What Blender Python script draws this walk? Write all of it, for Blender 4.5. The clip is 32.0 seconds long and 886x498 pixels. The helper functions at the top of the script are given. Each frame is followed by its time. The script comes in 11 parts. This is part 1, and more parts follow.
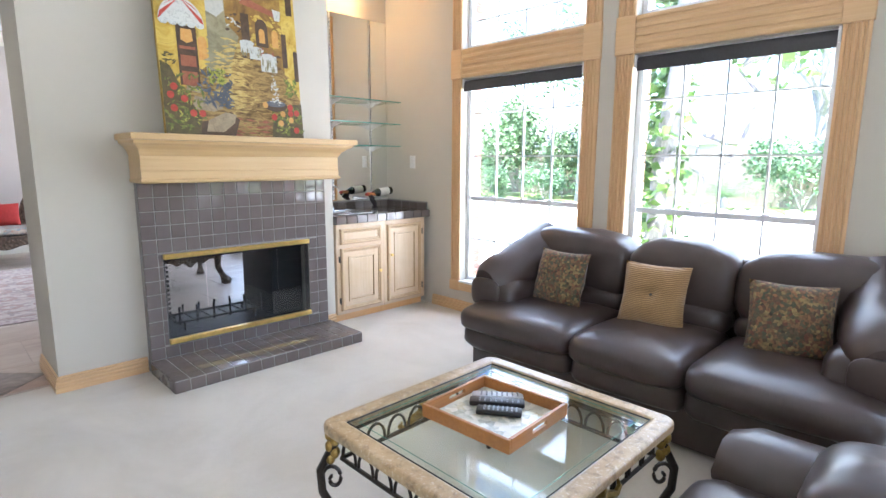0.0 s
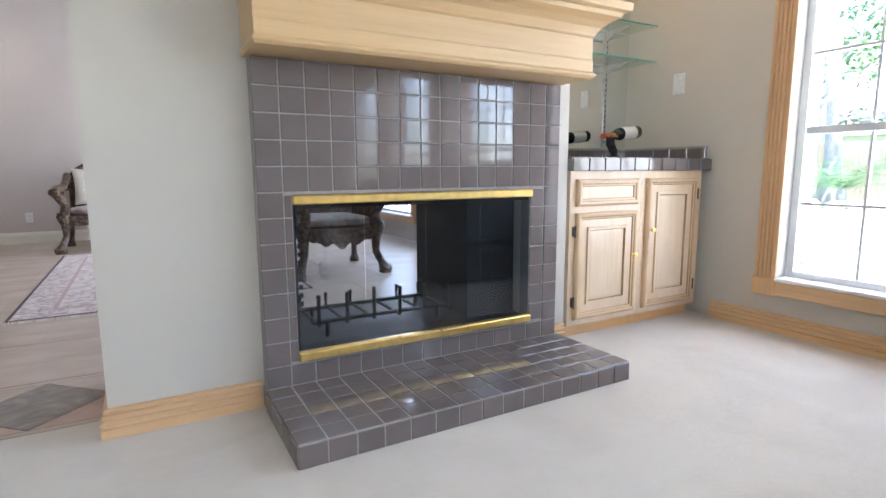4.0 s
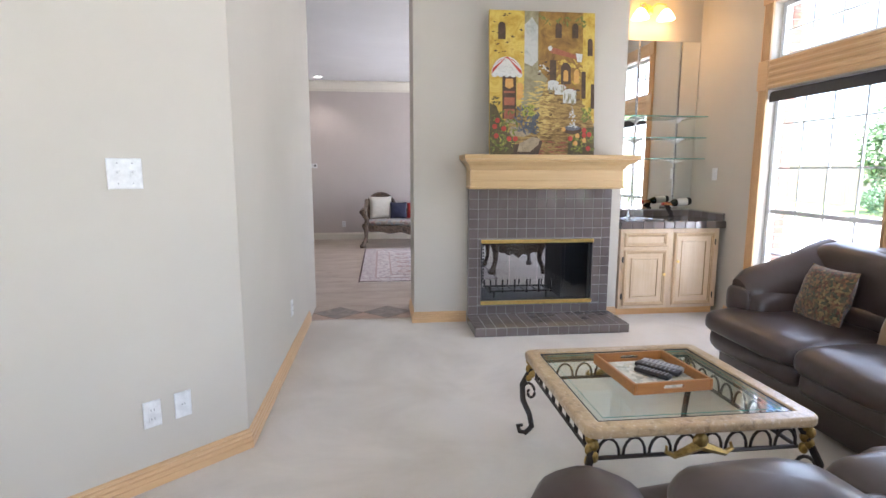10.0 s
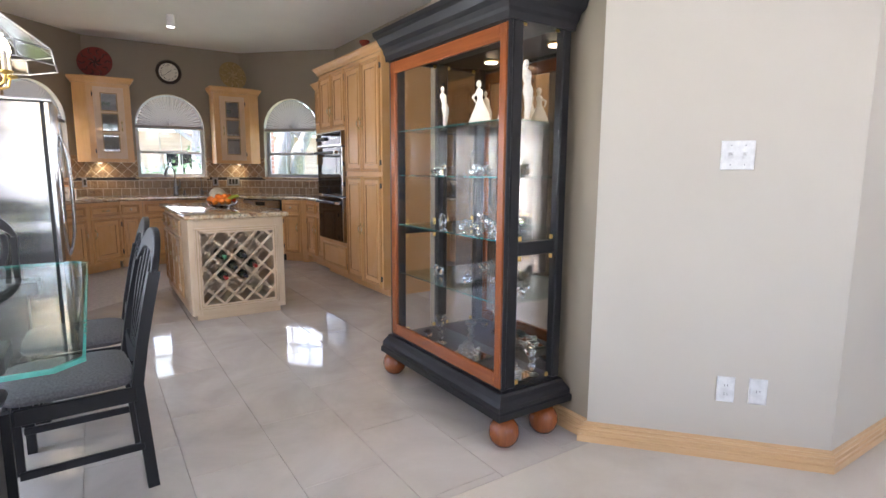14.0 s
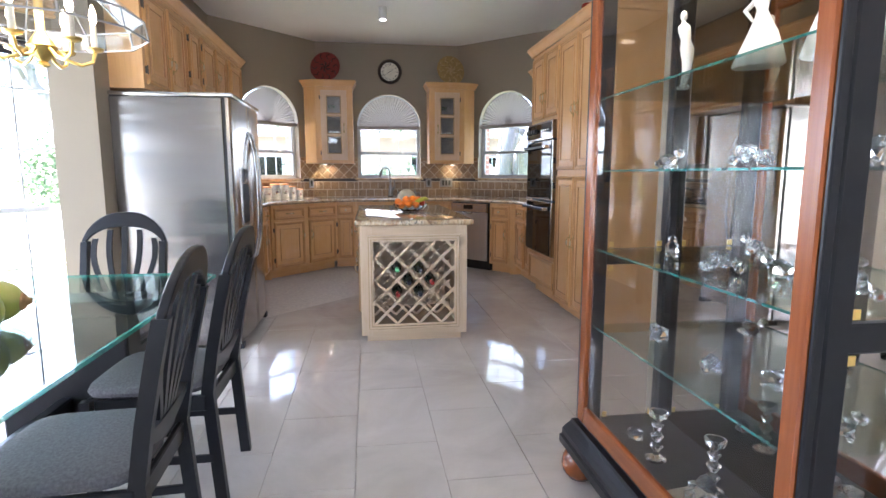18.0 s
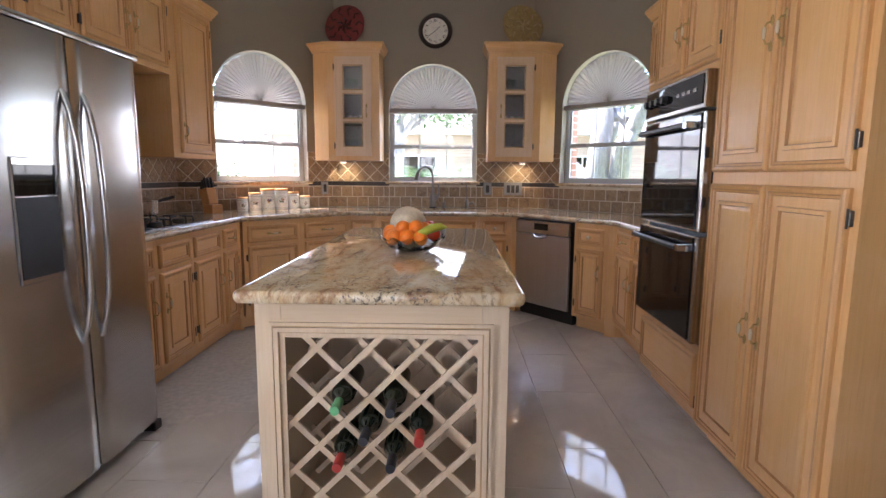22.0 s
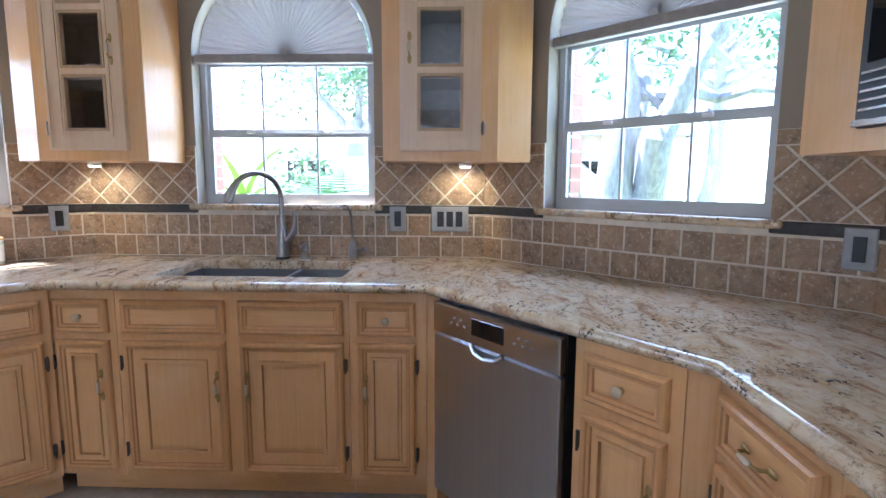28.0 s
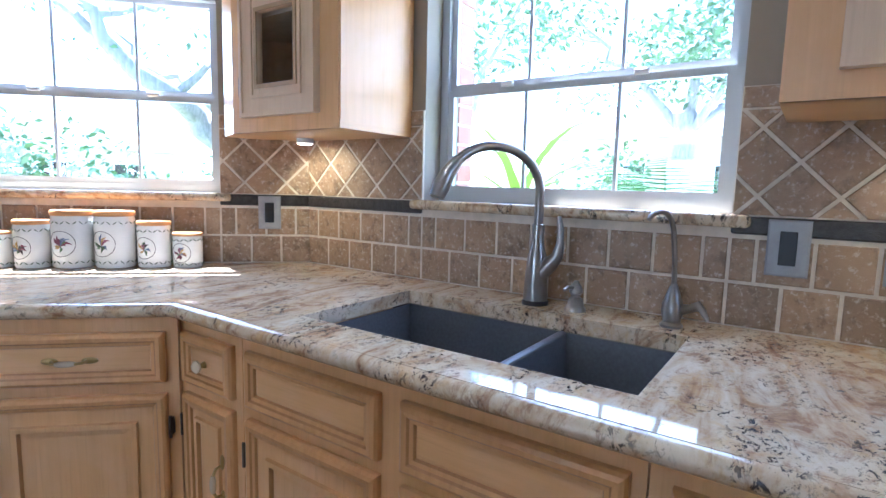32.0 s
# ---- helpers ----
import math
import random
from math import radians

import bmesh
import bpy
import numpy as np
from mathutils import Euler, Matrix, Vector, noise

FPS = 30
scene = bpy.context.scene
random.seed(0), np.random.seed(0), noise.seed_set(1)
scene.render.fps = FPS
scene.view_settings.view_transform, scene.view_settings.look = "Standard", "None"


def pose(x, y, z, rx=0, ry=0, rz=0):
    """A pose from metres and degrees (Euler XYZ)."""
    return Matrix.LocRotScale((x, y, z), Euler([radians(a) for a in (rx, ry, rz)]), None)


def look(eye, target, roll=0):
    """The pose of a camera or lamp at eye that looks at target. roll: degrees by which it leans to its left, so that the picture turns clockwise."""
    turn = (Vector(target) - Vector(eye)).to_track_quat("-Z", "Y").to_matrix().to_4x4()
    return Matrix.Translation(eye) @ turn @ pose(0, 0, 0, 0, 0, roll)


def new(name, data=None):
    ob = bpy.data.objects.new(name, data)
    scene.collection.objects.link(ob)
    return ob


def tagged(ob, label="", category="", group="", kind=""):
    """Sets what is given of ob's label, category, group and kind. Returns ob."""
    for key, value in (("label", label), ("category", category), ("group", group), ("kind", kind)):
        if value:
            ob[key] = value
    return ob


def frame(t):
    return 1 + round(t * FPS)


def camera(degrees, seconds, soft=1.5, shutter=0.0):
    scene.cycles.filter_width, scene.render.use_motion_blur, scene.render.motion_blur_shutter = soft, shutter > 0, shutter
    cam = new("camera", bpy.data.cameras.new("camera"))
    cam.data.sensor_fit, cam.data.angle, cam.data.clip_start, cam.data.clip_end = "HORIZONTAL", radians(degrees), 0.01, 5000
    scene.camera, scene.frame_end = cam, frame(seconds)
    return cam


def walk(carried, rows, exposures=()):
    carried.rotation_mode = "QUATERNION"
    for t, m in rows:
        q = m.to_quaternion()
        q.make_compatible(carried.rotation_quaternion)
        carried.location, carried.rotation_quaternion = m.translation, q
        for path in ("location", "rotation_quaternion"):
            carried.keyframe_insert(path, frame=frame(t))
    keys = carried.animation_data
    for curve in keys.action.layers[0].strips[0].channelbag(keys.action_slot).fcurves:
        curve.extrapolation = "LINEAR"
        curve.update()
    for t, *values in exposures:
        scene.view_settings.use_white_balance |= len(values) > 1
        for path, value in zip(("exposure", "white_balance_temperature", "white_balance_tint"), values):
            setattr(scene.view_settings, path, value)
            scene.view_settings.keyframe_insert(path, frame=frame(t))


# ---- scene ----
cam = camera(79.5, 32.0)
PATH = [
    (0, (0.234, 0.404, 1.347), (1.622, 1.806, 1.019), 0.3),
    (0.5, (0.317, 0.675, 1.274), (1.597, 2.179, 0.954), 0.1),
    (1, (0.407, 0.954, 1.192), (1.601, 2.528, 0.881), -0.1),
    (1.5, (0.544, 1.312, 1.108), (1.640, 2.956, 0.803), -0.2),
    (2, (0.661, 1.638, 1.018), (1.700, 3.318, 0.712), -0.2),
    (2.5, (0.764, 1.879, 0.922), (1.766, 3.584, 0.626), -0.3),
    (3, (0.815, 2.020, 0.875), (1.803, 3.733, 0.580), -0.3),
    (3.5, (0.842, 2.105, 0.848), (1.821, 3.824, 0.555), -0.3),
    (4, (0.852, 2.142, 0.834), (1.825, 3.866, 0.543), -0.3),
    (4.5, (0.848, 2.118, 0.842), (1.817, 3.843, 0.552), -0.3),
    (5, (0.831, 1.981, 0.976), (1.789, 3.712, 0.684), -0.2),
    (5.5, (0.805, 1.826, 1.077), (1.753, 3.561, 0.779), -0.1),
    (6, (0.735, 1.595, 1.151), (1.666, 3.340, 0.858), -0.1),
    (6.5, (0.682, 1.331, 1.201), (1.584, 3.092, 0.909), -0.1),
    (7, (0.622, 1.037, 1.222), (1.398, 2.858, 0.936), -0.1),
    (7.5, (0.550, 0.767, 1.243), (1.207, 2.634, 0.957), 0.0),
    (8, (0.525, 0.467, 1.274), (1.041, 2.378, 0.989), 0.0),
    (8.5, (0.462, 0.167, 1.294), (0.874, 2.103, 1.009), 0.2),
    (9, (0.460, -0.128, 1.329), (0.817, 1.819, 1.041), 0.1),
    (9.5, (0.450, -0.408, 1.350), (0.739, 1.549, 1.060), 0.1),
    (10, (0.431, -0.619, 1.361), (0.657, 1.347, 1.069), 0.1),
    (10.5, (0.485, -0.726, 1.358), (0.566, 1.251, 1.061), 0.1),
    (11, (0.533, -0.754, 1.342), (0.333, 1.213, 1.041), 0.0),
    (11.5, (0.643, -0.720, 1.323), (0.074, 1.175, 1.029), -0.2),
    (12, (0.758, -0.720, 1.330), (-0.158, 1.033, 1.034), -0.1),
    (12.5, (0.763, -0.745, 1.327), (-0.370, 0.876, 1.031), -0.2),
    (13, (0.705, -0.642, 1.300), (-0.638, 0.808, 1.000), -0.2),
    (13.5, (0.687, -0.643, 1.283), (-0.824, 0.634, 0.991), 0.0),
    (14, (0.632, -0.618, 1.271), (-1.023, 0.468, 0.985), 0.3),
    (14.5, (0.600, -0.604, 1.274), (-1.174, 0.272, 0.986), 0.4),
    (15, (0.552, -0.584, 1.261), (-1.300, 0.114, 0.972), 0.3),
    (15.5, (0.543, -0.570, 1.258), (-1.355, -0.009, 0.970), 0.3),
    (16, (0.485, -0.486, 1.257), (-1.437, -0.012, 0.969), 0.4),
    (16.5, (0.362, -0.350, 1.256), (-1.572, 0.073, 0.969), 0.2),
    (17, (0.180, -0.188, 1.256), (-1.761, 0.198, 0.970), 0.0),
    (17.5, (-0.028, -0.044, 1.255), (-1.979, 0.296, 0.969), -0.1),
    (18, (-0.319, 0.076, 1.237), (-2.280, 0.353, 0.958), -0.0),
    (18.5, (-0.712, 0.211, 1.238), (-2.681, 0.431, 0.962), 0.4),
    (19, (-1.074, 0.300, 1.239), (-3.051, 0.430, 0.959), 0.4),
    (19.5, (-1.422, 0.357, 1.256), (-3.400, 0.450, 0.970), 0.3),
    (20, (-1.714, 0.444, 1.252), (-3.692, 0.517, 0.968), 0.3),
    (20.5, (-1.955, 0.496, 1.236), (-3.934, 0.541, 0.953), 0.4),
    (21, (-2.196, 0.546, 1.230), (-4.176, 0.571, 0.949), 0.3),
    (21.5, (-2.393, 0.605, 1.241), (-4.374, 0.606, 0.962), 0.4),
    (22, (-2.586, 0.631, 1.251), (-4.567, 0.588, 0.974), 0.4),
    (22.5, (-2.755, 0.644, 1.261), (-4.736, 0.589, 0.990), 0.4),
    (23, (-2.863, 0.668, 1.268), (-4.845, 0.627, 1.006), 0.5),
    (23.5, (-2.954, 0.746, 1.278), (-4.936, 0.805, 1.020), 0.3),
    (24, (-3.128, 0.874, 1.284), (-5.107, 1.019, 1.031), 0.2),
    (24.5, (-3.364, 0.950, 1.274), (-5.339, 1.140, 1.023), 0.1),
    (25, (-3.634, 0.995, 1.277), (-5.605, 1.229, 1.026), 0.1),
    (25.5, (-3.922, 1.062, 1.295), (-5.891, 1.303, 1.038), 0.1),
    (26, (-4.227, 1.110, 1.299), (-6.196, 1.344, 1.043), 0.1),
    (26.5, (-4.537, 1.151, 1.301), (-6.510, 1.357, 1.044), 0.1),
    (27, (-4.847, 1.191, 1.302), (-6.824, 1.346, 1.045), 0.0),
    (27.5, (-5.154, 1.235, 1.302), (-7.136, 1.312, 1.045), 0.1),
    (28, (-5.462, 1.284, 1.301), (-7.444, 1.215, 1.044), 0.2),
    (28.5, (-5.720, 1.317, 1.290), (-7.670, 0.953, 1.032), 0.5),
    (29, (-6.027, 1.291, 1.271), (-7.912, 0.672, 1.019), 0.9),
    (29.5, (-6.293, 1.268, 1.262), (-8.080, 0.407, 1.006), 1.1),
    (30, (-6.473, 1.125, 1.243), (-8.197, 0.144, 0.994), 1.4),
    (30.5, (-6.632, 1.003, 1.228), (-8.344, 0.000, 0.982), 1.5),
    (31, (-6.757, 0.935, 1.229), (-8.462, -0.082, 0.986), 1.5),
    (31.5, (-6.778, 0.935, 1.216), (-8.464, -0.114, 0.976), 1.4),
    (32, (-6.724, 1.006, 1.229), (-8.356, -0.126, 0.989), 1.4),
]
LIGHT_ROWS = [(0, 3.16, 5650, 12), (7, 3.16, 5680, 13), (9, 2.98, 5800, 15), (12, 2.80, 5950, 18), (14, 2.90, 6000, 20), (15.5, 2.97, 6000, 20), (18, 3.10, 5650, 18), (20, 2.98, 6000, 24), (23, 2.98, 5800, 22), (25.5, 3.02, 5200, 18), (28, 3.37, 4900, 15), (30, 3.38, 4750, 14), (32, 3.42, 4650, 13)]
walk(cam, [(t, look(eye, target, roll)) for t, eye, target, roll in PATH], LIGHT_ROWS)

# ---- light ----
world = bpy.data.worlds.new("world")
scene.world = world
world.use_nodes = True
wn = world.node_tree
sky = wn.nodes.new("ShaderNodeTexSky")
sky.sky_type = "NISHITA"
sky.sun_disc = False
sky.sun_elevation, sky.sun_rotation = radians(68), radians(210)
wn.links.new(sky.outputs["Color"], wn.nodes["Background"].inputs["Color"])
wn.nodes["Background"].inputs["Strength"].default_value = 0.15

DIM = 0.115                      # one scale for every lamp but the sun

def lamp(name, kind, m, energy, color=(1, 1, 1), **more):
    data = bpy.data.lights.new(name, kind)
    data.energy, data.color = energy * (1 if kind == "SUN" else DIM), color
    for key, value in more.items():
        setattr(data, key, value)
    ob = new(name, data)
    ob.matrix_world = m
    return ob

SUN = lamp("sun", "SUN", look((0, 0, 0), (0.14, 0.34, -0.93)), 5.0, (1, 0.95, 0.86), angle=radians(0.5))

# ---- mesh helpers ----
def link(nt, a, b):
    nt.links.new(a, b)

def box(bm, x0, y0, z0, x1, y1, z1, bevel=0.0, seg=1):
    m = Matrix.Translation(((x0 + x1) / 2, (y0 + y1) / 2, (z0 + z1) / 2)) @ Matrix.Diagonal((abs(x1 - x0), abs(y1 - y0), abs(z1 - z0), 1))
    made = bmesh.ops.create_cube(bm, size=1, matrix=m)
    if bevel:
        edges = list({e for v in made["verts"] for e in v.link_edges})
        bmesh.ops.bevel(bm, geom=edges, offset=bevel, segments=seg, affect="EDGES", profile=0.5)
    return bm

def cyl(bm, a, b, r0, r1=None, n=16, caps=True):
    a, b = Vector(a), Vector(b)
    m = Matrix.Translation((a + b) / 2) @ (b - a).to_track_quat("Z", "Y").to_matrix().to_4x4()
    bmesh.ops.create_cone(bm, cap_ends=caps, segments=n, radius1=r0, radius2=r0 if r1 is None else r1, depth=(b - a).length, matrix=m)
    return bm

def ball(bm, c, r, n=16, scale=(1, 1, 1)):
    m = Matrix.Translation(c) @ Matrix.Diagonal((*scale, 1))
    bmesh.ops.create_uvsphere(bm, u_segments=n, v_segments=max(6, n * 2 // 3), radius=r, matrix=m)
    return bm

def lathe(bm, profile, n=24, m=Matrix.Identity(4)):
    """Turn a profile of (radius, z) round z."""
    rings = []
    for r, z in profile:
        rings.append([bm.verts.new(m @ Vector((max(r, 1e-4) * math.cos(2 * math.pi * k / n), max(r, 1e-4) * math.sin(2 * math.pi * k / n), z))) for k in range(n)])
    for a, b in zip(rings, rings[1:]):
        for k in range(n):
            bm.faces.new((a[k], a[(k + 1) % n], b[(k + 1) % n], b[k]))
    bm.faces.new(rings[0][::-1])
    bm.faces.new(rings[-1])
    return bm

def tube(bm, points, r, n=8, closed=False):
    """Sweep a round section along points; r is one radius or one for each point."""
    pts = [Vector(p) for p in points]
    radii = r if isinstance(r, (list, tuple)) else [r] * len(pts)
    rings, up = [], Vector((0, 0, 1))
    way = pts[-1] - pts[0]
    if not closed and abs(way.z) > 0.55 * way.length:
        up = Vector((0, 1, 0)) if abs(way.x) > abs(way.y) else Vector((1, 0, 0))
    for k, p in enumerate(pts):
        ahead = (pts[(k + 1) % len(pts)] - pts[k - 1]) if closed or 0 < k < len(pts) - 1 else (pts[1] - pts[0] if k == 0 else pts[-1] - pts[-2])
        ahead.normalize()
        side = ahead.cross(up)
        if side.length < 1e-3:
            side = ahead.cross(Vector((1, 0, 0)))
        side.normalize()
        top = side.cross(ahead)
        rings.append([bm.verts.new(p + radii[k] * (math.cos(2 * math.pi * j / n) * side + math.sin(2 * math.pi * j / n) * top)) for j in range(n)])
    pairs = list(zip(rings, rings[1:])) + ([(rings[-1], rings[0])] if closed else [])
    for a, b in pairs:
        for j in range(n):
            bm.faces.new((a[j], b[j], b[(j + 1) % n], a[(j + 1) % n]))
    if not closed:
        bm.faces.new(rings[0])
        bm.faces.new(rings[-1][::-1])
    return bm

def prism(bm, outline, z0, z1):
    """A plan outline of (x, y) raised from z0 to z1."""
    low = [bm.verts.new((x, y, z0)) for x, y in outline]
    high = [bm.verts.new((x, y, z1)) for x, y in outline]
    n = len(outline)
    bm.faces.new(low[::-1])
    bm.faces.new(high)
    for k in range(n):
        bm.faces.new((low[k], low[(k + 1) % n], high[(k + 1) % n], high[k]))
    return bm

def moulding(bm, path, profile, closed=False):
    """Sweep a profile of (out, up) along a plan path of (x, y, z); out is to the right of the way along."""
    pts = [Vector(p) for p in path]
    n, rings = len(pts), []
    for k, p in enumerate(pts):
        before = (pts[k] - pts[k - 1]) if (k or closed) else (pts[1] - pts[0])
        after = (pts[(k + 1) % n] - pts[k]) if (k < n - 1 or closed) else before
        a, b = before.to_2d().normalized(), after.to_2d().normalized()
        out = Vector((a.y + b.y, -a.x - b.x)).normalized()
        stretch = 1 / max(0.3, out.dot(Vector((a.y, -a.x))))
        rings.append([bm.verts.new((p.x + out.x * u * stretch, p.y + out.y * u * stretch, p.z + v)) for u, v in profile])
    m = len(profile)
    for a, b in list(zip(rings, rings[1:])) + ([(rings[-1], rings[0])] if closed else []):
        for j in range(m):
            bm.faces.new((a[j], a[(j + 1) % m], b[(j + 1) % m], b[j]))
    if not closed:
        bm.faces.new(rings[0][::-1])
        bm.faces.new(rings[-1])
    return bm

def terraced(bm, w, h, loops, back=0.0):
    """A panel in the xz plane that faces -y, centred on x and standing on z = 0: loops of (inset, rise towards -y)."""
    rings = []
    for inset, rise in [(0.0, back)] + list(loops):
        x, lo, hi = w / 2 - inset, inset, h - inset
        rings.append([bm.verts.new((a, -rise, b)) for a, b in ((-x, lo), (x, lo), (x, hi), (-x, hi))])
    bm.faces.new(rings[0][::-1])
    for a, b in zip(rings, rings[1:]):
        for k in range(4):
            bm.faces.new((a[k], a[(k + 1) % 4], b[(k + 1) % 4], b[k]))
    bm.faces.new(rings[-1])
    return bm

def mesh_of(name, bm, material, smooth=False):
    bmesh.ops.recalc_face_normals(bm, faces=bm.faces)
    me = bpy.data.meshes.new(name)
    bm.to_mesh(me)
    bm.free()
    for mat in material if isinstance(material, (list, tuple)) else [material]:
        me.materials.append(mat)
    if smooth:
        me.polygons.foreach_set("use_smooth", [True] * len(me.polygons))
        me.set_sharp_from_angle(angle=radians(40))
    return me

def part(name, bm, material, parent, label="", smooth=False, m=None):
    ob = new(name, mesh_of(name, bm, material, smooth))
    ob.parent = parent
    if m is not None:
        ob.matrix_basis = m
    return tagged(ob, label) if label else ob

def thing(name, m, label, category, group=""):
    ob = new(name)
    ob.empty_display_size = 0.1
    ob.matrix_basis = m
    return tagged(ob, label, category, group)

def solid(name, bm, material, label, category, group="", smooth=False, m=None):
    ob = new(name, mesh_of(name, bm, material, smooth))
    if m is not None:
        ob.matrix_basis = m
    return tagged(ob, label, category, group)

def structure(name, bm, material, label="", category="", smooth=False):
    return tagged(new(name, mesh_of(name, bm, material, smooth)), label, category, kind="structure")

def bm_new():
    return bmesh.new()

def rectangle_face(bm, pts):
    return bm.faces.new([bm.verts.new(p) for p in pts])

def soften(ob, width, seg=2, angle=30):
    mod = ob.modifiers.new("round", "BEVEL")
    mod.width, mod.segments, mod.limit_method, mod.angle_limit = width, seg, "ANGLE", radians(angle)
    mod.harden_normals = False
    return ob

# ---- materials ----
class Mat:
    def __init__(self, name, rough=0.5, metal=0.0, color=(0.8, 0.8, 0.8), **more):
        self.mat = bpy.data.materials.new(name)
        self.mat.use_nodes = True
        self.nt = self.mat.node_tree
        self.bsdf = self.nt.nodes["Principled BSDF"]
        self.set(Roughness=rough, Metallic=metal, **more)
        self.bsdf.inputs["Base Color"].default_value = (*color, 1)
        self.coord = None

    def set(self, **values):
        for key, value in values.items():
            self.bsdf.inputs[key.replace("_", " ")].default_value = value
        return self

    def node(self, kind, **values):
        n = self.nt.nodes.new("ShaderNode" + kind)
        for key, value in values.items():
            setattr(n, key, value)
        return n

    def where(self, scale=(1, 1, 1), turn=(0, 0, 0), world=True):
        """Coordinates in metres: of the world, or of the object."""
        if world:
            src = self.node("NewGeometry").outputs["Position"]
        else:
            src = self.node("TexCoord").outputs["Object"]
        mp = self.node("Mapping")
        mp.inputs["Scale"].default_value = scale
        mp.inputs["Rotation"].default_value = [radians(a) for a in turn]
        self.nt.links.new(src, mp.inputs["Vector"])
        return mp.outputs["Vector"]

    def noise(self, scale, detail=4.0, rough=0.55, vec=None, distort=0.0):
        n = self.node("TexNoise")
        n.inputs["Scale"].default_value, n.inputs["Detail"].default_value = scale, detail
        n.inputs["Roughness"].default_value, n.inputs["Distortion"].default_value = rough, distort
        self.nt.links.new(vec if vec is not None else self.where(), n.inputs["Vector"])
        return n.outputs["Fac"]

    def voronoi(self, scale, vec=None, feature="F1", out="Distance"):
        n = self.node("TexVoronoi", feature=feature)
        n.inputs["Scale"].default_value = scale
        self.nt.links.new(vec if vec is not None else self.where(), n.inputs["Vector"])
        return n.outputs[out]

    def ramp(self, fac, stops):
        n = self.node("ValToRGB")
        e = n.color_ramp.elements
        while len(e) < len(stops):
            e.new(0.5)
        for k, (pos, col) in enumerate(stops):
            e[k].position = pos
            e[k].color = (*(col if isinstance(col, (tuple, list)) else (col,) * 3), 1)
        self.nt.links.new(fac, n.inputs["Fac"])
        return n.outputs["Color"]

    def mix(self, fac, a, b, blend="MIX"):
        n = self.node("Mix", data_type="RGBA", blend_type=blend)
        for key, v in ((0, fac), (6, a), (7, b)):
            if isinstance(v, (int, float)):
                n.inputs[key].default_value = v
            elif isinstance(v, (tuple, list)):
                n.inputs[key].default_value = (*v, 1)
            else:
                self.nt.links.new(v, n.inputs[key])
        return n.outputs[2]

    def math(self, op, a, b=0.0):
        n = self.node("Math", operation=op)
        for k, v in enumerate((a, b)):
            if isinstance(v, (int, float)):
                n.inputs[k].default_value = v
            else:
                self.nt.links.new(v, n.inputs[k])
        return n.outputs[0]

    def random(self):
        return self.node("ObjectInfo").outputs["Random"]

    def color(self, out):
        self.nt.links.new(out, self.bsdf.inputs["Base Color"])
        return self

    def rough(self, out):
        self.nt.links.new(out, self.bsdf.inputs["Roughness"])
        return self

    def bump(self, height, strength=0.2, distance=0.01):
        n = self.node("Bump")
        n.inputs["Strength"].default_value, n.inputs["Distance"].default_value = strength, distance
        self.nt.links.new(height, n.inputs["Height"])
        self.nt.links.new(n.outputs["Normal"], self.bsdf.inputs["Normal"])
        return self

def paint(name, col, rough=0.6, vary=0.05):
    m = Mat(name, rough)
    dark = tuple(c * (1 - vary) for c in col)
    m.color(m.ramp(m.noise(1.3, 5), [(0.35, dark), (0.65, col)]))
    m.bump(m.noise(160, 3), 0.06, 0.002)
    return m.mat

def plain(name, col, rough=0.5, metal=0.0, vary=0.12, scale=30, bump=0.05, **more):
    m = Mat(name, rough, metal, **more)
    n = m.noise(scale, 4)
    m.color(m.ramp(n, [(0.3, tuple(c * (1 - vary) for c in col)), (0.7, tuple(min(1, c * (1 + vary)) for c in col))]))
    if bump:
        m.bump(m.noise(scale * 4, 3), bump, 0.003)
    return m.mat

def wood(name, light, dark, rough=0.42, grain=(60, 60, 2.5), pores=0.5, world=True, coat=0.0, cloud=0.0):
    """Grain runs along the axis with the small scale."""
    m = Mat(name, rough)
    v = m.where(grain, world=world)
    streak = m.noise(1.0, 6, 0.65, v, 0.4)
    broad = m.noise(0.25, 3, 0.5, v, 1.0)
    c = m.ramp(streak, [(0.25, dark), (0.5, tuple(0.5 * (a + b) for a, b in zip(light, dark))), (0.72, light)])
    c = m.mix(m.math("MULTIPLY", broad, pores), c, tuple(0.82 * a for a in light))
    if cloud:
        c = m.mix(m.ramp(m.noise(3.2, 5, 0.6, None, 0.8), [(0.42, 0.0), (0.68, cloud)]), c, tuple(0.7 * a + 0.25 for a in light))
        c = m.mix(m.ramp(m.noise(1.0, 3, 0.5, m.where(tuple(2.2 * a for a in grain), world=world), 0.2), [(0.56, 0.0), (0.72, 0.3)]), c, tuple(0.8 * a for a in dark))
    m.color(c)
    m.bump(streak, 0.08, 0.002)
    if coat:
        m.set(Coat_Weight=coat, Coat_Roughness=0.15)
    return m.mat

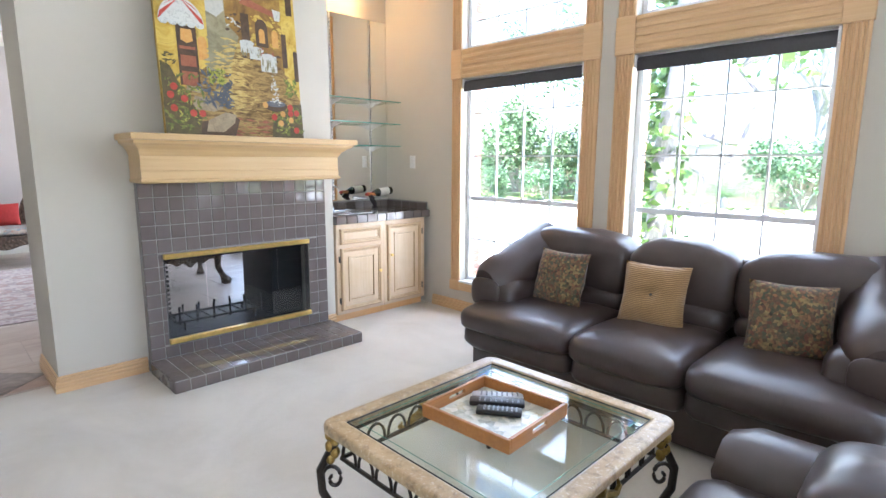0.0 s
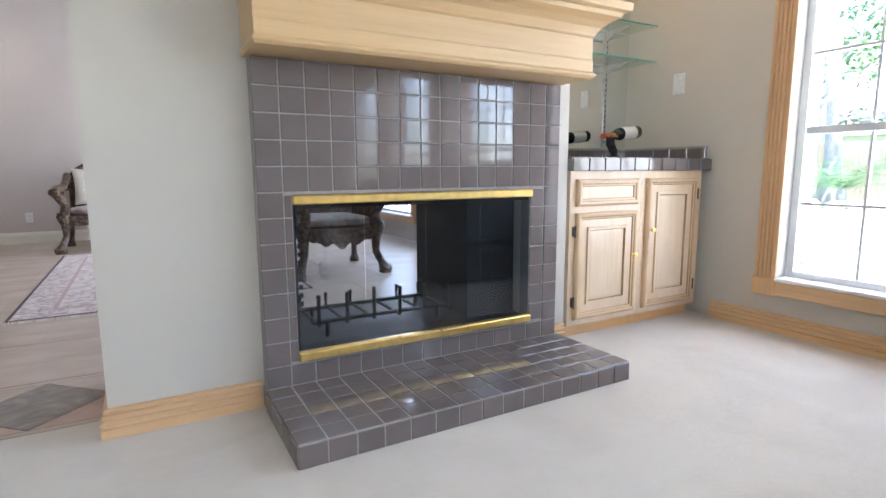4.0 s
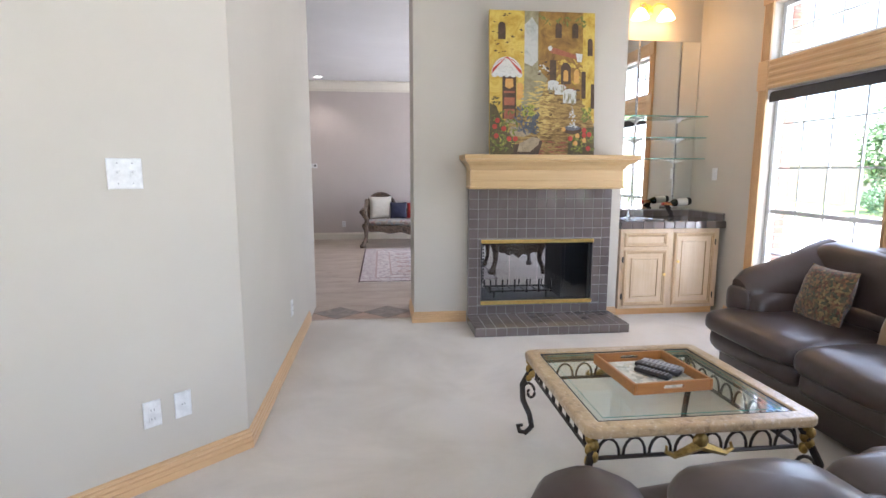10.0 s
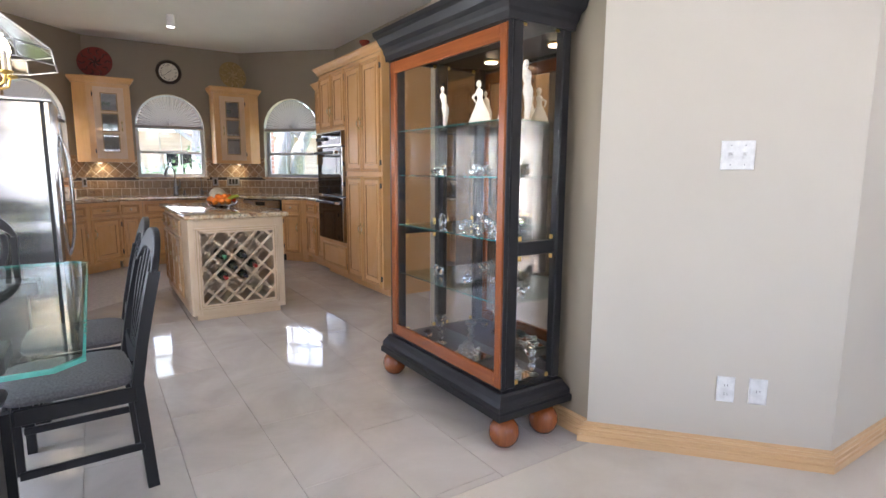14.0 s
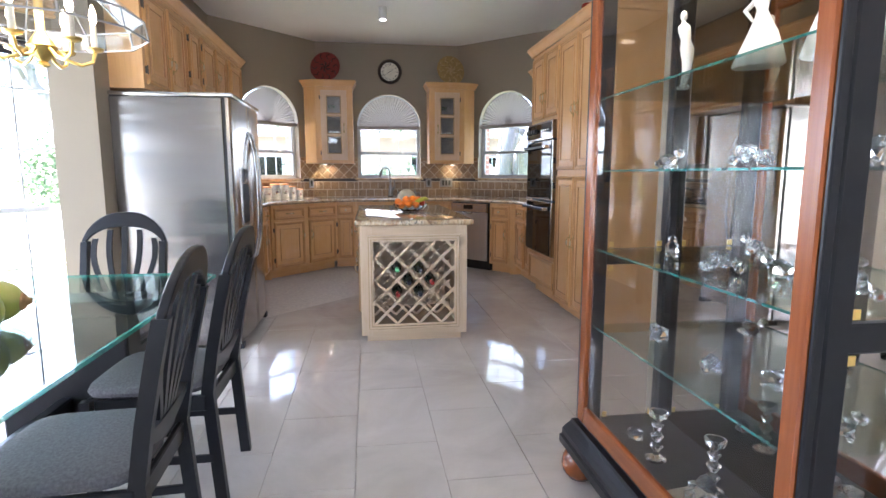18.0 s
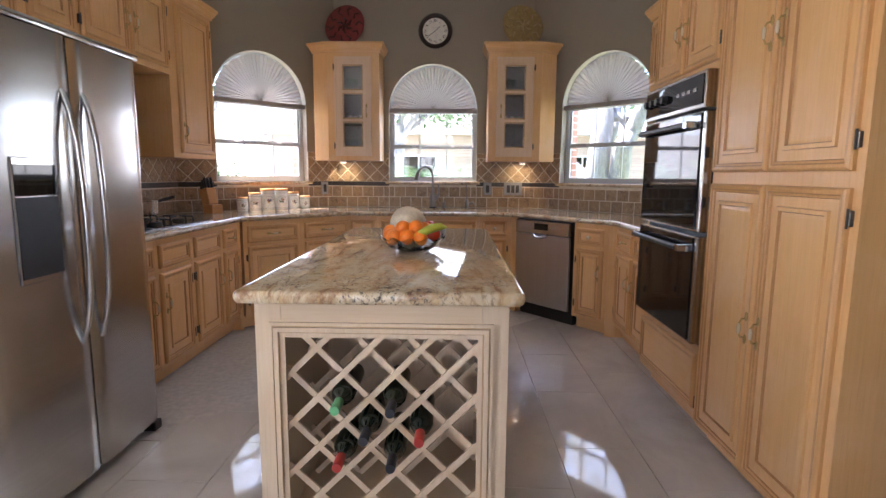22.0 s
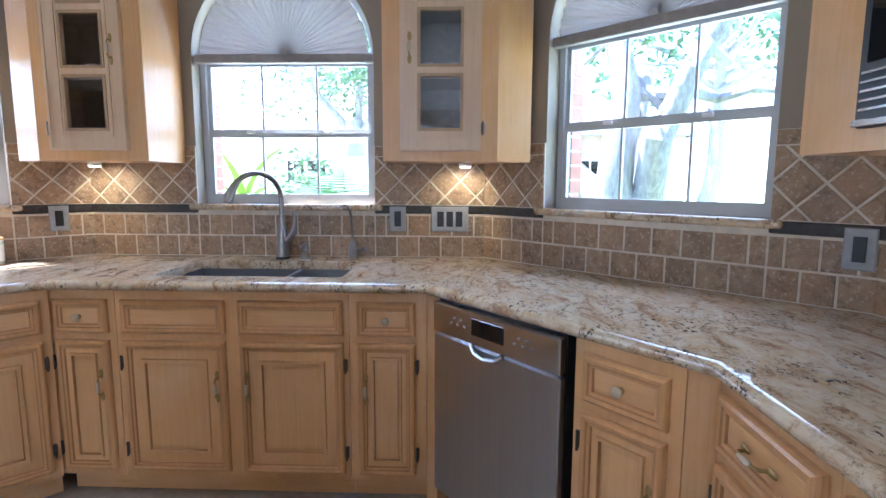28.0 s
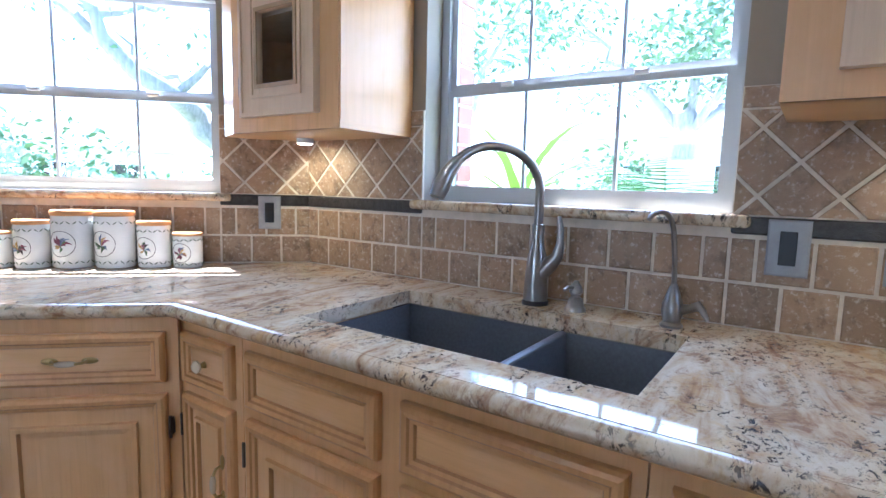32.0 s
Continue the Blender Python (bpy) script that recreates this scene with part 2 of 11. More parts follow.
WALL = paint("pale_wall_paint", (0.515, 0.475, 0.405))
WALL_BROWN = paint("taupe_wall_paint", (0.29, 0.243, 0.18))
WALL_HALL = paint("mauve_wall_paint", (0.53, 0.47, 0.43))
CEIL = paint("ceiling_paint", (0.8, 0.8, 0.8), 0.8)
CREAM = paint("cream_paint", (0.72, 0.68, 0.58), 0.5)
PINE = wood("golden_cabinet_wood", (0.78, 0.455, 0.185), (0.665, 0.365, 0.137), 0.34, cloud=0.3)
GLAZE_MID = wood("amber_glazed_moulding", (0.70, 0.39, 0.155), (0.55, 0.285, 0.10), 0.34)
GLAZE_DARK = wood("dark_glaze_in_grooves", (0.50, 0.255, 0.095), (0.36, 0.17, 0.06), 0.45)
PINE_H = wood("golden_wood_level_grain", (0.78, 0.455, 0.185), (0.665, 0.365, 0.137), 0.34, (2.5, 2.5, 60), cloud=0.3)
PICKLED = wood("pickled_pale_wood", (0.72, 0.56, 0.38), (0.60, 0.43, 0.27), 0.38, cloud=0.3)
DOOR_PALE = wood("pale_limed_door_wood", (0.78, 0.57, 0.36), (0.68, 0.46, 0.27), 0.36, cloud=0.3)
PICKLED_LINE = wood("pickled_glaze_line", (0.52, 0.35, 0.19), (0.40, 0.25, 0.12), 0.45)
PICKLED_H = wood("pickled_level_grain", (0.72, 0.56, 0.38), (0.60, 0.43, 0.27), 0.38, (2.5, 2.5, 60))
OAK = wood("light_oak_trim", (0.66, 0.43, 0.225), (0.55, 0.33, 0.155), 0.4, (50, 50, 2.2))
OAK_H = wood("light_oak_level_grain", (0.68, 0.46, 0.25), (0.57, 0.355, 0.175), 0.4, (2.2, 2.2, 60))
WHITE = paint("white_frame_paint", (0.8, 0.8, 0.8), 0.35, 0.02)

def granite():
    m = Mat("polished_granite", 0.05, Specular_IOR_Level=0.6)
    flow = m.noise(3.4, 9, 0.66, m.where((0.7, 2.0, 2), (0, 0, 30)), 2.2)
    c = m.ramp(flow, [(0.30, (0.20, 0.10, 0.055)), (0.38, (0.40, 0.25, 0.135)), (0.46, (0.56, 0.425, 0.265)), (0.60, (0.66, 0.55, 0.385))])
    fine = m.noise(55, 5, 0.7)
    c = m.mix(m.ramp(fine, [(0.54, 0.0), (0.64, 0.45)]), c, (0.64, 0.545, 0.39))
    rust = m.noise(13, 8, 0.78, m.where((1, 1.6, 1), (0, 0, 25)), 1.2)
    c = m.mix(m.ramp(rust, [(0.53, 0.0), (0.62, 0.65)]), c, (0.24, 0.115, 0.06))
    gold = m.noise(9, 5, 0.7, m.where((1, 1.5, 1), (0, 0, 70)), 0.8)
    c = m.mix(m.ramp(gold, [(0.54, 0.0), (0.64, 0.5)]), c, (0.56, 0.36, 0.15))
    where_dark = m.ramp(m.noise(6, 4, 0.6, m.where((1, 1.5, 1), (0, 0, 28)), 0.8), [(0.44, 0.0), (0.58, 1.0)])
    spots = m.ramp(m.noise(60, 5, 0.75, m.where((1, 1.4, 1), (0, 0, 24)), 0.6), [(0.54, 0.0), (0.575, 0.95)])
    c = m.mix(m.math("MULTIPLY", where_dark, spots), c, (0.030, 0.026, 0.027))
    m.color(c)
    m.bump(fine, 0.01, 0.001)
    return m.mat

def travertine(name, lo, mid, hi, rough=0.5):
    m = Mat(name, rough)
    n = m.noise(16, 6, 0.65)
    c = m.ramp(n, [(0.3, lo), (0.5, mid), (0.72, hi)])
    rnd = m.random()
    c = m.mix(m.math("MULTIPLY", rnd, 0.6), c, tuple(0.62 * a for a in mid))
    warm = m.math("FRACT", m.math("MULTIPLY", rnd, 7.31))
    c = m.mix(m.math("MULTIPLY", warm, 0.45), c, (hi[0] * 1.0, hi[1] * 0.84, hi[2] * 0.62))
    c = m.mix(m.ramp(m.noise(75, 5, 0.75), [(0.55, 0.0), (0.64, 0.7)]), c, (0.62, 0.53, 0.42))
    c = m.mix(m.ramp(m.noise(28, 6, 0.7), [(0.52, 0.0), (0.64, 0.55)]), c, tuple(0.5 * a for a in lo))
    m.color(c)
    pits = m.ramp(m.noise(70, 4, 0.7), [(0.3, 0.0), (0.42, 1.0)])
    m.bump(pits, 0.25, 0.003)
    return m.mat

def steel(name, turn=(1.2, 1.2, 90), rough=0.20, tint=(0.56, 0.55, 0.54), wave=0.12):
    m = Mat(name, rough, 1.0, tint)
    n = m.noise(1.0, 2, 0.5, m.where(turn))
    m.color(m.ramp(n, [(0.3, tuple(0.93 * c for c in tint)), (0.7, tint)]))
    m.bump(m.noise(1.0, 2, 0.45, m.where((0.5, 0.5, 4.6))), wave, 0.02)
    return m.mat

def leather():
    m = Mat("dark_brown_leather", 0.33)
    cells = m.voronoi(140, feature="DISTANCE_TO_EDGE")
    m.color(m.ramp(m.noise(5, 5), [(0.3, (0.046, 0.031, 0.027)), (0.7, (0.066, 0.046, 0.040))]))
    m.bump(cells, 0.04, 0.001)
    return m.mat

def glazed(name, col, rough=0.12):
    m = Mat(name, rough, Specular_IOR_Level=0.6)
    n = m.noise(6, 4)
    c = m.ramp(n, [(0.3, tuple(a * 0.85 for a in col)), (0.7, tuple(a * 1.12 for a in col))])
    c = m.mix(m.math("MULTIPLY", m.random(), 0.3), c, tuple(a * 1.3 for a in col))
    m.color(c)
    m.rough(m.ramp(m.noise(18, 3), [(0.3, rough), (0.7, rough + 0.05)]))
    m.bump(m.noise(14, 2), 0.035, 0.003)
    return m.mat

def clear_glass(name, tint=(1, 1, 1), rough=0.0, body=0.0):
    """Thin pane: mostly see-through, with a mirror-like share set by the viewing angle."""
    mat = bpy.data.materials.new(name)
    mat.use_nodes = True
    nt = mat.node_tree
    nt.nodes.clear()
    out = nt.nodes.new("ShaderNodeOutputMaterial")
    mixer = nt.nodes.new("ShaderNodeMixShader")
    see = nt.nodes.new("ShaderNodeBsdfTransparent")
    gloss = nt.nodes.new("ShaderNodeBsdfGlossy")
    edge = nt.nodes.new("ShaderNodeLayerWeight")
    edge.inputs["Blend"].default_value = 0.5
    power = nt.nodes.new("ShaderNodeMath")
    power.operation = "POWER"
    power.inputs[1].default_value = 5.0
    share = nt.nodes.new("ShaderNodeMath")
    share.operation = "MULTIPLY_ADD"
    share.inputs[1].default_value, share.inputs[2].default_value = 0.9, 0.04
    nt.links.new(edge.outputs["Facing"], power.inputs[0])
    nt.links.new(power.outputs[0], share.inputs[0])
    see.inputs["Color"].default_value = (*tint, 1)
    gloss.inputs["Roughness"].default_value = rough
    nt.links.new(share.outputs[0], mixer.inputs[0])
    nt.links.new(see.outputs[0], mixer.inputs[1])
    nt.links.new(gloss.outputs[0], mixer.inputs[2])
    nt.links.new(mixer.outputs[0], out.inputs[0])
    return mat

def glow(name, col, strength):
    m = Mat(name, 0.5, 0, col)
    m.bsdf.inputs["Emission Color"].default_value = (*col, 1)
    m.bsdf.inputs["Emission Strength"].default_value = strength * DIM
    return m.mat

def blotchy(name, cols, scale, rough=0.85, bump=0.3, distort=0.5):
    """A woven or printed cloth of many colours."""
    m = Mat(name, rough, Sheen_Weight=0.2)
    n = m.voronoi(scale, out="Color")
    sep = m.node("SeparateColor")
    m.nt.links.new(n, sep.inputs[0])
    c = m.ramp(sep.outputs[0], [(k / max(1, len(cols) - 1), c) for k, c in enumerate(cols)])
    c = m.mix(m.ramp(m.noise(scale * 1.7, 4), [(0.4, 0.0), (0.7, 0.6)]), c, cols[0])
    m.color(c)
    m.bump(m.noise(scale * 6, 2), bump, 0.003)
    return m.mat

GRANITE = granite()
TRAV = travertine("tumbled_travertine", (0.19, 0.118, 0.066), (0.32, 0.215, 0.13), (0.46, 0.335, 0.215))
TRAV_BASE = plain("tile_grout_cream", (0.66, 0.58, 0.46), 0.9)
BAND = plain("black_listello", (0.03, 0.025, 0.022), 0.4, scale=60, vary=0.6, bump=0.5)
SILL = GRANITE
STEEL = steel("brushed_steel")
STEEL_V = steel("brushed_steel_upright", (90, 90, 1.2), 0.3)
NICKEL = plain("brushed_nickel", (0.30, 0.285, 0.265), 0.3, 1.0, bump=0.0)
BRASS = plain("polished_brass", (0.86, 0.62, 0.21), 0.3, 1.0, bump=0.0)
BRASS_OLD = plain("aged_brass", (0.42, 0.30, 0.12), 0.35, 1.0, bump=0.0)
PORCELAIN = glazed("white_porcelain", (0.72, 0.70, 0.66), 0.15)
PULL_CREAM = glazed("cream_pull_porcelain", (0.60, 0.50, 0.34), 0.2)
BLACK_GLASS = plain("black_oven_glass", (0.008, 0.008, 0.009), 0.04, bump=0.0)
BLACK = plain("black_plastic", (0.015, 0.015, 0.016), 0.4)
DARK_METAL = plain("dark_hinge_metal", (0.10, 0.09, 0.08), 0.4, 0.8)
LEATHER = leather()
GREY_TILE = glazed("grey_brown_glazed_tile", (0.140, 0.115, 0.106), 0.03)
TILE_GROUT = plain("light_tile_grout", (0.27, 0.25, 0.235), 0.9)
GLASS = clear_glass("window_glass")
GLASS_GREEN = clear_glass("green_edged_glass", (0.93, 0.99, 0.965))
GLASS_EDGE = plain("green_glass_edge", (0.10, 0.42, 0.36), 0.1, bump=0.0, Alpha=0.75)
SHELF_EDGE = plain("dark_green_shelf_edge", (0.03, 0.17, 0.145), 0.1, bump=0.0, Alpha=0.8)
BRONZE_MIRROR = plain("bronze_tinted_mirror", (0.55, 0.50, 0.43), 0.01, 1.0, vary=0.0, bump=0.0)
MIRROR = plain("silver_mirror", (0.88, 0.90, 0.89), 0.01, 1.0, vary=0.0, bump=0.0)
CRYSTAL = Mat("cut_crystal", 0.02, 0, (0.95, 0.98, 1.0), Transmission_Weight=1.0, IOR=1.5).mat
PLATE_GREY = plain("grey_switch_plate", (0.32, 0.32, 0.33), 0.4)
PLATE_WHITE = plain("white_switch_plate", (0.66, 0.66, 0.65), 0.35)

def speckle_floor():
    m = Mat("polished_porcelain", 0.08)
    big = m.noise(1.6, 7, 0.6, None, 0.8)
    c = m.ramp(big, [(0.3, (0.43, 0.385, 0.345)), (0.5, (0.52, 0.475, 0.43)), (0.7, (0.60, 0.56, 0.515))])
    c = m.mix(m.math("MULTIPLY", m.random(), 0.22), c, (0.50, 0.455, 0.42))
    m.color(c)
    m.rough(m.ramp(m.noise(9, 4), [(0.3, 0.03), (0.8, 0.08)]))
    m.bump(m.noise(3, 2), 0.02, 0.004)
    return m.mat

def hall_stone():
    m = Mat("veined_stone_tile", 0.34)
    v = m.noise(2.6, 6, 0.6, m.where((0.8, 2.2, 1)))
    c = m.ramp(v, [(0.3, (0.30, 0.225, 0.17)), (0.5, (0.43, 0.345, 0.275)), (0.7, (0.53, 0.455, 0.385))])
    c = m.mix(m.math("MULTIPLY", m.random(), 0.4), c, (0.41, 0.335, 0.28))
    m.color(c)
    m.bump(m.noise(30, 3), 0.02, 0.002)
    return m.mat

def slate():
    m = Mat("dark_slate_diamond", 0.35)
    v = m.noise(5, 8, 0.7, None, 2.0)
    c = m.ramp(v, [(0.35, (0.13, 0.11, 0.095)), (0.55, (0.24, 0.20, 0.17)), (0.75, (0.40, 0.33, 0.27))])
    m.color(c)
    m.bump(v, 0.15, 0.004)
    return m.mat

def carpet():
    m = Mat("cream_carpet", 0.95, Sheen_Weight=0.3, Sheen_Roughness=0.5)
    fine = m.noise(260, 3, 0.7)
    big = m.noise(1.5, 5, 0.6, None, 0.6)
    c = m.ramp(big, [(0.35, (0.50, 0.44, 0.36)), (0.6, (0.60, 0.54, 0.46))])
    c = m.mix(m.math("MULTIPLY", m.ramp(fine, [(0.4, 0.0), (0.7, 1.0)]), 0.35), c, (0.42, 0.36, 0.29))
    m.color(c)
    m.bump(m.math("ADD", fine, m.math("MULTIPLY", m.noise(28, 4), 1.5)), 0.35, 0.006)
    return m.mat

FLOOR_TILE, HALL_TILE, SLATE, CARPET = speckle_floor(), hall_stone(), slate(), carpet()
GROUT = plain("floor_grout", (0.45, 0.405, 0.36), 0.8)
ROSE_STONE = plain("rose_stone", (0.42, 0.28, 0.21), 0.35, scale=9, vary=0.25)

def brick_paint():
    m = Mat("red_brick", 0.85)
    n = m.noise(14, 5)
    c = m.ramp(n, [(0.3, (0.27, 0.12, 0.08)), (0.7, (0.42, 0.20, 0.14))])
    m.color(m.mix(m.math("MULTIPLY", m.random(), 0.5), c, (0.36, 0.22, 0.18)))
    m.bump(m.noise(80, 4), 0.3, 0.004)
    return m.mat
BRICK = brick_paint()
MORTAR = plain("mortar", (0.55, 0.52, 0.48), 0.9)

# ---- large structure ----
CEILING = 3.04

def slab(name, outline, z0, z1, mat, label="", category="wall"):
    return structure(name, prism(bm_new(), outline, z0, z1), mat, label, category)

def wall(name, a, b, thick, mat, label, z0=0.0, z1=CEILING):
    """A wall slab between two plan points: its face lies on the line, its body to the left of the way along."""
    d = (Vector(b) - Vector(a)).normalized()
    n = Vector((-d.y, d.x)) * thick
    return slab(name, [a, b, (b[0] + n.x, b[1] + n.y), (a[0] + n.x, a[1] + n.y)], z0, z1, mat, label)

def on_line(a, b):
    """The pose of a piece built along +x from a towards b; its own +y points to the left of the way."""
    d = Vector(b) - Vector(a)
    return pose(a[0], a[1], 0, 0, 0, math.degrees(math.atan2(d.y, d.x)))

def holed(bm, length, thick, z1, holes, arch=False):
    """A wall along +x of thickness thick towards +y, with rectangular holes (x0, x1, z0, z1), or arched ones (top is the spring line)."""
    def quad(x0, x1, a, b):
        if b - a > 1e-4 and x1 - x0 > 1e-4:
            box(bm, x0, 0, a, x1, thick, b)
    x = 0.0
    for x0, x1, za, zb in sorted(holes):
        quad(x, x0, 0, z1)
        quad(x0, x1, 0, za)
        if not arch:
            quad(x0, x1, zb, z1)
        else:
            r, c, n = (x1 - x0) / 2, (x0 + x1) / 2, 28
            arc = [(c - r * math.cos(math.pi * k / n), zb + r * math.sin(math.pi * k / n)) for k in range(n + 1)]
            for (p, q), (s, t) in zip(arc, arc[1:]):
                f = [bm.verts.new((u, 0, v)) for u, v in ((p, q), (s, t), (s, z1), (p, z1))]
                g = [bm.verts.new((u, thick, v)) for u, v in ((p, q), (s, t), (s, z1), (p, z1))]
                bm.faces.new(f)
                bm.faces.new(g[::-1])
                bm.faces.new((f[1], f[0], g[0], g[1]))
                bm.faces.new((f[2], f[3], g[3], g[2])[::-1])
        x = x1
    quad(x, length, 0, z1)
    return bm

# plan points of the kitchen bay
KY = 0.40                       # the kitchen's long axis
K1, K2, K3, K4 = (-7.03, -1.70), (-8.13, -0.60), (-8.13, 1.40), (-7.03, 2.50)
THICK = 0.15
OFF_NW = 0.035                  # the northwest window stands a little off the middle of its wall
def bay_wall(name, a, b, label, off=0.0):
    d = (Vector(b) - Vector(a)).length
    c = d / 2 + off
    bm = holed(bm_new(), d, THICK, CEILING, [(c - 0.45, c + 0.45, 1.175, 1.90)], arch=True)
    ob = structure(name, bm, WALL_BROWN, label, "wall")
    ob.matrix_basis = on_line(a, b)
    return ob
# the way round is such that the outside lies to the left
bay_wall("wall_west", K2, K3, "taupe painted wall with an arched window")
bay_wall("wall_southwest", K1, K2, "taupe painted angled wall with an arched window")
bay_wall("wall_northwest", K3, K4, "taupe painted angled wall with an arched window", OFF_NW)
wall("wall_kitchen_south", (-7.03, -1.70), (-4.20, -1.70), -THICK, WALL_BROWN, "taupe painted kitchen wall behind the refrigerator")
wall("wall_kitchen_north", (-4.15, 2.50), (-7.03, 2.50), -THICK, WALL_BROWN, "taupe painted kitchen wall behind the ovens")
wall("wall_return_fridge", (-4.20, -1.85), (-4.20, -1.585), -0.2, WALL_BROWN, "short taupe wall beside the refrigerator")
wall("wall_curio_side", (-4.15, 2.46), (-2.45, 2.46), 0.19, WALL_BROWN, "taupe painted wall beside the pantry")
wall("wall_curio_return", (-2.45, 2.65), (-2.45, 1.30), 0.15, WALL_BROWN, "taupe painted wall return")
slab("wall_partition", [(-2.30, 1.30), (-1.0, 1.30), (-1.0, 1.45), (-2.30, 1.45)], 0, CEILING, WALL_BROWN, "taupe painted wall behind the curio cabinet")
slab("wall_angled", [(-0.997, 1.28), (-0.24, 1.95), (-0.34, 2.06), (-0.997, 1.48)], 0, CEILING, WALL, "pale grey angled wall with switches")
slab("wall_passage", [(-0.24, 1.952), (-0.24, 4.72), (-0.40, 4.72), (-0.40, 2.06), (-0.342, 2.06)], 0, CEILING, WALL, "pale grey painted wall beside the passage")
wall("wall_passage_back", (-3.6, 4.72), (-0.402, 4.72), -0.15, WALL_HALL, "mauve painted wall of the hall")

# fireplace wall, with the firebox cut through it
FY0, FY1 = 4.05, 4.60
FX0, FX1 = 0.71, 2.60
bm = bm_new()
box(bm, FX0, FY0, 0, 1.30, FY1, CEILING)
box(bm, 2.35, FY0, 0, FX1, FY1, CEILING)
box(bm, 1.30, FY0, 0.76, 2.35, FY1, CEILING)
box(bm, 1.30, FY0, 0, 2.35, FY1, 0.13)
structure("wall_fireplace", bm, WALL, "pale grey chimney wall with an open passage beside it", "wall")
slab("wall_bar_back", [(FX1, 4.66), (3.65, 4.66), (3.65, 4.80), (FX1, 4.80)], 0, CEILING, WALL, "pale wall behind the wet bar mirror")
slab("wall_bar_side", [(2.602, 4.602), (2.65, 4.602), (2.65, 4.658), (2.602, 4.658)], 0, CEILING, WALL)

# window wall of the living room
WX = 3.65
WIN = [(2.46, 3.63), (1.00, 2.10), (-0.52, 0.58), (-1.98, -0.88)]
WZ = [(0.28, 2.03), (2.27, 2.72)]
bm = bm_new()
edges = [4.80] + [v for lo, hi in WIN for v in (hi, lo)] + [-3.2]
for k in range(0, len(edges), 2):
    box(bm, WX, edges[k + 1], 0, WX + 0.16, edges[k], CEILING)
for lo, hi in WIN:
    box(bm, WX, lo, 0, WX + 0.16, hi, WZ[0][0])
    box(bm, WX, lo, WZ[0][1], WX + 0.16, hi, WZ[1][0])
    box(bm, WX, lo, WZ[1][1], WX + 0.16, hi, CEILING)
structure("wall_east", bm, WALL, "pale grey wall with tall windows", "wall")

# hall beyond the passage
wall("wall_hall_north", (3.65, 10.05), (-3.6, 10.05), -0.15, WALL_HALL, "mauve painted far wall of the hall")
wall("wall_hall_west", (-3.6, 10.05), (-3.6, 4.87), -0.15, WALL_HALL, "mauve painted side wall of the hall")
hall_e = holed(bm_new(), 5.25, 0.15, CEILING, [(0.9, 2.2, 0.3, 2.4), (3.0, 4.3, 0.3, 2.4)])
ob = structure("wall_hall_east", hall_e, WALL_HALL, "mauve painted hall wall with windows", "wall")
ob.matrix_basis = on_line((3.65, 10.05), (3.65, 4.80))

# breakfast bay and the walls behind the walk
BD0, BD1 = (-4.20, -1.60), (-2.85, -2.95)
dlen = (Vector(BD1) - Vector(BD0)).length
bm = holed(bm_new(), dlen, 0.15, CEILING, [(0.20, 1.27, 0.28, 2.03)])
ob = structure("wall_bay_southwest", bm, WALL_BROWN, "taupe angled wall of the breakfast bay with a large window", "wall")
ob.matrix_basis = on_line(BD0, BD1) @ Matrix.Diagonal((1, -1, 1, 1))
bm = holed(bm_new(), 2.9, 0.15, CEILING, [(0.45, 2.45, 0.28, 2.03)])
ob = structure("wall_bay_south", bm, WALL_BROWN, "taupe wall of the breakfast bay with a large window", "wall")
ob.matrix_basis = on_line((-2.85, -2.95), (0.05, -2.95)) @ Matrix.Diagonal((1, -1, 1, 1))
wall("wall_south", (0.05, -2.95), (3.65, -2.95), -0.15, WALL, "pale grey wall behind the sofas")

# floors
slab("floor_kitchen", [(-8.13, -0.6), (-7.03, -1.70), (-4.2, -1.70), (-2.8, -3.1), (-0.97, -3.1), (-0.97, 1.30), (-2.3, 1.30), (-2.45, 2.65), (-7.03, 2.50), (-8.13, 1.4)], -0.12, -0.006, GROUT, "pale grout bed under the kitchen tiles", "floor")
slab("floor_carpet", [(-0.97, -3.1), (3.65, -3.1), (3.65, 4.66), (2.6, 4.66), (2.6, 4.05), (0.71, 4.05), (0.71, 4.20), (-0.24, 4.20), (-0.24, 1.95), (-0.97, 1.28)], -0.12, 0.0, CARPET, "cream cut pile carpet with faint footprints", "floor")
slab("floor_hall", [(-3.6, 4.72), (-0.24, 4.72), (-0.24, 4.20), (0.71, 4.20), (0.71, 4.60), (3.65, 4.60), (3.65, 10.05), (-3.6, 10.05)], -0.12, -0.003, GROUT, "grey grout bed under the hall tiles", "floor")
bm = prism(bm_new(), [(-8.27, -0.66), (-7.09, -1.84), (-4.30, -1.84), (-2.92, -3.10), (3.81, -3.10), (3.81, 10.2), (-3.75, 10.2), (-3.75, 4.72), (-2.60, 4.72), (-2.60, 2.65), (-7.09, 2.64), (-8.27, 1.46)], CEILING, CEILING + 0.1)
structure("ceiling", bm, CEIL, "smooth white ceiling", "ceiling")

# ---- daylight in the window openings ----

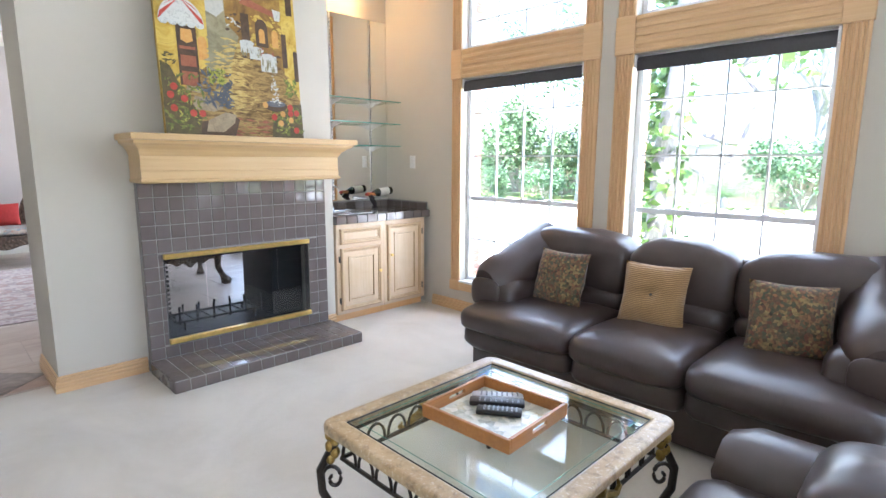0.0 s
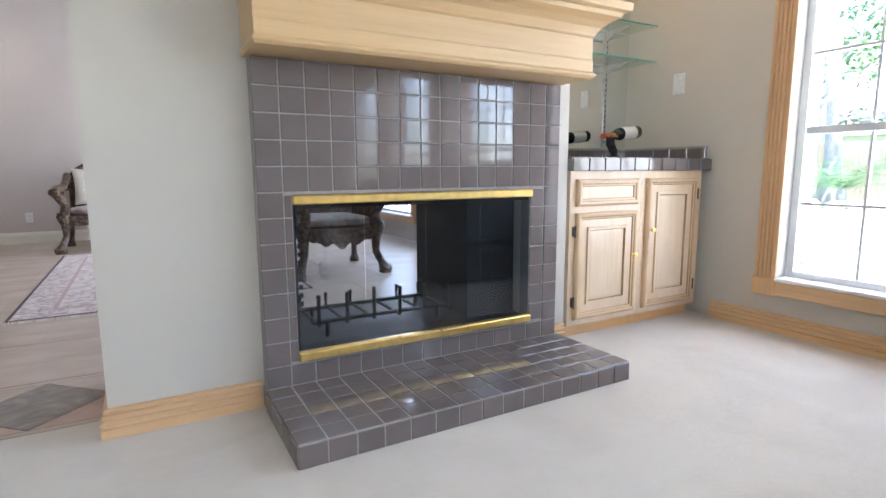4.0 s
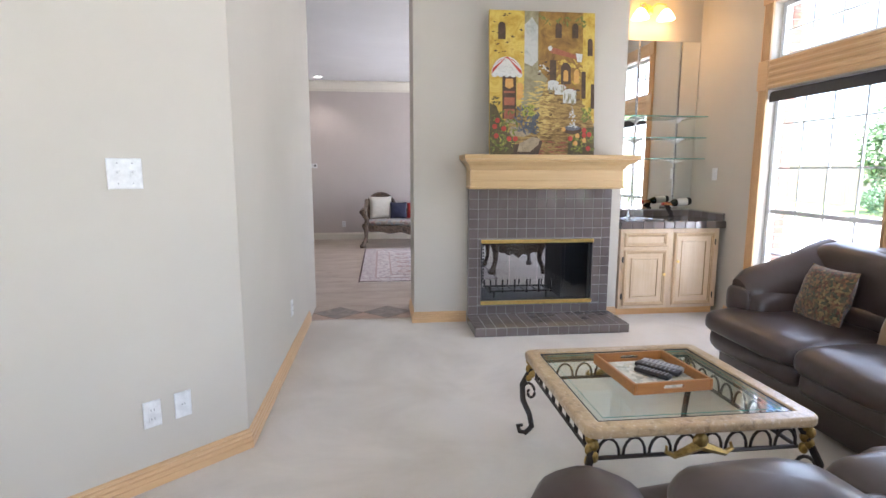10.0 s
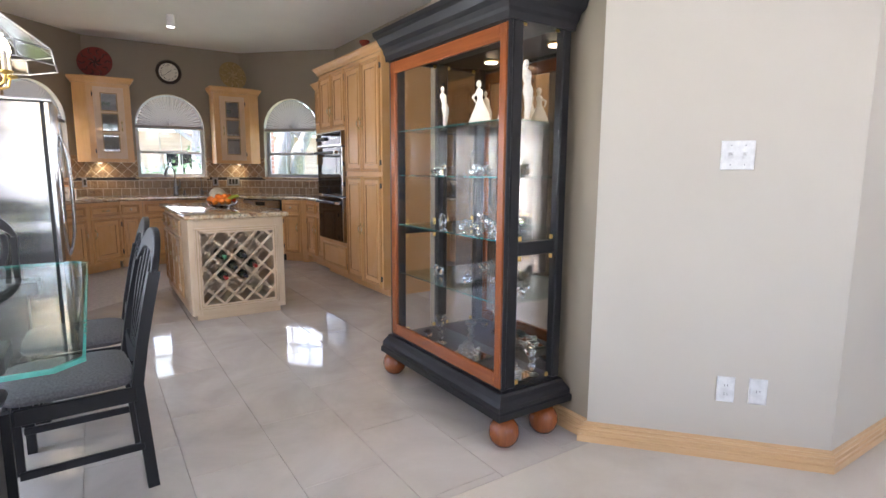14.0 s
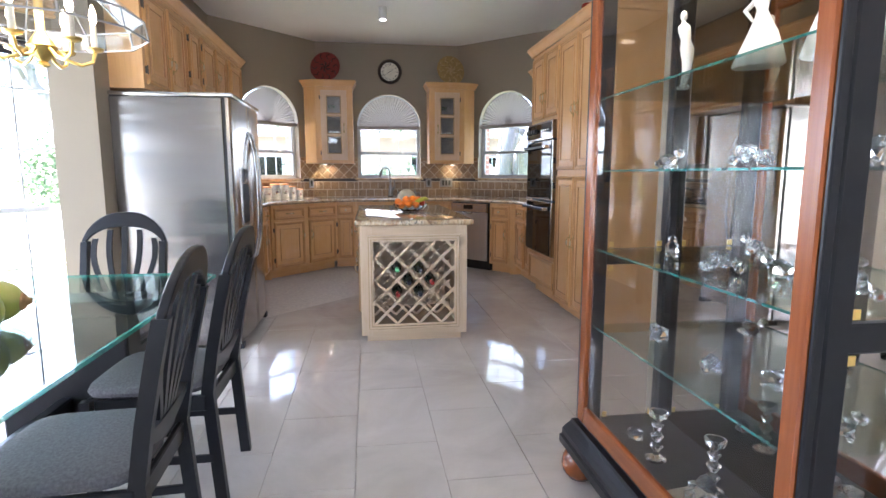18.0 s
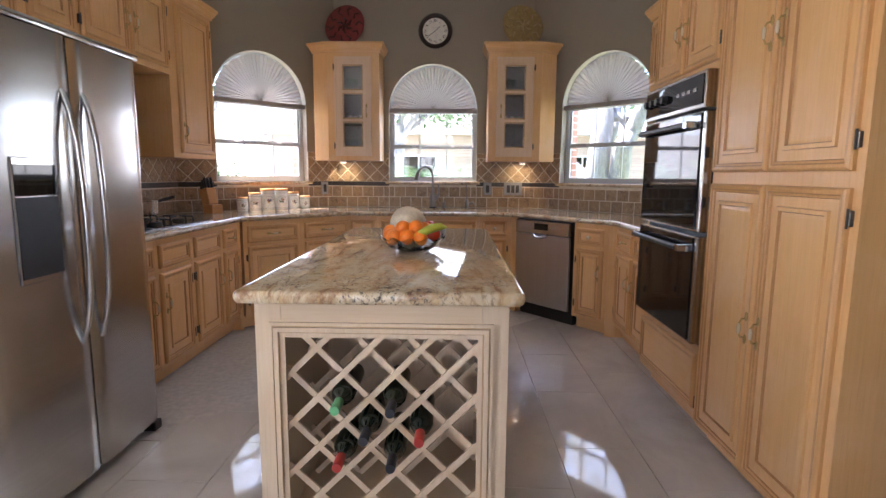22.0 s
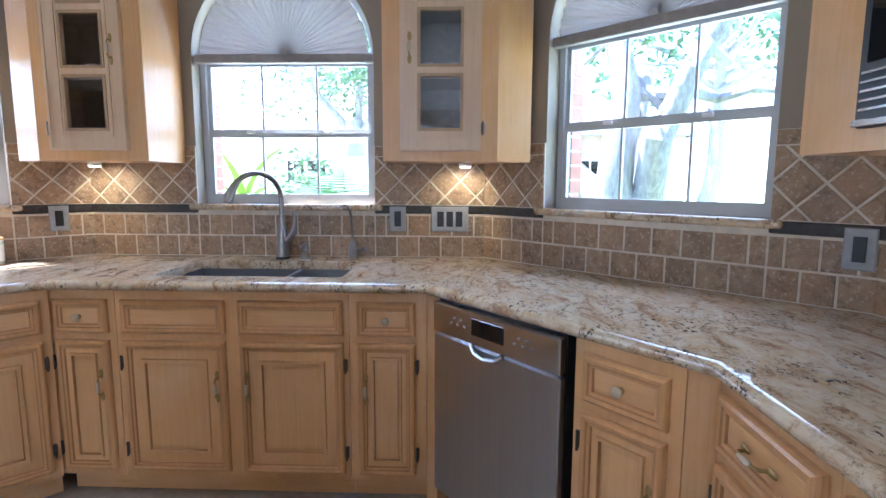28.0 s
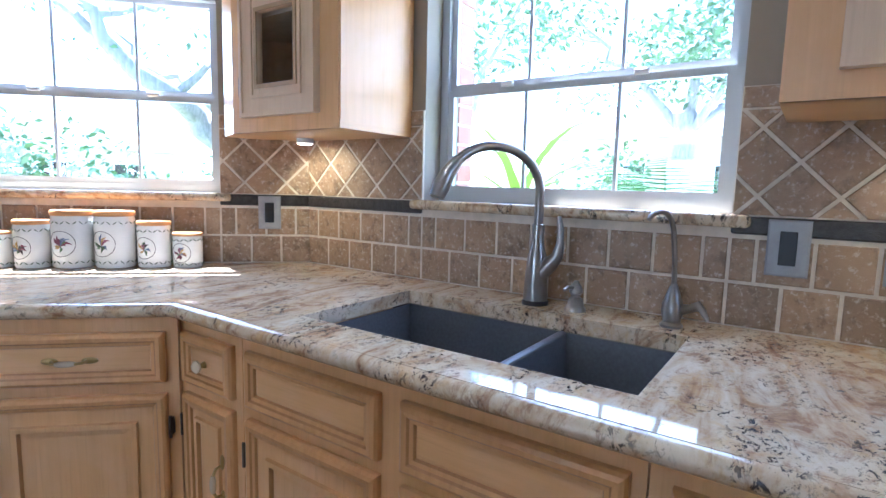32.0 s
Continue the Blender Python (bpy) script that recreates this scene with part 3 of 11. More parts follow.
for lo, hi in WIN:
    lamp("window_light", "AREA", look((4.05, (lo + hi) / 2, 1.5), (0, (lo + hi) / 2, 1.0)), 58, (0.93, 0.97, 1.0), shape="RECTANGLE", size=1.1, size_y=2.2)
for p, q in (((-8.5, 0.4, 1.75), (0, 0.4, 1.2)), ((-7.85, -1.42, 1.75), (-6, 0.43, 1.2)), ((-7.85, 2.22, 1.75), (-6, 0.37, 1.2))):
    lamp("window_light", "AREA", look(p, q), 14, (0.93, 0.97, 1.0), shape="RECTANGLE", size=0.9, size_y=1.1)
lamp("window_light", "AREA", look((-1.4, -3.3, 1.3), (-1.4, 0, 1.0)), 120, (0.93, 0.97, 1.0), shape="RECTANGLE", size=2.0, size_y=1.8)
lamp("window_light", "AREA", look((-3.93, -2.35, 1.3), (-2.2, -0.6, 1.0)), 75, (0.93, 0.97, 1.0), shape="RECTANGLE", size=1.0, size_y=1.8)
for y in (8.5, 6.4):
    lamp("window_light", "AREA", look((3.95, y, 1.5), (0, y, 1.0)), 90, (0.95, 0.97, 1.0), shape="RECTANGLE", size=1.2, size_y=2.0)

# ---- kitchen: cabinets ----
EDGE_LOOPS = [(0, 0.012), (0.004, 0.019), (0.011, 0.023), (0.021, 0.021), (0.025, 0.017), (0.033, 0.015), (0.036, 0.009)]
DOOR_LOOPS = EDGE_LOOPS + [(0.072, 0.010), (0.075, 0.018), (0.088, 0.018), (0.092, 0.008), (0.105, 0.010)]
SLIM_LOOPS = EDGE_LOOPS + [(0.052, 0.010), (0.055, 0.018), (0.063, 0.018), (0.067, 0.008), (0.072, 0.010)]
DRAWER_LOOPS = EDGE_LOOPS + [(0.042, 0.010)]
CACHE = {}

def cached(key, make):
    if key not in CACHE:
        CACHE[key] = make()
    return CACHE[key]

def piece(name, me, parent, m, label=""):
    ob = new(name, me)
    ob.parent = parent
    ob.matrix_basis = m
    return tagged(ob, label) if label else ob

def front_mesh(w, h, kind, tone=None):
    field, line, groove = tone or ((PINE if kind == "door" else PINE_H), GLAZE_MID, GLAZE_DARK)
    loops = {"door": DOOR_LOOPS if w > 0.27 else SLIM_LOOPS, "drawer": DRAWER_LOOPS}[kind]
    def make():
        bm = terraced(bm_new(), w, h, loops)
        bm.faces.ensure_lookup_table()
        # moulded edge in amber glaze, darker glaze left in the grooves
        for k, f in enumerate(bm.faces[1:-1]):
            f.material_index = {0: 1, 1: 1, 2: 1, 3: 1, 4: 2, 5: 1, 6: 2, 8: 1, 10: 2}.get(k // 4, 0)
        return mesh_of(kind, bm, [field, line, groove])
    return cached((kind, round(w, 3), round(h, 3), field.name), make)

def pull_mesh():
    def make():
        bm = bm_new()
        for s in (-1, 1):
            ball(bm, (0, -0.004, s * 0.046), 0.011, 8, (0.8, 0.4, 1.8))
            tube(bm, [(0, -0.002, s * 0.040), (0, -0.022, s * 0.036), (0, -0.03, s * 0.02)], 0.0038, 6)
        k = len(bm.faces)
        lathe(bm, [(0.005, -0.022), (0.0075, -0.012), (0.008, 0), (0.0075, 0.012), (0.005, 0.022)], 10, pose(0, -0.03, 0))
        bm.faces.ensure_lookup_table()
        for f in bm.faces[k:]:
            f.material_index = 1
        return mesh_of("handle", bm, [BRASS_OLD, PULL_CREAM], True)
    return cached("pull", make)

def knob_mesh():
    def make():
        bm = bm_new()
        turn = pose(0, 0, 0, 90)
        lathe(bm, [(0.009, 0.0), (0.006, 0.008), (0.006, 0.012)], 12, turn)
        k = len(bm.faces)
        lathe(bm, [(0.007, 0.012), (0.015, 0.018), (0.016, 0.024), (0.01, 0.03), (0.002, 0.031)], 14, turn)
        bm.faces.ensure_lookup_table()
        for f in bm.faces[k:]:
            f.material_index = 1
        return mesh_of("knob", bm, [BRASS_OLD, PULL_CREAM], True)
    return cached("knob", make)

def hinge_mesh():
    def make():
        bm = bm_new()
        box(bm, -0.007, -0.016, -0.024, 0.007, 0, 0.024, 0.003)
        cyl(bm, (0, -0.018, -0.03), (0, -0.018, 0.03), 0.004, n=8)
        return mesh_of("hinge", bm, DARK_METAL)
    return cached("hinge", make)

def add_front(cab, kind, x, z, w, h, grip="pull", side=0, grip_z=None, tone=None):
    """A door or drawer whose middle is x and whose foot is z. side: -1 or 1, where the handle of a door stands."""
    ob = piece(kind, front_mesh(w, h, kind, tone), cab, pose(x, 0, z))
    if grip:
        if kind == "drawer":
            m = pose(0, -0.014, h / 2, 0, 90, 0) if grip == "pull" else pose(0, -0.016, h / 2)
        else:
            m = pose(side * (w / 2 - 0.034), -0.017, grip_z if grip_z is not None else h * 0.62)
        piece("handle" if grip == "pull" else "knob", pull_mesh() if grip == "pull" else knob_mesh(), ob, m, "brass and white porcelain " + ("handle" if grip == "pull" else "knob"))
    if kind == "door" and side:
        for hz in (0.09, h - 0.09):
            piece("hinge", hinge_mesh(), ob, pose(-side * (w / 2 + 0.008), 0.002, hz))
    return ob

def base_unit(m, w, fronts, label, depth=0.60, top=0.872):
    cab = thing("base_cabinet", m, label, "cabinet", "kitchen base cabinets")
    bm = bm_new()
    box(bm, 0.001, 0.0, 0.10, w - 0.001, depth, top)
    part("body", bm, PINE, cab)
    bm = bm_new()
    box(bm, 0.001, 0.07, 0, w - 0.001, depth, 0.099)
    part("toe_kick", bm, PINE_H, cab)
    if top < 0.8:
        bm = bm_new()
        box(bm, 0.001, 0, top + 0.001, w - 0.001, 0.02, 0.872)
        part("front_rail", bm, PINE, cab)
    for f in fronts:
        add_front(cab, *f)
    return cab

def wall_unit(name, m, w, z0, z1, doors, label, depth=0.33):
    cab = thing(name, m @ pose(0, 0, z0), label, "cabinet", "kitchen wall cabinets")
    h = z1 - z0
    bm = bm_new()
    box(bm, 0.001, 0, 0, w - 0.001, depth, h)
    part("body", bm, PINE, cab)
    for x, dw, side in doors:
        add_front(cab, "door", x, 0.035, dw, h - 0.07, "pull", side, 0.16 if h > 0.7 else 0.2)
    return cab

CROWN = [(0, 0), (0.012, 0), (0.016, 0.02), (0.03, 0.035), (0.042, 0.06), (0.05, 0.065), (0.05, 0.085), (0, 0.085)]
CROWN_OUT = [(-a, b) for a, b in CROWN]
LBL = "pickled light wood base cabinet with raised bead panels under granite"
FRONT_X, SIDE_L, SIDE_R = -7.46, -1.075, 1.875
# sink run, seen from the room from south to north
cm = pose(FRONT_X, 0, 0, 0, 0, 90)
def cpos(y):
    return pose(FRONT_X, y, 0, 0, 0, 90)
base_unit(cpos(-0.345), 0.27, [("drawer", 0.135, 0.70, 0.215, 0.135, "knob"), ("door", 0.135, 0.13, 0.215, 0.54, "pull", 1, 0.36)], "narrow pickled wood base cabinet beside the sink cabinet", 0.55)
base_unit(cpos(-0.074), 0.924, [("drawer", 0.232, 0.70, 0.41, 0.135, ""), ("drawer", 0.697, 0.70, 0.41, 0.135, ""), ("door", 0.232, 0.13, 0.41, 0.54, "pull", 1, 0.36), ("door", 0.697, 0.13, 0.41, 0.54, "pull", -1, 0.36)], "pickled wood sink cabinet with two doors and false drawer fronts", 0.6, 0.62)
base_unit(cpos(0.851), 0.30, [("drawer", 0.145, 0.70, 0.225, 0.135, "knob"), ("door", 0.145, 0.13, 0.225, 0.54, "pull", -1, 0.36)], "narrow pickled wood base cabinet beside the dishwasher", 0.55)
# angled run with two units, south west
dl = pose(-6.715, -1.055, 0, 0, 0, 135)
for k in (0, 1):
    base_unit(dl @ pose(0.02 + 0.505 * k, 0, 0), 0.505, [("drawer", 0.255, 0.70, 0.44, 0.135, "pull"), ("door", 0.255, 0.13, 0.44, 0.54, "pull", 1 if k == 0 else -1, 0.36)], LBL, 0.5)
# cooktop run along the south wall
for x, w, g in ((-5.12, 0.42, ""), (-5.54, 0.42, ""), (-5.96, 0.44, ""), (-6.40, 0.30, "pull")):
    base_unit(pose(x, SIDE_L, 0, 0, 0, 180), w, [("drawer", w / 2, 0.70, w - 0.07, 0.135, g), ("door", w / 2, 0.13, w - 0.07, 0.54, "pull", 1 if x in (-5.12, -5.96) else -1, 0.36)], "pickled wood base cabinet under the cooktop counter", 0.6)
# angled run north west: filler, dishwasher, narrow unit
dr = pose(FRONT_X + 0.005, 1.16, 0, 0, 0, 39.6)
base_unit(dr @ pose(0.70, 0, 0), 0.32, [("drawer", 0.16, 0.70, 0.25, 0.135, "knob"), ("door", 0.16, 0.13, 0.25, 0.54, "pull", 1, 0.36)], "narrow pickled wood base cabinet next to the dishwasher", 0.5)
# north run up to the ovens
for x, s in ((-6.64, 1), (-6.252, -1)):
    base_unit(pose(x, SIDE_R, 0), 0.387, [("drawer", 0.193, 0.70, 0.335, 0.135, "pull"), ("door", 0.193, 0.13, 0.335, 0.54, "pull", s, 0.36)], "pickled wood base cabinet beside the wall ovens", 0.6)

for plan in ([(-7.461, 1.152), (-7.457, 1.158), (-7.41, 1.197), (-7.7, 1.48), (-7.75, 1.152)], [(-6.668, 1.812), (-6.641, 1.873), (-6.641, 2.1), (-6.84, 2.0)], [(-6.701, -1.073), (-6.714, -1.056), (-6.86, -1.2), (-6.701, -1.3)]):
    post = thing("corner_post", pose(0, 0, 0), "pickled wood corner filler between base cabinets", "cabinet", "kitchen corner fillers")
    part("post", prism(bm_new(), plan, 0.0, 0.872), PINE, post)

# dishwasher
dw = thing("dishwasher", dr @ pose(0.06, 0, 0), "stainless steel dishwasher with a pocket handle, built under granite", "dishwasher")
bm = bm_new(); box(bm, 0.012, 0.0, 0.10, 0.612, 0.5, 0.868); part("body", bm, BLACK, dw)
bm = bm_new(); box(bm, 0.014, -0.028, 0.125, 0.610, -0.001, 0.742, 0.004); part("door", bm, STEEL_V, dw)
bm = bm_new(); box(bm, 0.014, -0.034, 0.747, 0.610, -0.001, 0.862, 0.006); panel = part("control_panel", bm, STEEL, dw)
bm = bm_new(); box(bm, 0.235, -0.037, 0.785, 0.385, -0.0335, 0.84); part("display", bm, BLACK_GLASS, panel, "dark display window")
for k in range(10):
    bx, bz = 0.12 + 0.018 * (k % 5) + 0.31 * (k // 5), 0.80 + 0.02 * (k % 5 % 2)
    bm = bm_new(); box(bm, bx, -0.0365, bz, bx + 0.01, -0.0335, bz + 0.006); part("button", bm, PLATE_GREY, panel)
bm = bm_new()
tube(bm, [(0.235, -0.036, 0.748), (0.26, -0.044, 0.728), (0.31, -0.047, 0.72), (0.36, -0.044, 0.728), (0.385, -0.036, 0.748)], 0.009, 8)
part("handle", bm, STEEL, dw, "curved steel pocket handle", True)
bm = bm_new(); box(bm, 0.012, 0.05, 0, 0.612, 0.45, 0.099); part("toe_kick", bm, BLACK, dw)

# granite worktop with a cut-out for the sink
NOSE = [(-5.11, -1.05), (-6.70, -1.05), (-7.43, -0.32), (-7.43, 1.155), (-6.60, 1.85), (-5.862, 1.85)]
def slab_with_holes(outline, holes, z0, z1):
    bm = bm_new()
    edges = []
    for loop in [outline] + holes:
        vs = [bm.verts.new((x, y, z1)) for x, y in loop]
        edges += [bm.edges.new((vs[k], vs[(k + 1) % len(vs)])) for k in range(len(vs))]
    bmesh.ops.triangle_fill(bm, use_beauty=True, edges=edges)
    faces = [f for f in bm.faces]
    res = bmesh.ops.extrude_face_region(bm, geom=faces)
    bmesh.ops.translate(bm, vec=(0, 0, z0 - z1), verts=[v for v in res["geom"] if isinstance(v, bmesh.types.BMVert)])
    return bm
back = [(-5.862, 2.498), (-7.029, 2.498), (-8.128, 1.399), (-8.128, -0.599), (-7.029, -1.698), (-5.11, -1.698)]
SINK = [(-7.955, 0.035), (-7.545, 0.035), (-7.545, 0.808), (-7.955, 0.808)]
top = thing("worktop", pose(0, 0, 0), "polished brown and cream granite worktop round the kitchen bay", "worktop")
part("slab", slab_with_holes([(x, y) for x, y in NOSE] + back, [SINK], 0.875, 0.914), GRANITE, top)
bm = bm_new()
moulding(bm, [(x, y, 0.875) for x, y in NOSE[::-1]], [(0.0, 0.001), (-0.012, 0.003), (-0.021, 0.011), (-0.024, 0.02), (-0.021, 0.029), (-0.012, 0.036), (0.0, 0.038)])
part("edge", bm, GRANITE, top, "rounded polished granite edge", True)

# double bowl sink
sink = thing("sink", pose(0, 0, 0), "dark grey undermount double bowl kitchen sink", "sink")
SINK_MAT = plain("dark_sink_composite", (0.15, 0.152, 0.158), 0.35, 0.4, scale=120)
for name, y0, y1, deep in (("bowl", 0.04, 0.515, 0.22), ("bowl", 0.53, 0.803, 0.17)):
    bm = bm_new()
    x0, x1, zt, zb = -7.95, -7.55, 0.874, 0.874 - deep
    r0 = [bm.verts.new(p) for p in ((x0, y0, zt), (x1, y0, zt), (x1, y1, zt), (x0, y1, zt))]
    r1 = [bm.verts.new((p[0] + a, p[1] + b, zb)) for p, a, b in (((x0, y0), .02, .02), ((x1, y0), -.02, .02), ((x1, y1), -.02, -.02), ((x0, y1), .02, -.02))]
    for k in range(4):
        bm.faces.new((r0[k], r0[(k + 1) % 4], r1[(k + 1) % 4], r1[k]))
    bm.faces.new(r1)
    part(name, bm, SINK_MAT, sink)
bm = bm_new(); box(bm, -7.952, 0.512, 0.80, -7.548, 0.533, 0.878, 0.006, 2); part("divider", bm, SINK_MAT, sink)
bm = bm_new(); cyl(bm, (-7.75, 0.28, 0.655), (-7.75, 0.28, 0.66), 0.045, n=20); part("drain", bm, STEEL, sink)

# faucet, soap pump, filter tap
fau = thing("faucet", pose(-8.035, 0.405, 0.914, 0, 0, 0), "brushed nickel gooseneck pull-down kitchen faucet", "faucet")
bm = lathe(bm_new(), [(0.033, 0.012), (0.033, 0.02), (0.031, 0.05), (0.029, 0.09), (0.026, 0.125), (0.019, 0.155), (0.0165, 0.17), (0.0165, 0.215), (0.0145, 0.217)], 24); part("base", bm, NICKEL, fau, "", True)
bm = lathe(bm_new(), [(0.036, 0), (0.036, 0.009), (0.032, 0.012)], 24); part("foot_ring", bm, BLACK, fau, "black ring at the foot", True)
arc = [(0, 0, 0.19), (0, 0, 0.30)] + [(0.12 - 0.12 * math.cos(a), -0.07 + 0.07 * math.cos(a), 0.30 + 0.115 * math.sin(a)) for a in np.linspace(0.1, 2.45, 18)]
bm = tube(bm_new(), arc, 0.0125, 12); part("spout", bm, NICKEL, fau, "", True)
e = Vector(arc[-1])
bm = tube(bm_new(), [e + Vector((-0.004, 0, 0.004)), e + Vector((0.022, -0.013, -0.03)), e + Vector((0.036, -0.022, -0.062)), e + Vector((0.046, -0.028, -0.088))], [0.0145, 0.019, 0.022, 0.019], 16); part("spray_head", bm, NICKEL, fau, "", True)
bm = tube(bm_new(), [(0, 0.012, 0.085), (0.0, 0.04, 0.115), (-0.002, 0.056, 0.135), (-0.004, 0.062, 0.17), (-0.006, 0.06, 0.21), (-0.006, 0.054, 0.24)], [0.022, 0.021, 0.016, 0.010, 0.0085, 0.006], 12); part("lever", bm, NICKEL, fau, "", True)
pump = thing("soap_pump", pose(-8.03, 0.52, 0.914), "small brushed nickel soap dispenser beside the faucet", "soap dispenser")
bm = lathe(bm_new(), [(0.027, 0), (0.027, 0.006), (0.023, 0.012), (0.018, 0.03), (0.012, 0.036), (0.012, 0.044)], 18); part("body", bm, NICKEL, pump, "", True)
bm = lathe(bm_new(), [(0.013, 0.044), (0.017, 0.047), (0.017, 0.058), (0.012, 0.068), (0.005, 0.078)], 14); part("cap", bm, NICKEL, pump, "", True)
bm = tube(bm_new(), [(0.0, 0, 0.06), (0.03, -0.01, 0.064), (0.045, -0.015, 0.058)], [0.006, 0.005, 0.004], 8); part("nozzle", bm, NICKEL, pump, "", True)
tap = thing("filter_tap", pose(-8.025, 0.755, 0.914), "slim brushed nickel drinking water tap", "faucet")
bm = lathe(bm_new(), [(0.025, 0), (0.025, 0.006), (0.019, 0.012), (0.024, 0.035), (0.022, 0.055), (0.013, 0.085), (0.007, 0.10)], 18); part("base", bm, NICKEL, tap, "", True)
bm = tube(bm_new(), [(0, 0, 0.09), (0.003, -0.002, 0.16), (0.008, -0.008, 0.225)] + [(0.04 - 0.03 * math.cos(a), -0.012 - 0.02 * (1 - math.cos(a)), 0.235 + 0.032 * math.sin(a)) for a in np.linspace(0.3, 2.7, 9)], 0.006, 8); part("spout", bm, NICKEL, tap, "", True)
bm = tube(bm_new(), [(0, 0.012, 0.04), (0.006, 0.04, 0.05), (0.008, 0.056, 0.058), (0.016, 0.066, 0.05), (0.022, 0.078, 0.03)], [0.013, 0.010, 0.012, 0.008, 0.005], 10); part("lever", bm, NICKEL, tap, "", True)

# ---- wall cabinets ----
WL = -1.37
wm = pose(-4.20, WL, 0, 0, 0, 180)
wall_unit("wall_cabinet", wm, 0.92, 1.80, 2.47, [(0.245, 0.40, 1), (0.675, 0.40, -1)], "pickled wood cabinet above the refrigerator")
wall_unit("wall_cabinet", wm @ pose(0.92, 0, 0), 0.36, 1.93, 2.47, [(0.18, 0.31, 1)], "single door pickled wood wall cabinet")
wall_unit("wall_cabinet", wm @ pose(1.28, 0, 0), 0.91, 1.93, 2.47, [(0.235, 0.42, 1), (0.675, 0.42, -1)], "short pickled wood wall cabinet above the cooktop")
wall_unit("wall_cabinet", wm @ pose(2.19, 0, 0), 0.68, 1.36, 2.47, [(0.36, 0.52, -1)], "tall pickled wood wall cabinet beside the window", 0.325)
crown_s = thing("crown_moulding", pose(0, 0, 2.47), "pickled wood crown moulding along the wall cabinets", "moulding")
bm = moulding(bm_new(), [(-7.071, -1.70, 0.001), (-7.071, WL, 0.001), (-4.199, WL, 0.001), (-4.199, -1.585, 0.001)], CROWN_OUT)
part("moulding", bm, PINE_H, crown_s)

# oven tower and pantry
OY = 1.81
tower = thing("oven_tower", pose(-5.86, OY, 0), "tall pickled wood cabinet housing the double wall ovens", "cabinet")
bm = bm_new()
box(bm, 0.001, 0, 0.09, 0.815, 0.68, 0.44)
box(bm, 0.001, 0, 1.735, 0.815, 0.68, 2.42)
box(bm, 0.001, 0, 0.44, 0.03, 0.68, 1.735)
box(bm, 0.789, 0, 0.44, 0.815, 0.68, 1.735)
part("body", bm, PINE, tower)
add_front(tower, "drawer", 0.408, 0.13, 0.74, 0.27, "")
add_front(tower, "door", 0.214, 1.77, 0.37, 0.62, "pull", 1, 0.2)
add_front(tower, "door", 0.602, 1.77, 0.37, 0.62, "pull", -1, 0.2)
bm = bm_new(); box(bm, 0.02, 0.07, 0, 0.815, 0.6, 0.089); part("toe_kick", bm, PINE_H, tower)
oven = thing("double_oven", pose(-5.83, OY, 0.445), "built-in black glass double wall oven with steel trim", "oven")
bm = bm_new(); box(bm, 0.004, 0.0, 0.0, 0.755, 0.5, 1.285); part("body", bm, BLACK, oven)
bm = bm_new(); box(bm, 0.004, -0.06, 1.115, 0.757, -0.001, 1.285, 0.004); cp = part("control_panel", bm, STEEL, oven)
bm = bm_new(); box(bm, 0.022, -0.064, 1.135, 0.735, -0.0605, 1.268); part("control_glass", bm, BLACK_GLASS, cp)
for kx in (0.07, 0.15, 0.23, 0.31):
    bm = cyl(bm_new(), (kx, -0.0642, 1.205), (kx, -0.092, 1.205), 0.023, 0.019, 18); part("knob", bm, BLACK, cp, "black control knob", True)
for kx in (0.47, 0.53, 0.59, 0.66):
    bm = bm_new(); box(bm, kx - 0.016, -0.068, 1.195, kx + 0.016, -0.0642, 1.212); part("switch", bm, STEEL, cp)
for z0, z1 in ((0.545, 1.105), (0.01, 0.525)):
    bm = bm_new(); box(bm, 0.004, -0.05, z0, 0.757, -0.001, z1, 0.006); d = part("oven_door", bm, STEEL, oven)
    bm = bm_new(); box(bm, 0.006, -0.0565, z0 + 0.012, 0.722, -0.0505, z1 - 0.008, 0.002); part("door_glass", bm, BLACK_GLASS, d, "black glass oven door front")
    bm = bm_new(); box(bm, 0.02, -0.112, z1 - 0.075, 0.655, -0.086, z1 - 0.048, 0.008, 2); part("handle", bm, BLACK, d, "black bar handle")
    for hx in (0.04, 0.675):
        bm = bm_new(); box(bm, hx - 0.02, -0.112, z1 - 0.078, hx + 0.02, -0.0567, z1 - 0.046, 0.003); part("handle_mount", bm, STEEL, d)
pan = thing("pantry", pose(-5.043, OY - 0.01, 0), "tall four door pickled wood pantry cabinet with worn grain", "cabinet")
bm = bm_new(); box(bm, 0.0, 0, 0.07, 0.895, 0.69, 2.42); part("body", bm, PINE, pan)
bm = bm_new(); box(bm, 0.0, 0.06, 0, 0.89, 0.6, 0.069); part("toe_kick", bm, PINE_H, pan)
for x, s in ((0.222, 1), (0.652, -1)):
    add_front(pan, "door", x, 0.09, 0.415, 1.13, "pull", s, 0.57)
    add_front(pan, "door", x, 1.27, 0.415, 1.11, "pull", s, 0.50)
crown_n = thing("crown_moulding", pose(0, 0, 2.42), "pickled wood crown moulding on the oven and pantry cabinets", "moulding")
bm = moulding(bm_new(), [(-4.147, 2.45, 0.001), (-4.147, OY - 0.011, 0.001), (-5.861, OY - 0.011, 0.001), (-5.861, 2.49, 0.001)], CROWN_OUT)
part("moulding", bm, PINE_H, crown_n)
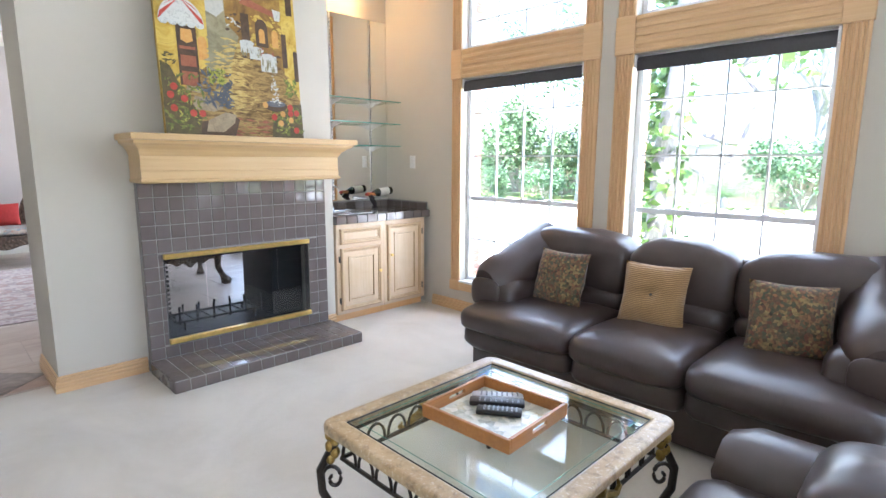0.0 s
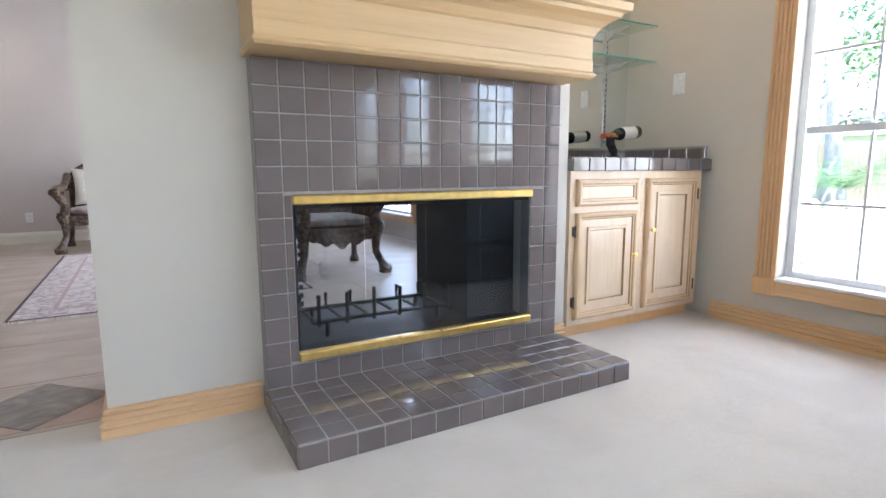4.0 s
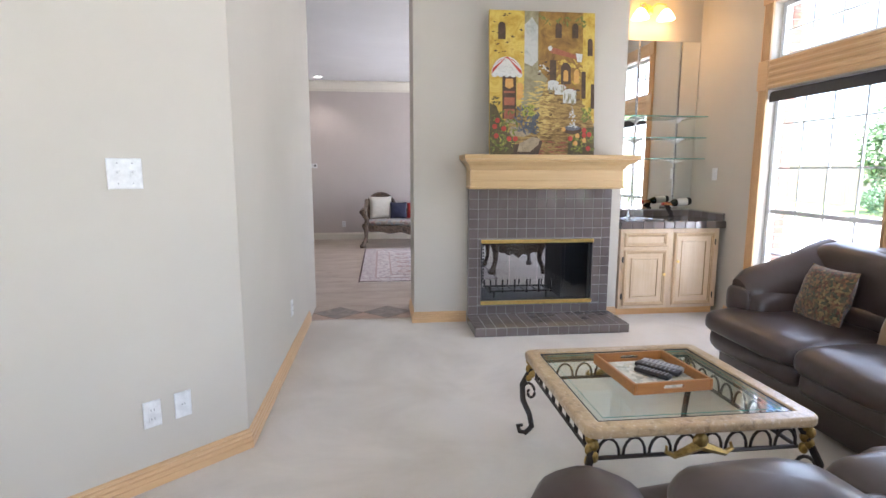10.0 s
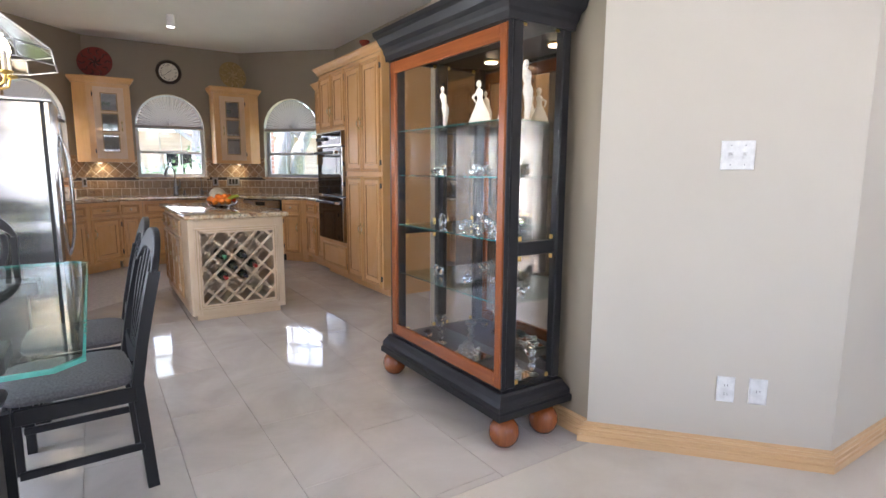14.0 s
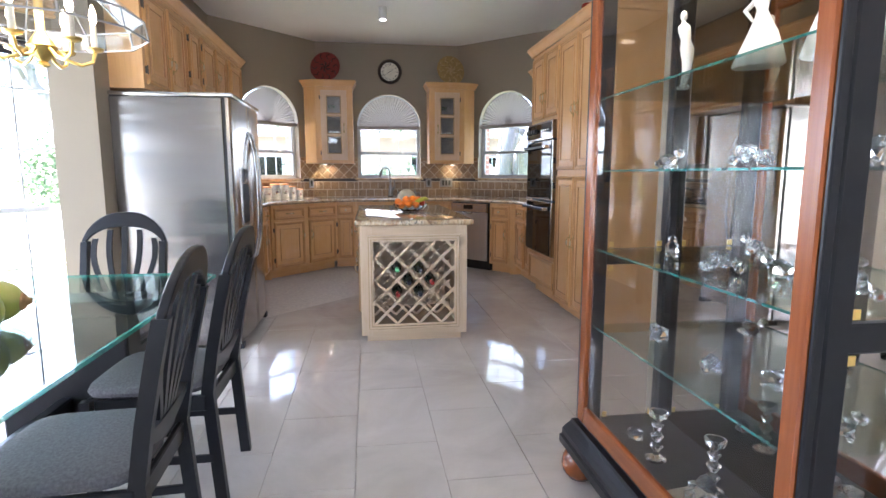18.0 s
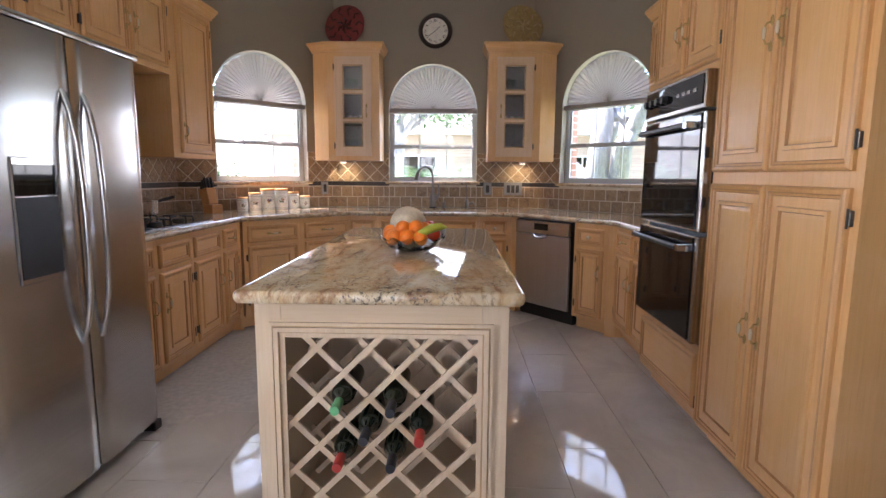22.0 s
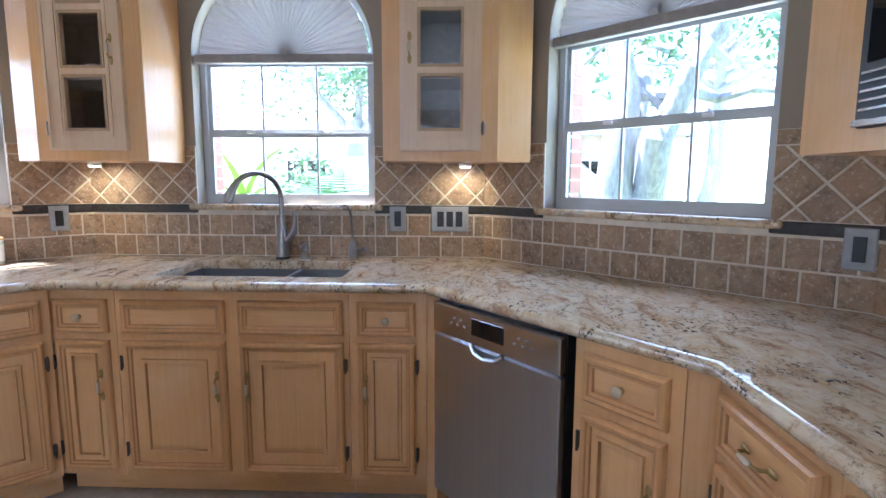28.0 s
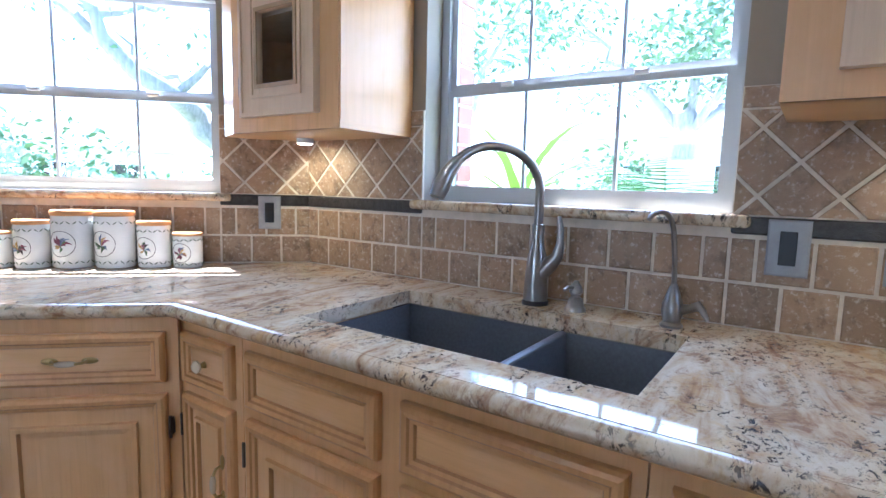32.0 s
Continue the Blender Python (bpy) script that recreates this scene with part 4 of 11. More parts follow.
# wall cabinet with microwave beside the ovens
cab = thing("wall_cabinet", pose(-6.80, 2.10, 1.362), "pickled wood wall cabinet with a black microwave built in", "cabinet", "kitchen wall cabinets")
bm = bm_new(); box(bm, 0, 0, 0, 0.935, 0.39, 0.045); box(bm, 0, 0, 0.53, 0.935, 0.39, 1.03); box(bm, 0, 0, 0.045, 0.185, 0.39, 0.53); box(bm, 0.905, 0, 0.045, 0.935, 0.39, 0.53)
part("body", bm, PINE, cab)
add_front(cab, "door", 0.25, 0.56, 0.42, 0.44, "pull", 1, 0.15)
add_front(cab, "door", 0.69, 0.56, 0.42, 0.44, "pull", -1, 0.15)
bm = moulding(bm_new(), [(0.93, 0, 1.031), (-0.001, 0, 1.031), (-0.001, 0.38, 1.031)], CROWN_OUT); part("crown", bm, PINE_H, cab)
mw = thing("microwave", pose(-6.612, 2.10, 1.4085), "black built-in microwave oven with a vent grille", "microwave")
bm = bm_new(); box(bm, 0, -0.012, 0, 0.715, 0.34, 0.478, 0.004); part("body", bm, BLACK, mw)
bm = bm_new(); box(bm, 0.03, -0.018, 0.125, 0.53, -0.0125, 0.455); part("door_glass", bm, BLACK_GLASS, mw)
bm = bm_new(); box(bm, 0.002, -0.02, 0.002, 0.713, -0.0125, 0.016, 0.002); part("trim_strip", bm, STEEL, mw, "bright steel strip along the foot")
for k in range(5):
    bm = bm_new(); box(bm, 0.02, -0.02, 0.032 + 0.018 * k, 0.70, -0.0125, 0.037 + 0.018 * k); part("grille_bar", bm, STEEL, mw)
bm = bm_new(); box(bm, 0.56, -0.018, 0.125, 0.69, -0.0125, 0.455); part("keypad", bm, DARK_METAL, mw)

# glazed corner cabinets either side of the sink window
CAB_IN = plain("cabinet_inside", (0.42, 0.40, 0.37), 0.6)
def corner_cabinet(side):
    """side: -1 south, 1 north of the sink window; one cheek is square to the wall, the other is chamfered back."""
    cy = -0.35 if side < 0 else 1.19
    cab = thing("glass_door_cabinet", pose(-8.13, cy, 1.38, 0, 0, 90), "pickled wood wall cabinet with three glass panes and cups inside", "cabinet", "glazed wall cabinets")
    s, fw, fd = side, 0.245, 0.33
    plan = [(-s * 0.25, -0.006), (-s * 0.25, -fd), (s * 0.24, -fd), (s * 0.395, -0.265), (s * 0.395, -0.165), (s * 0.25, -0.016)]
    inner = [(x * 0.93, y * 0.93 - 0.01) for x, y in plan]
    for z0, z1, nm in ((0, 0.02, "bottom"), (0.99, 1.01, "top"), (0.35, 0.362, "shelf"), (0.66, 0.672, "shelf")):
        part(nm, prism(bm_new(), plan if nm != "shelf" else inner, z0, z1), PINE_H if nm != "shelf" else CAB_IN, cab)
    part("side_panel", prism(bm_new(), [(-s * 0.25, -0.006), (-s * 0.25, -fd + 0.002), (-s * 0.232, -fd + 0.002), (-s * 0.232, -0.006)], 0.02, 0.99), PINE, cab)
    part("side_panel", prism(bm_new(), [(s * 0.24, -fd + 0.001), (s * 0.395, -0.265), (s * 0.385, -0.25), (s * 0.225, -fd + 0.018)], 0.02, 0.99), PINE, cab)
    part("side_panel", prism(bm_new(), [(s * 0.395, -0.265), (s * 0.395, -0.165), (s * 0.377, -0.165), (s * 0.377, -0.26)], 0.02, 0.99), PINE, cab)
    part("back_panel", prism(bm_new(), [(-s * 0.232, -0.007), (s * 0.245, -0.018), (s * 0.377, -0.165), (s * 0.372, -0.175), (s * 0.24, -0.03), (-s * 0.232, -0.019)], 0.02, 0.99), CAB_IN, cab)
    # face frame and door with three lights
    bm = bm_new()
    for x0, x1, z0, z1 in ((-fw, -0.165, 0, 1.01), (0.165, fw, 0, 1.01), (-0.165, 0.165, 0, 0.05), (-0.165, 0.165, 0.955, 1.01)):
        box(bm, x0, -fd - 0.001, z0, x1, -fd + 0.018, z1)
    part("face_frame", bm, PINE, cab)
    rects = [(x0, z0, x1, z1) for z0, z1 in ((0.14, 0.355), (0.405, 0.62), (0.67, 0.88)) for x0, x1 in ((-0.085, 0.085),)]
    bm = slab_with_holes([(-0.172, 0.045), (0.172, 0.045), (0.172, 0.965), (-0.172, 0.965)], [[(x0, z0), (x1, z0), (x1, z1), (x0, z1)] for x0, z0, x1, z1 in rects], 0.002, 0.022)
    bmesh.ops.transform(bm, matrix=Matrix(((1, 0, 0, 0), (0, 0, -1, -fd), (0, 1, 0, 0), (0, 0, 0, 1))), verts=bm.verts)
    d = part("door", bm, DOOR_PALE, cab)
    bm = bm_new()
    for a, b in ((0.0, 0.012), (0.055, 0.01)):
        w0, w1, h0, h1 = 0.172 - a, 0.172 - a - b, 0.045 + a, 0.965 - a
        box(bm, -w0, -fd - 0.028, h0, -w1, -fd - 0.0222, h1); box(bm, w1, -fd - 0.028, h0, w0, -fd - 0.0222, h1)
        box(bm, -w1, -fd - 0.028, h0, w1, -fd - 0.0222, h0 + b); box(bm, -w1, -fd - 0.028, h1 - b, w1, -fd - 0.0222, h1)
    part("beading", bm, DOOR_PALE, d)
    for z0, z1 in ((0.14, 0.355), (0.405, 0.62), (0.67, 0.88)):
        bm = bm_new()
        for x0, x1, za, zb in ((-0.097, -0.085, z0 - 0.012, z1 + 0.012), (0.085, 0.097, z0 - 0.012, z1 + 0.012), (-0.085, 0.085, z0 - 0.012, z0), (-0.085, 0.085, z1, z1 + 0.012)):
            box(bm, x0, -fd - 0.0265, za, x1, -fd - 0.0222, zb)
        part("pane_moulding", bm, PICKLED_LINE, d)
    for z0, z1 in ((0.14, 0.355), (0.405, 0.62), (0.67, 0.88)):
        bm = bm_new(); box(bm, -0.084, -fd - 0.012, z0 + 0.001, 0.084, -fd - 0.009, z1 - 0.001); part("pane", bm, GLASS, d, "clear glass pane")
    piece("handle", pull_mesh(), d, pose(-side * 0.13, -fd - 0.022, 0.47))
    for hz in (0.14, 0.87):
        piece("hinge", hinge_mesh(), d, pose(side * 0.182, -fd, hz))
    way = [(-s * 0.25, -0.02, 1.011), (-s * 0.25, -fd, 1.011), (s * 0.24, -fd, 1.011), (s * 0.395, -0.265, 1.011), (s * 0.395, -0.18, 1.011)]
    part("crown", moulding(bm_new(), way if s > 0 else way[::-1], CROWN), PINE_H, cab)
    part("crown_top", prism(bm_new(), plan, 1.075, 1.09), PINE_H, cab)
    # cups and glasses standing inside
    cm0 = cab.matrix_basis
    for zs, kinds in ((0.021, "ggg"), (0.363, "ccc"), (0.673, "gg")):
        for k, kind in enumerate(kinds):
            x = -0.06 + 0.055 * k
            prof = [(0.014, 0), (0.024, 0.002), (0.026, 0.05), (0.028, 0.075), (0.024, 0.075), (0.022, 0.006)] if kind == "c" else [(0.02, 0), (0.004, 0.004), (0.004, 0.05), (0.022, 0.075), (0.026, 0.12), (0.024, 0.12), (0.019, 0.078)]
            solid("cup" if kind == "c" else "wine_glass", lathe(bm_new(), prof, 14), PORCELAIN if kind == "c" else GLASS_GREEN, "white porcelain cup on a cabinet shelf" if kind == "c" else "clear stemmed glass on a cabinet shelf", "cup" if kind == "c" else "glass", "cups in the glazed cabinets", True, cm0 @ pose(x, -0.2 + 0.03 * (k % 2), zs))
    return cab
corner_cabinet(-1)
corner_cabinet(1)

# ---- island ----
isl = thing("kitchen_island", pose(-4.172, 0.408, 0), "pickled wood kitchen island with a diagonal wine rack end", "island")
IW, IL, IZ = 0.392, 1.62, 0.05
RZ0, RZ1, RH = 0.125, 0.762, 0.31
bm = bm_new(); box(bm, -IL, -IW, IZ, -0.60, IW, 0.872); part("body", bm, PICKLED, isl)
bm = bm_new(); box(bm, -IL + 0.07, -IW + 0.04, 0, -0.03, IW - 0.04, IZ - 0.001); part("plinth", bm, PICKLED_H, isl)
# rack end: frame and open box
for s in (-1, 1):
    bm = bm_new(); box(bm, -0.60, s * IW, IZ, 0, s * (RH + 0.001), 0.872); part("post", bm, PICKLED, isl)
bm = bm_new(); box(bm, -0.60, -RH, IZ, 0, RH, RZ0); part("bottom_rail", bm, PICKLED_H, isl)
bm = bm_new(); box(bm, -0.60, -RH, RZ1, 0, RH, 0.872); part("top_rail", bm, PICKLED_H, isl)
for a, rise, wd, mat in ((RH - 0.012, 0.006, 0.014, PICKLED), (RH + 0.002, 0.004, 0.005, PICKLED_LINE), (RH + 0.007, 0.016, 0.014, PICKLED), (RH + 0.021, 0.006, 0.005, PICKLED_LINE), (RH + 0.026, 0.012, 0.010, PICKLED)):
    z0, z1 = RZ0 - (a - RH), RZ1 + (a - RH)
    bm = bm_new()
    box(bm, 0.0005, -a - wd, z0 - wd, rise, -a, z1 + wd); box(bm, 0.0005, a, z0 - wd, rise, a + wd, z1 + wd)
    box(bm, 0.0005, -a, z0 - wd, rise, a, z0); box(bm, 0.0005, -a, z1, rise, a, z1 + wd)
    part("frame_moulding", bm, mat, isl)
# crossed slats, front and back lattice, each slat a part
def lattice(x0, x1):
    pitch, half, zc0, zc1 = 0.165, RH, RZ0, RZ1
    for s in (-1, 1):
        for k in range(-8, 9):
            # the slat's middle line: z - zc = s * y + c
            c = k * pitch + (0.09 if s > 0 else 0.0)
            pts = []
            for y in (-half, half):
                pts.append((y, 0.495 + s * y + c))
            (ya, za), (yb, zb) = pts
            lo, hi = zc0 + 0.004, zc1 - 0.004
            seg = []
            for (y, z), (y2, z2) in ((pts[0], pts[1]), (pts[1], pts[0])):
                if z < lo:
                    y, z = y + (lo - z) / (z2 - z) * (y2 - y), lo
                elif z > hi:
                    y, z = y + (hi - z) / (z2 - z) * (y2 - y), hi
                seg.append((y, z))
            if max(za, zb) < lo + 0.02 or min(za, zb) > hi - 0.02:
                continue
            a, b = Vector((0, *seg[0])), Vector((0, *seg[1]))
            if (b - a).length < 0.05:
                continue
            n = (b - a).normalized()
            w = Vector((0, -n.z, n.y)) * 0.0095
            off = 0.006 if s > 0 else -0.006
            bm = bm_new()
            vs = [bm.verts.new((x, p.y, p.z)) for x in (x0 + off - 0.0055, x1 + off + 0.0055) for p in (a - w, b - w, b + w, a + w)]
            for f in ((0, 1, 2, 3), (7, 6, 5, 4), (0, 4, 5, 1), (1, 5, 6, 2), (2, 6, 7, 3), (3, 7, 4, 0)):
                bm.faces.new([vs[j] for j in f])
            part("slat", bm, PICKLED, isl)
lattice(-0.03, -0.03)
lattice(-0.30, -0.30)
# side doors and drawers
for s in (-1, 1):
    for k in range(3):
        m = pose(-0.37 - 0.41 * k if s > 0 else -0.37 - 0.41 * (k + 1), s * (IW + 0.0005), 0, 0, 0, 180 if s > 0 else 0)
        for kind, z, h in (("drawer", 0.70, 0.135), ("door", 0.13, 0.54)):
            ob = piece(kind, front_mesh(0.36, h, kind, (PICKLED, PICKLED_LINE, GLAZE_DARK)), isl, m @ pose(0.205, 0, z))
            piece("handle", pull_mesh(), ob, pose(0, -0.014, h / 2, 0, 90, 0) if kind == "drawer" else pose(0.14, -0.017, 0.36))
itop = thing("island_top", pose(-4.242, 0.41, 0), "polished granite island top with a rounded edge", "worktop")
bm = prism(bm_new(), [(0.16, -0.43), (0.16, 0.43), (-1.735, 0.43), (-1.735, -0.43)], 0.873, 0.912)
bmesh.ops.bevel(bm, geom=[e for e in bm.edges if abs(e.verts[0].co.z - e.verts[1].co.z) > 0.01], offset=0.03, segments=3, affect="EDGES", profile=0.5)
bmesh.ops.bevel(bm, geom=[e for e in bm.edges if abs(e.verts[0].co.z - e.verts[1].co.z) < 0.001], offset=0.014, segments=3, affect="EDGES", profile=0.5)
part("slab", bm, GRANITE, itop, "", True)
# wine bottles lying in the rack
BOTTLE = plain("dark_green_bottle_glass", (0.012, 0.018, 0.012), 0.06, bump=0.0)
FOILS = [plain("green_foil", (0.10, 0.32, 0.14), 0.35), plain("black_foil", (0.02, 0.02, 0.025), 0.35), plain("red_foil", (0.38, 0.03, 0.02), 0.3)]
def bottle(y, z, foil, word):
    b = thing("wine_bottle", pose(-4.172 - 0.225, 0.408 + y, z, 0, 90, 0), f"dark glass wine bottle with {word} foil lying in the rack", "bottle", "bottles in the wine rack")
    part("body", lathe(bm_new(), [(0.02, 0), (0.037, 0.003), (0.0375, 0.19), (0.03, 0.215), (0.0155, 0.235), (0.0145, 0.25)], 18), BOTTLE, b, "", True)
    part("foil", lathe(bm_new(), [(0.0146, 0.251), (0.0155, 0.252), (0.0155, 0.315), (0.0145, 0.32), (0.002, 0.321)], 14), FOILS[foil], b, word + " foil cap", True)
for y, z, f, w in ((-0.129, 0.558, 0, "green"), (0.036, 0.552, 1, "black"), (-0.045, 0.462, 1, "black"), (0.122, 0.460, 2, "red"), (-0.126, 0.376, 2, "red"), (0.036, 0.376, 1, "black")):
    bottle(y, z - 0.005, f, w)

# ---- arched windows ----
def shade_cloth():
    mat = bpy.data.materials.new("pleated_fabric_shade")
    mat.use_nodes = True
    nt = mat.node_tree
    nt.nodes.clear()
    out, mixer = nt.nodes.new("ShaderNodeOutputMaterial"), nt.nodes.new("ShaderNodeMixShader")
    front, back = nt.nodes.new("ShaderNodeBsdfDiffuse"), nt.nodes.new("ShaderNodeBsdfTranslucent")
    front.inputs["Color"].default_value, back.inputs["Color"].default_value = (0.52, 0.49, 0.46, 1), (0.50, 0.46, 0.42, 1)
    mixer.inputs[0].default_value = 0.14
    nt.links.new(front.outputs[0], mixer.inputs[1])
    nt.links.new(back.outputs[0], mixer.inputs[2])
    nt.links.new(mixer.outputs[0], out.inputs[0])
    return mat
FAN = shade_cloth()
# white frames painted greyer, the look against daylight held in their colour
SASH = paint("grey_white_sash", (0.50, 0.51, 0.52), 0.4, 0.04)
RAIL = plain("taupe_shade_rail", (0.30, 0.27, 0.25), 0.5)

def arch_window(name, a, b, cols=3, off=0.0):
    """Frame, sashes, pleated arch shade and granite sill in the opening in the middle of the wall from a to b."""
    d = (Vector(b) - Vector(a)).length
    m = on_line(a, b) @ pose(d / 2 + off, 0, 0)
    win = tagged(new(name), "white double hung window with an arched pleated shade above", "window", kind="structure")
    win.matrix_basis = m
    R, z0, zs, y0, y1 = 0.45, 1.175, 1.90, 0.085, 0.125
    bm = bm_new()
    for x0, x1, za, zb in ((-R, -R + 0.028, z0, zs), (R - 0.028, R, z0, zs), (-R + 0.028, R - 0.028, z0, z0 + 0.03), (-R + 0.028, R - 0.028, zs - 0.012, zs + 0.012)):
        box(bm, x0, y0, za, x1, y1, zb)
    n = 24
    arc = [(math.cos(math.pi * k / n), math.sin(math.pi * k / n)) for k in range(n + 1)]
    for (c0, s0), (c1, s1) in zip(arc, arc[1:]):
        vs = [bm.verts.new((r * c, y, zs + r * s)) for y in (y0, y1) for r, c, s in ((R, c0, s0), (R, c1, s1), (R - 0.028, c1, s1), (R - 0.028, c0, s0))]
        for f in ((0, 1, 2, 3), (7, 6, 5, 4), (0, 4, 5, 1), (2, 6, 7, 3)):
            bm.faces.new([vs[j] for j in f])
    part("window_frame", bm, SASH, win)
    mid = 1.535
    for nm, za, zb, yy in (("sash", z0 + 0.03, mid, y0 + 0.004), ("sash", mid, zs - 0.012, y0 + 0.018)):
        bm = bm_new()
        x0, x1, t = -R + 0.028, R - 0.028, 0.02
        box(bm, x0, yy, za, x0 + t, yy + 0.018, zb); box(bm, x1 - t, yy, za, x1, yy + 0.018, zb)
        box(bm, x0 + t, yy, za, x1 - t, yy + 0.018, za + t); box(bm, x0 + t, yy, zb - t, x1 - t, yy + 0.018, zb)
        for k in range(1, cols):
            x = x0 + (x1 - x0) * k / cols
            box(bm, x - 0.005, yy + 0.003, za + t, x + 0.005, yy + 0.015, zb - t)
        s = part(nm, bm, SASH, win)
        for k in range(cols):
            xa, xb = x0 + t + (x1 - x0 - 2 * t) * k / cols, x0 + t + (x1 - x0 - 2 * t) * (k + 1) / cols
            bm = bm_new(); box(bm, xa + 0.003, yy + 0.008, za + t, xb - 0.003, yy + 0.010, zb - t)
            g = part("pane", bm, GLASS, s)
            g.visible_shadow = False
    bm = bm_new()
    for x in (-0.2, 0.2):
        box(bm, x - 0.02, y0 - 0.012, mid - 0.004, x + 0.02, y0 + 0.004, mid + 0.012, 0.003)
    part("sash_lock", bm, WHITE, win)
    # granite sill that stands proud of the wall
    bm = bm_new(); box(bm, -R - 0.04, -0.035, 1.147, R + 0.04, y0 - 0.002, 1.178, 0.012, 3); part("window_sill", bm, GRANITE, win, "polished granite sill", True)
    # pleated half round shade, a thing that hangs in the arch
    sh = thing("arched_shade", m @ pose(0, 0.035, zs), "pleated fabric sunburst shade in the arch of the window", "blind", "arched window shades")
    bm = bm_new()
    n = 64
    hub, rim = [], []
    for k in range(n + 1):
        a = math.pi * k / n
        z = 0.011 if k % 2 else -0.011
        hub.append(bm.verts.new((0.015 * math.cos(a), z * 0.4, 0.015 * math.sin(a) + 0.01)))
        rim.append(bm.verts.new(((R - 0.03) * math.cos(a), z, max(0.01, (R - 0.03) * math.sin(a)))))
    for k in range(n):
        bm.faces.new((hub[k], rim[k], rim[k + 1], hub[k + 1]))
    part("pleats", bm, FAN, sh)
    bm = bm_new(); box(bm, -R + 0.004, -0.02, -0.03, R - 0.004, 0.02, 0.012, 0.004); part("bottom_rail", bm, RAIL, sh)
    bm = bm_new(); ball(bm, (0, -0.008, 0.02), 0.02, 12, (1, 0.5, 1)); part("hub", bm, FAN, sh)
    # brick reveal outside
    br = tagged(new(name + "_reveal"), "red brick reveal outside the window", "brick reveal", kind="structure")
    br.matrix_basis = m
    mb = cached("reveal_brick", lambda: mesh_of("brick", box(bm_new(), -0.045, 0, 0, 0.045, 0.085, 0.056), BRICK))
    for sgn in (-1, 1):
        bm = bm_new(); box(bm, sgn * (R - 0.022), THICK + 0.002, 1.10, sgn * (R + 0.09), THICK + 0.083, 2.30); part("mortar", bm, MORTAR, br)
        for k in range(18):
            piece("brick", mb, br, pose(sgn * (R + 0.018), THICK + 0.006, 1.11 + 0.066 * k))

arch_window("window_1", K2, K3)
arch_window("window_2", K1, K2)
arch_window("window_3", K3, K4, off=OFF_NW)

# ---- backsplash ----
def clip(poly, x0, x1, z0, z1):
    for axis, lim, keep in ((0, x0, 1), (0, x1, -1), (1, z0, 1), (1, z1, -1)):
        out = []
        for p, q in zip(poly, poly[1:] + poly[:1]):
            pin, qin = keep * (p[axis] - lim) >= 0, keep * (q[axis] - lim) >= 0
            if pin:
                out.append(p)
            if pin != qin:
                f = (lim - p[axis]) / (q[axis] - p[axis])
                out.append((p[0] + f * (q[0] - p[0]), p[1] + f * (q[1] - p[1])))
        poly = out
        if len(poly) < 3:
            return []
    return poly

def plate_piece(poly, depth, mat, inset=0.003):
    """A tile with a small chamfer that faces -y."""
    bm = bm_new()
    cx, cz = sum(p[0] for p in poly) / len(poly), sum(p[1] for p in poly) / len(poly)
    r0 = [bm.verts.new((x, 0, z)) for x, z in poly]
    r1 = [bm.verts.new((x, -depth + 0.002, z)) for x, z in poly]
    r2 = [bm.verts.new((x + (cx - x) * 0.045, -depth, z + (cz - z) * 0.045)) for x, z in poly]
    n = len(poly)
    for a, b in ((r0, r1), (r1, r2)):
        for k in range(n):
            bm.faces.new((a[k], a[(k + 1) % n], b[(k + 1) % n], b[k]))
    bm.faces.new(r2)
    return bm

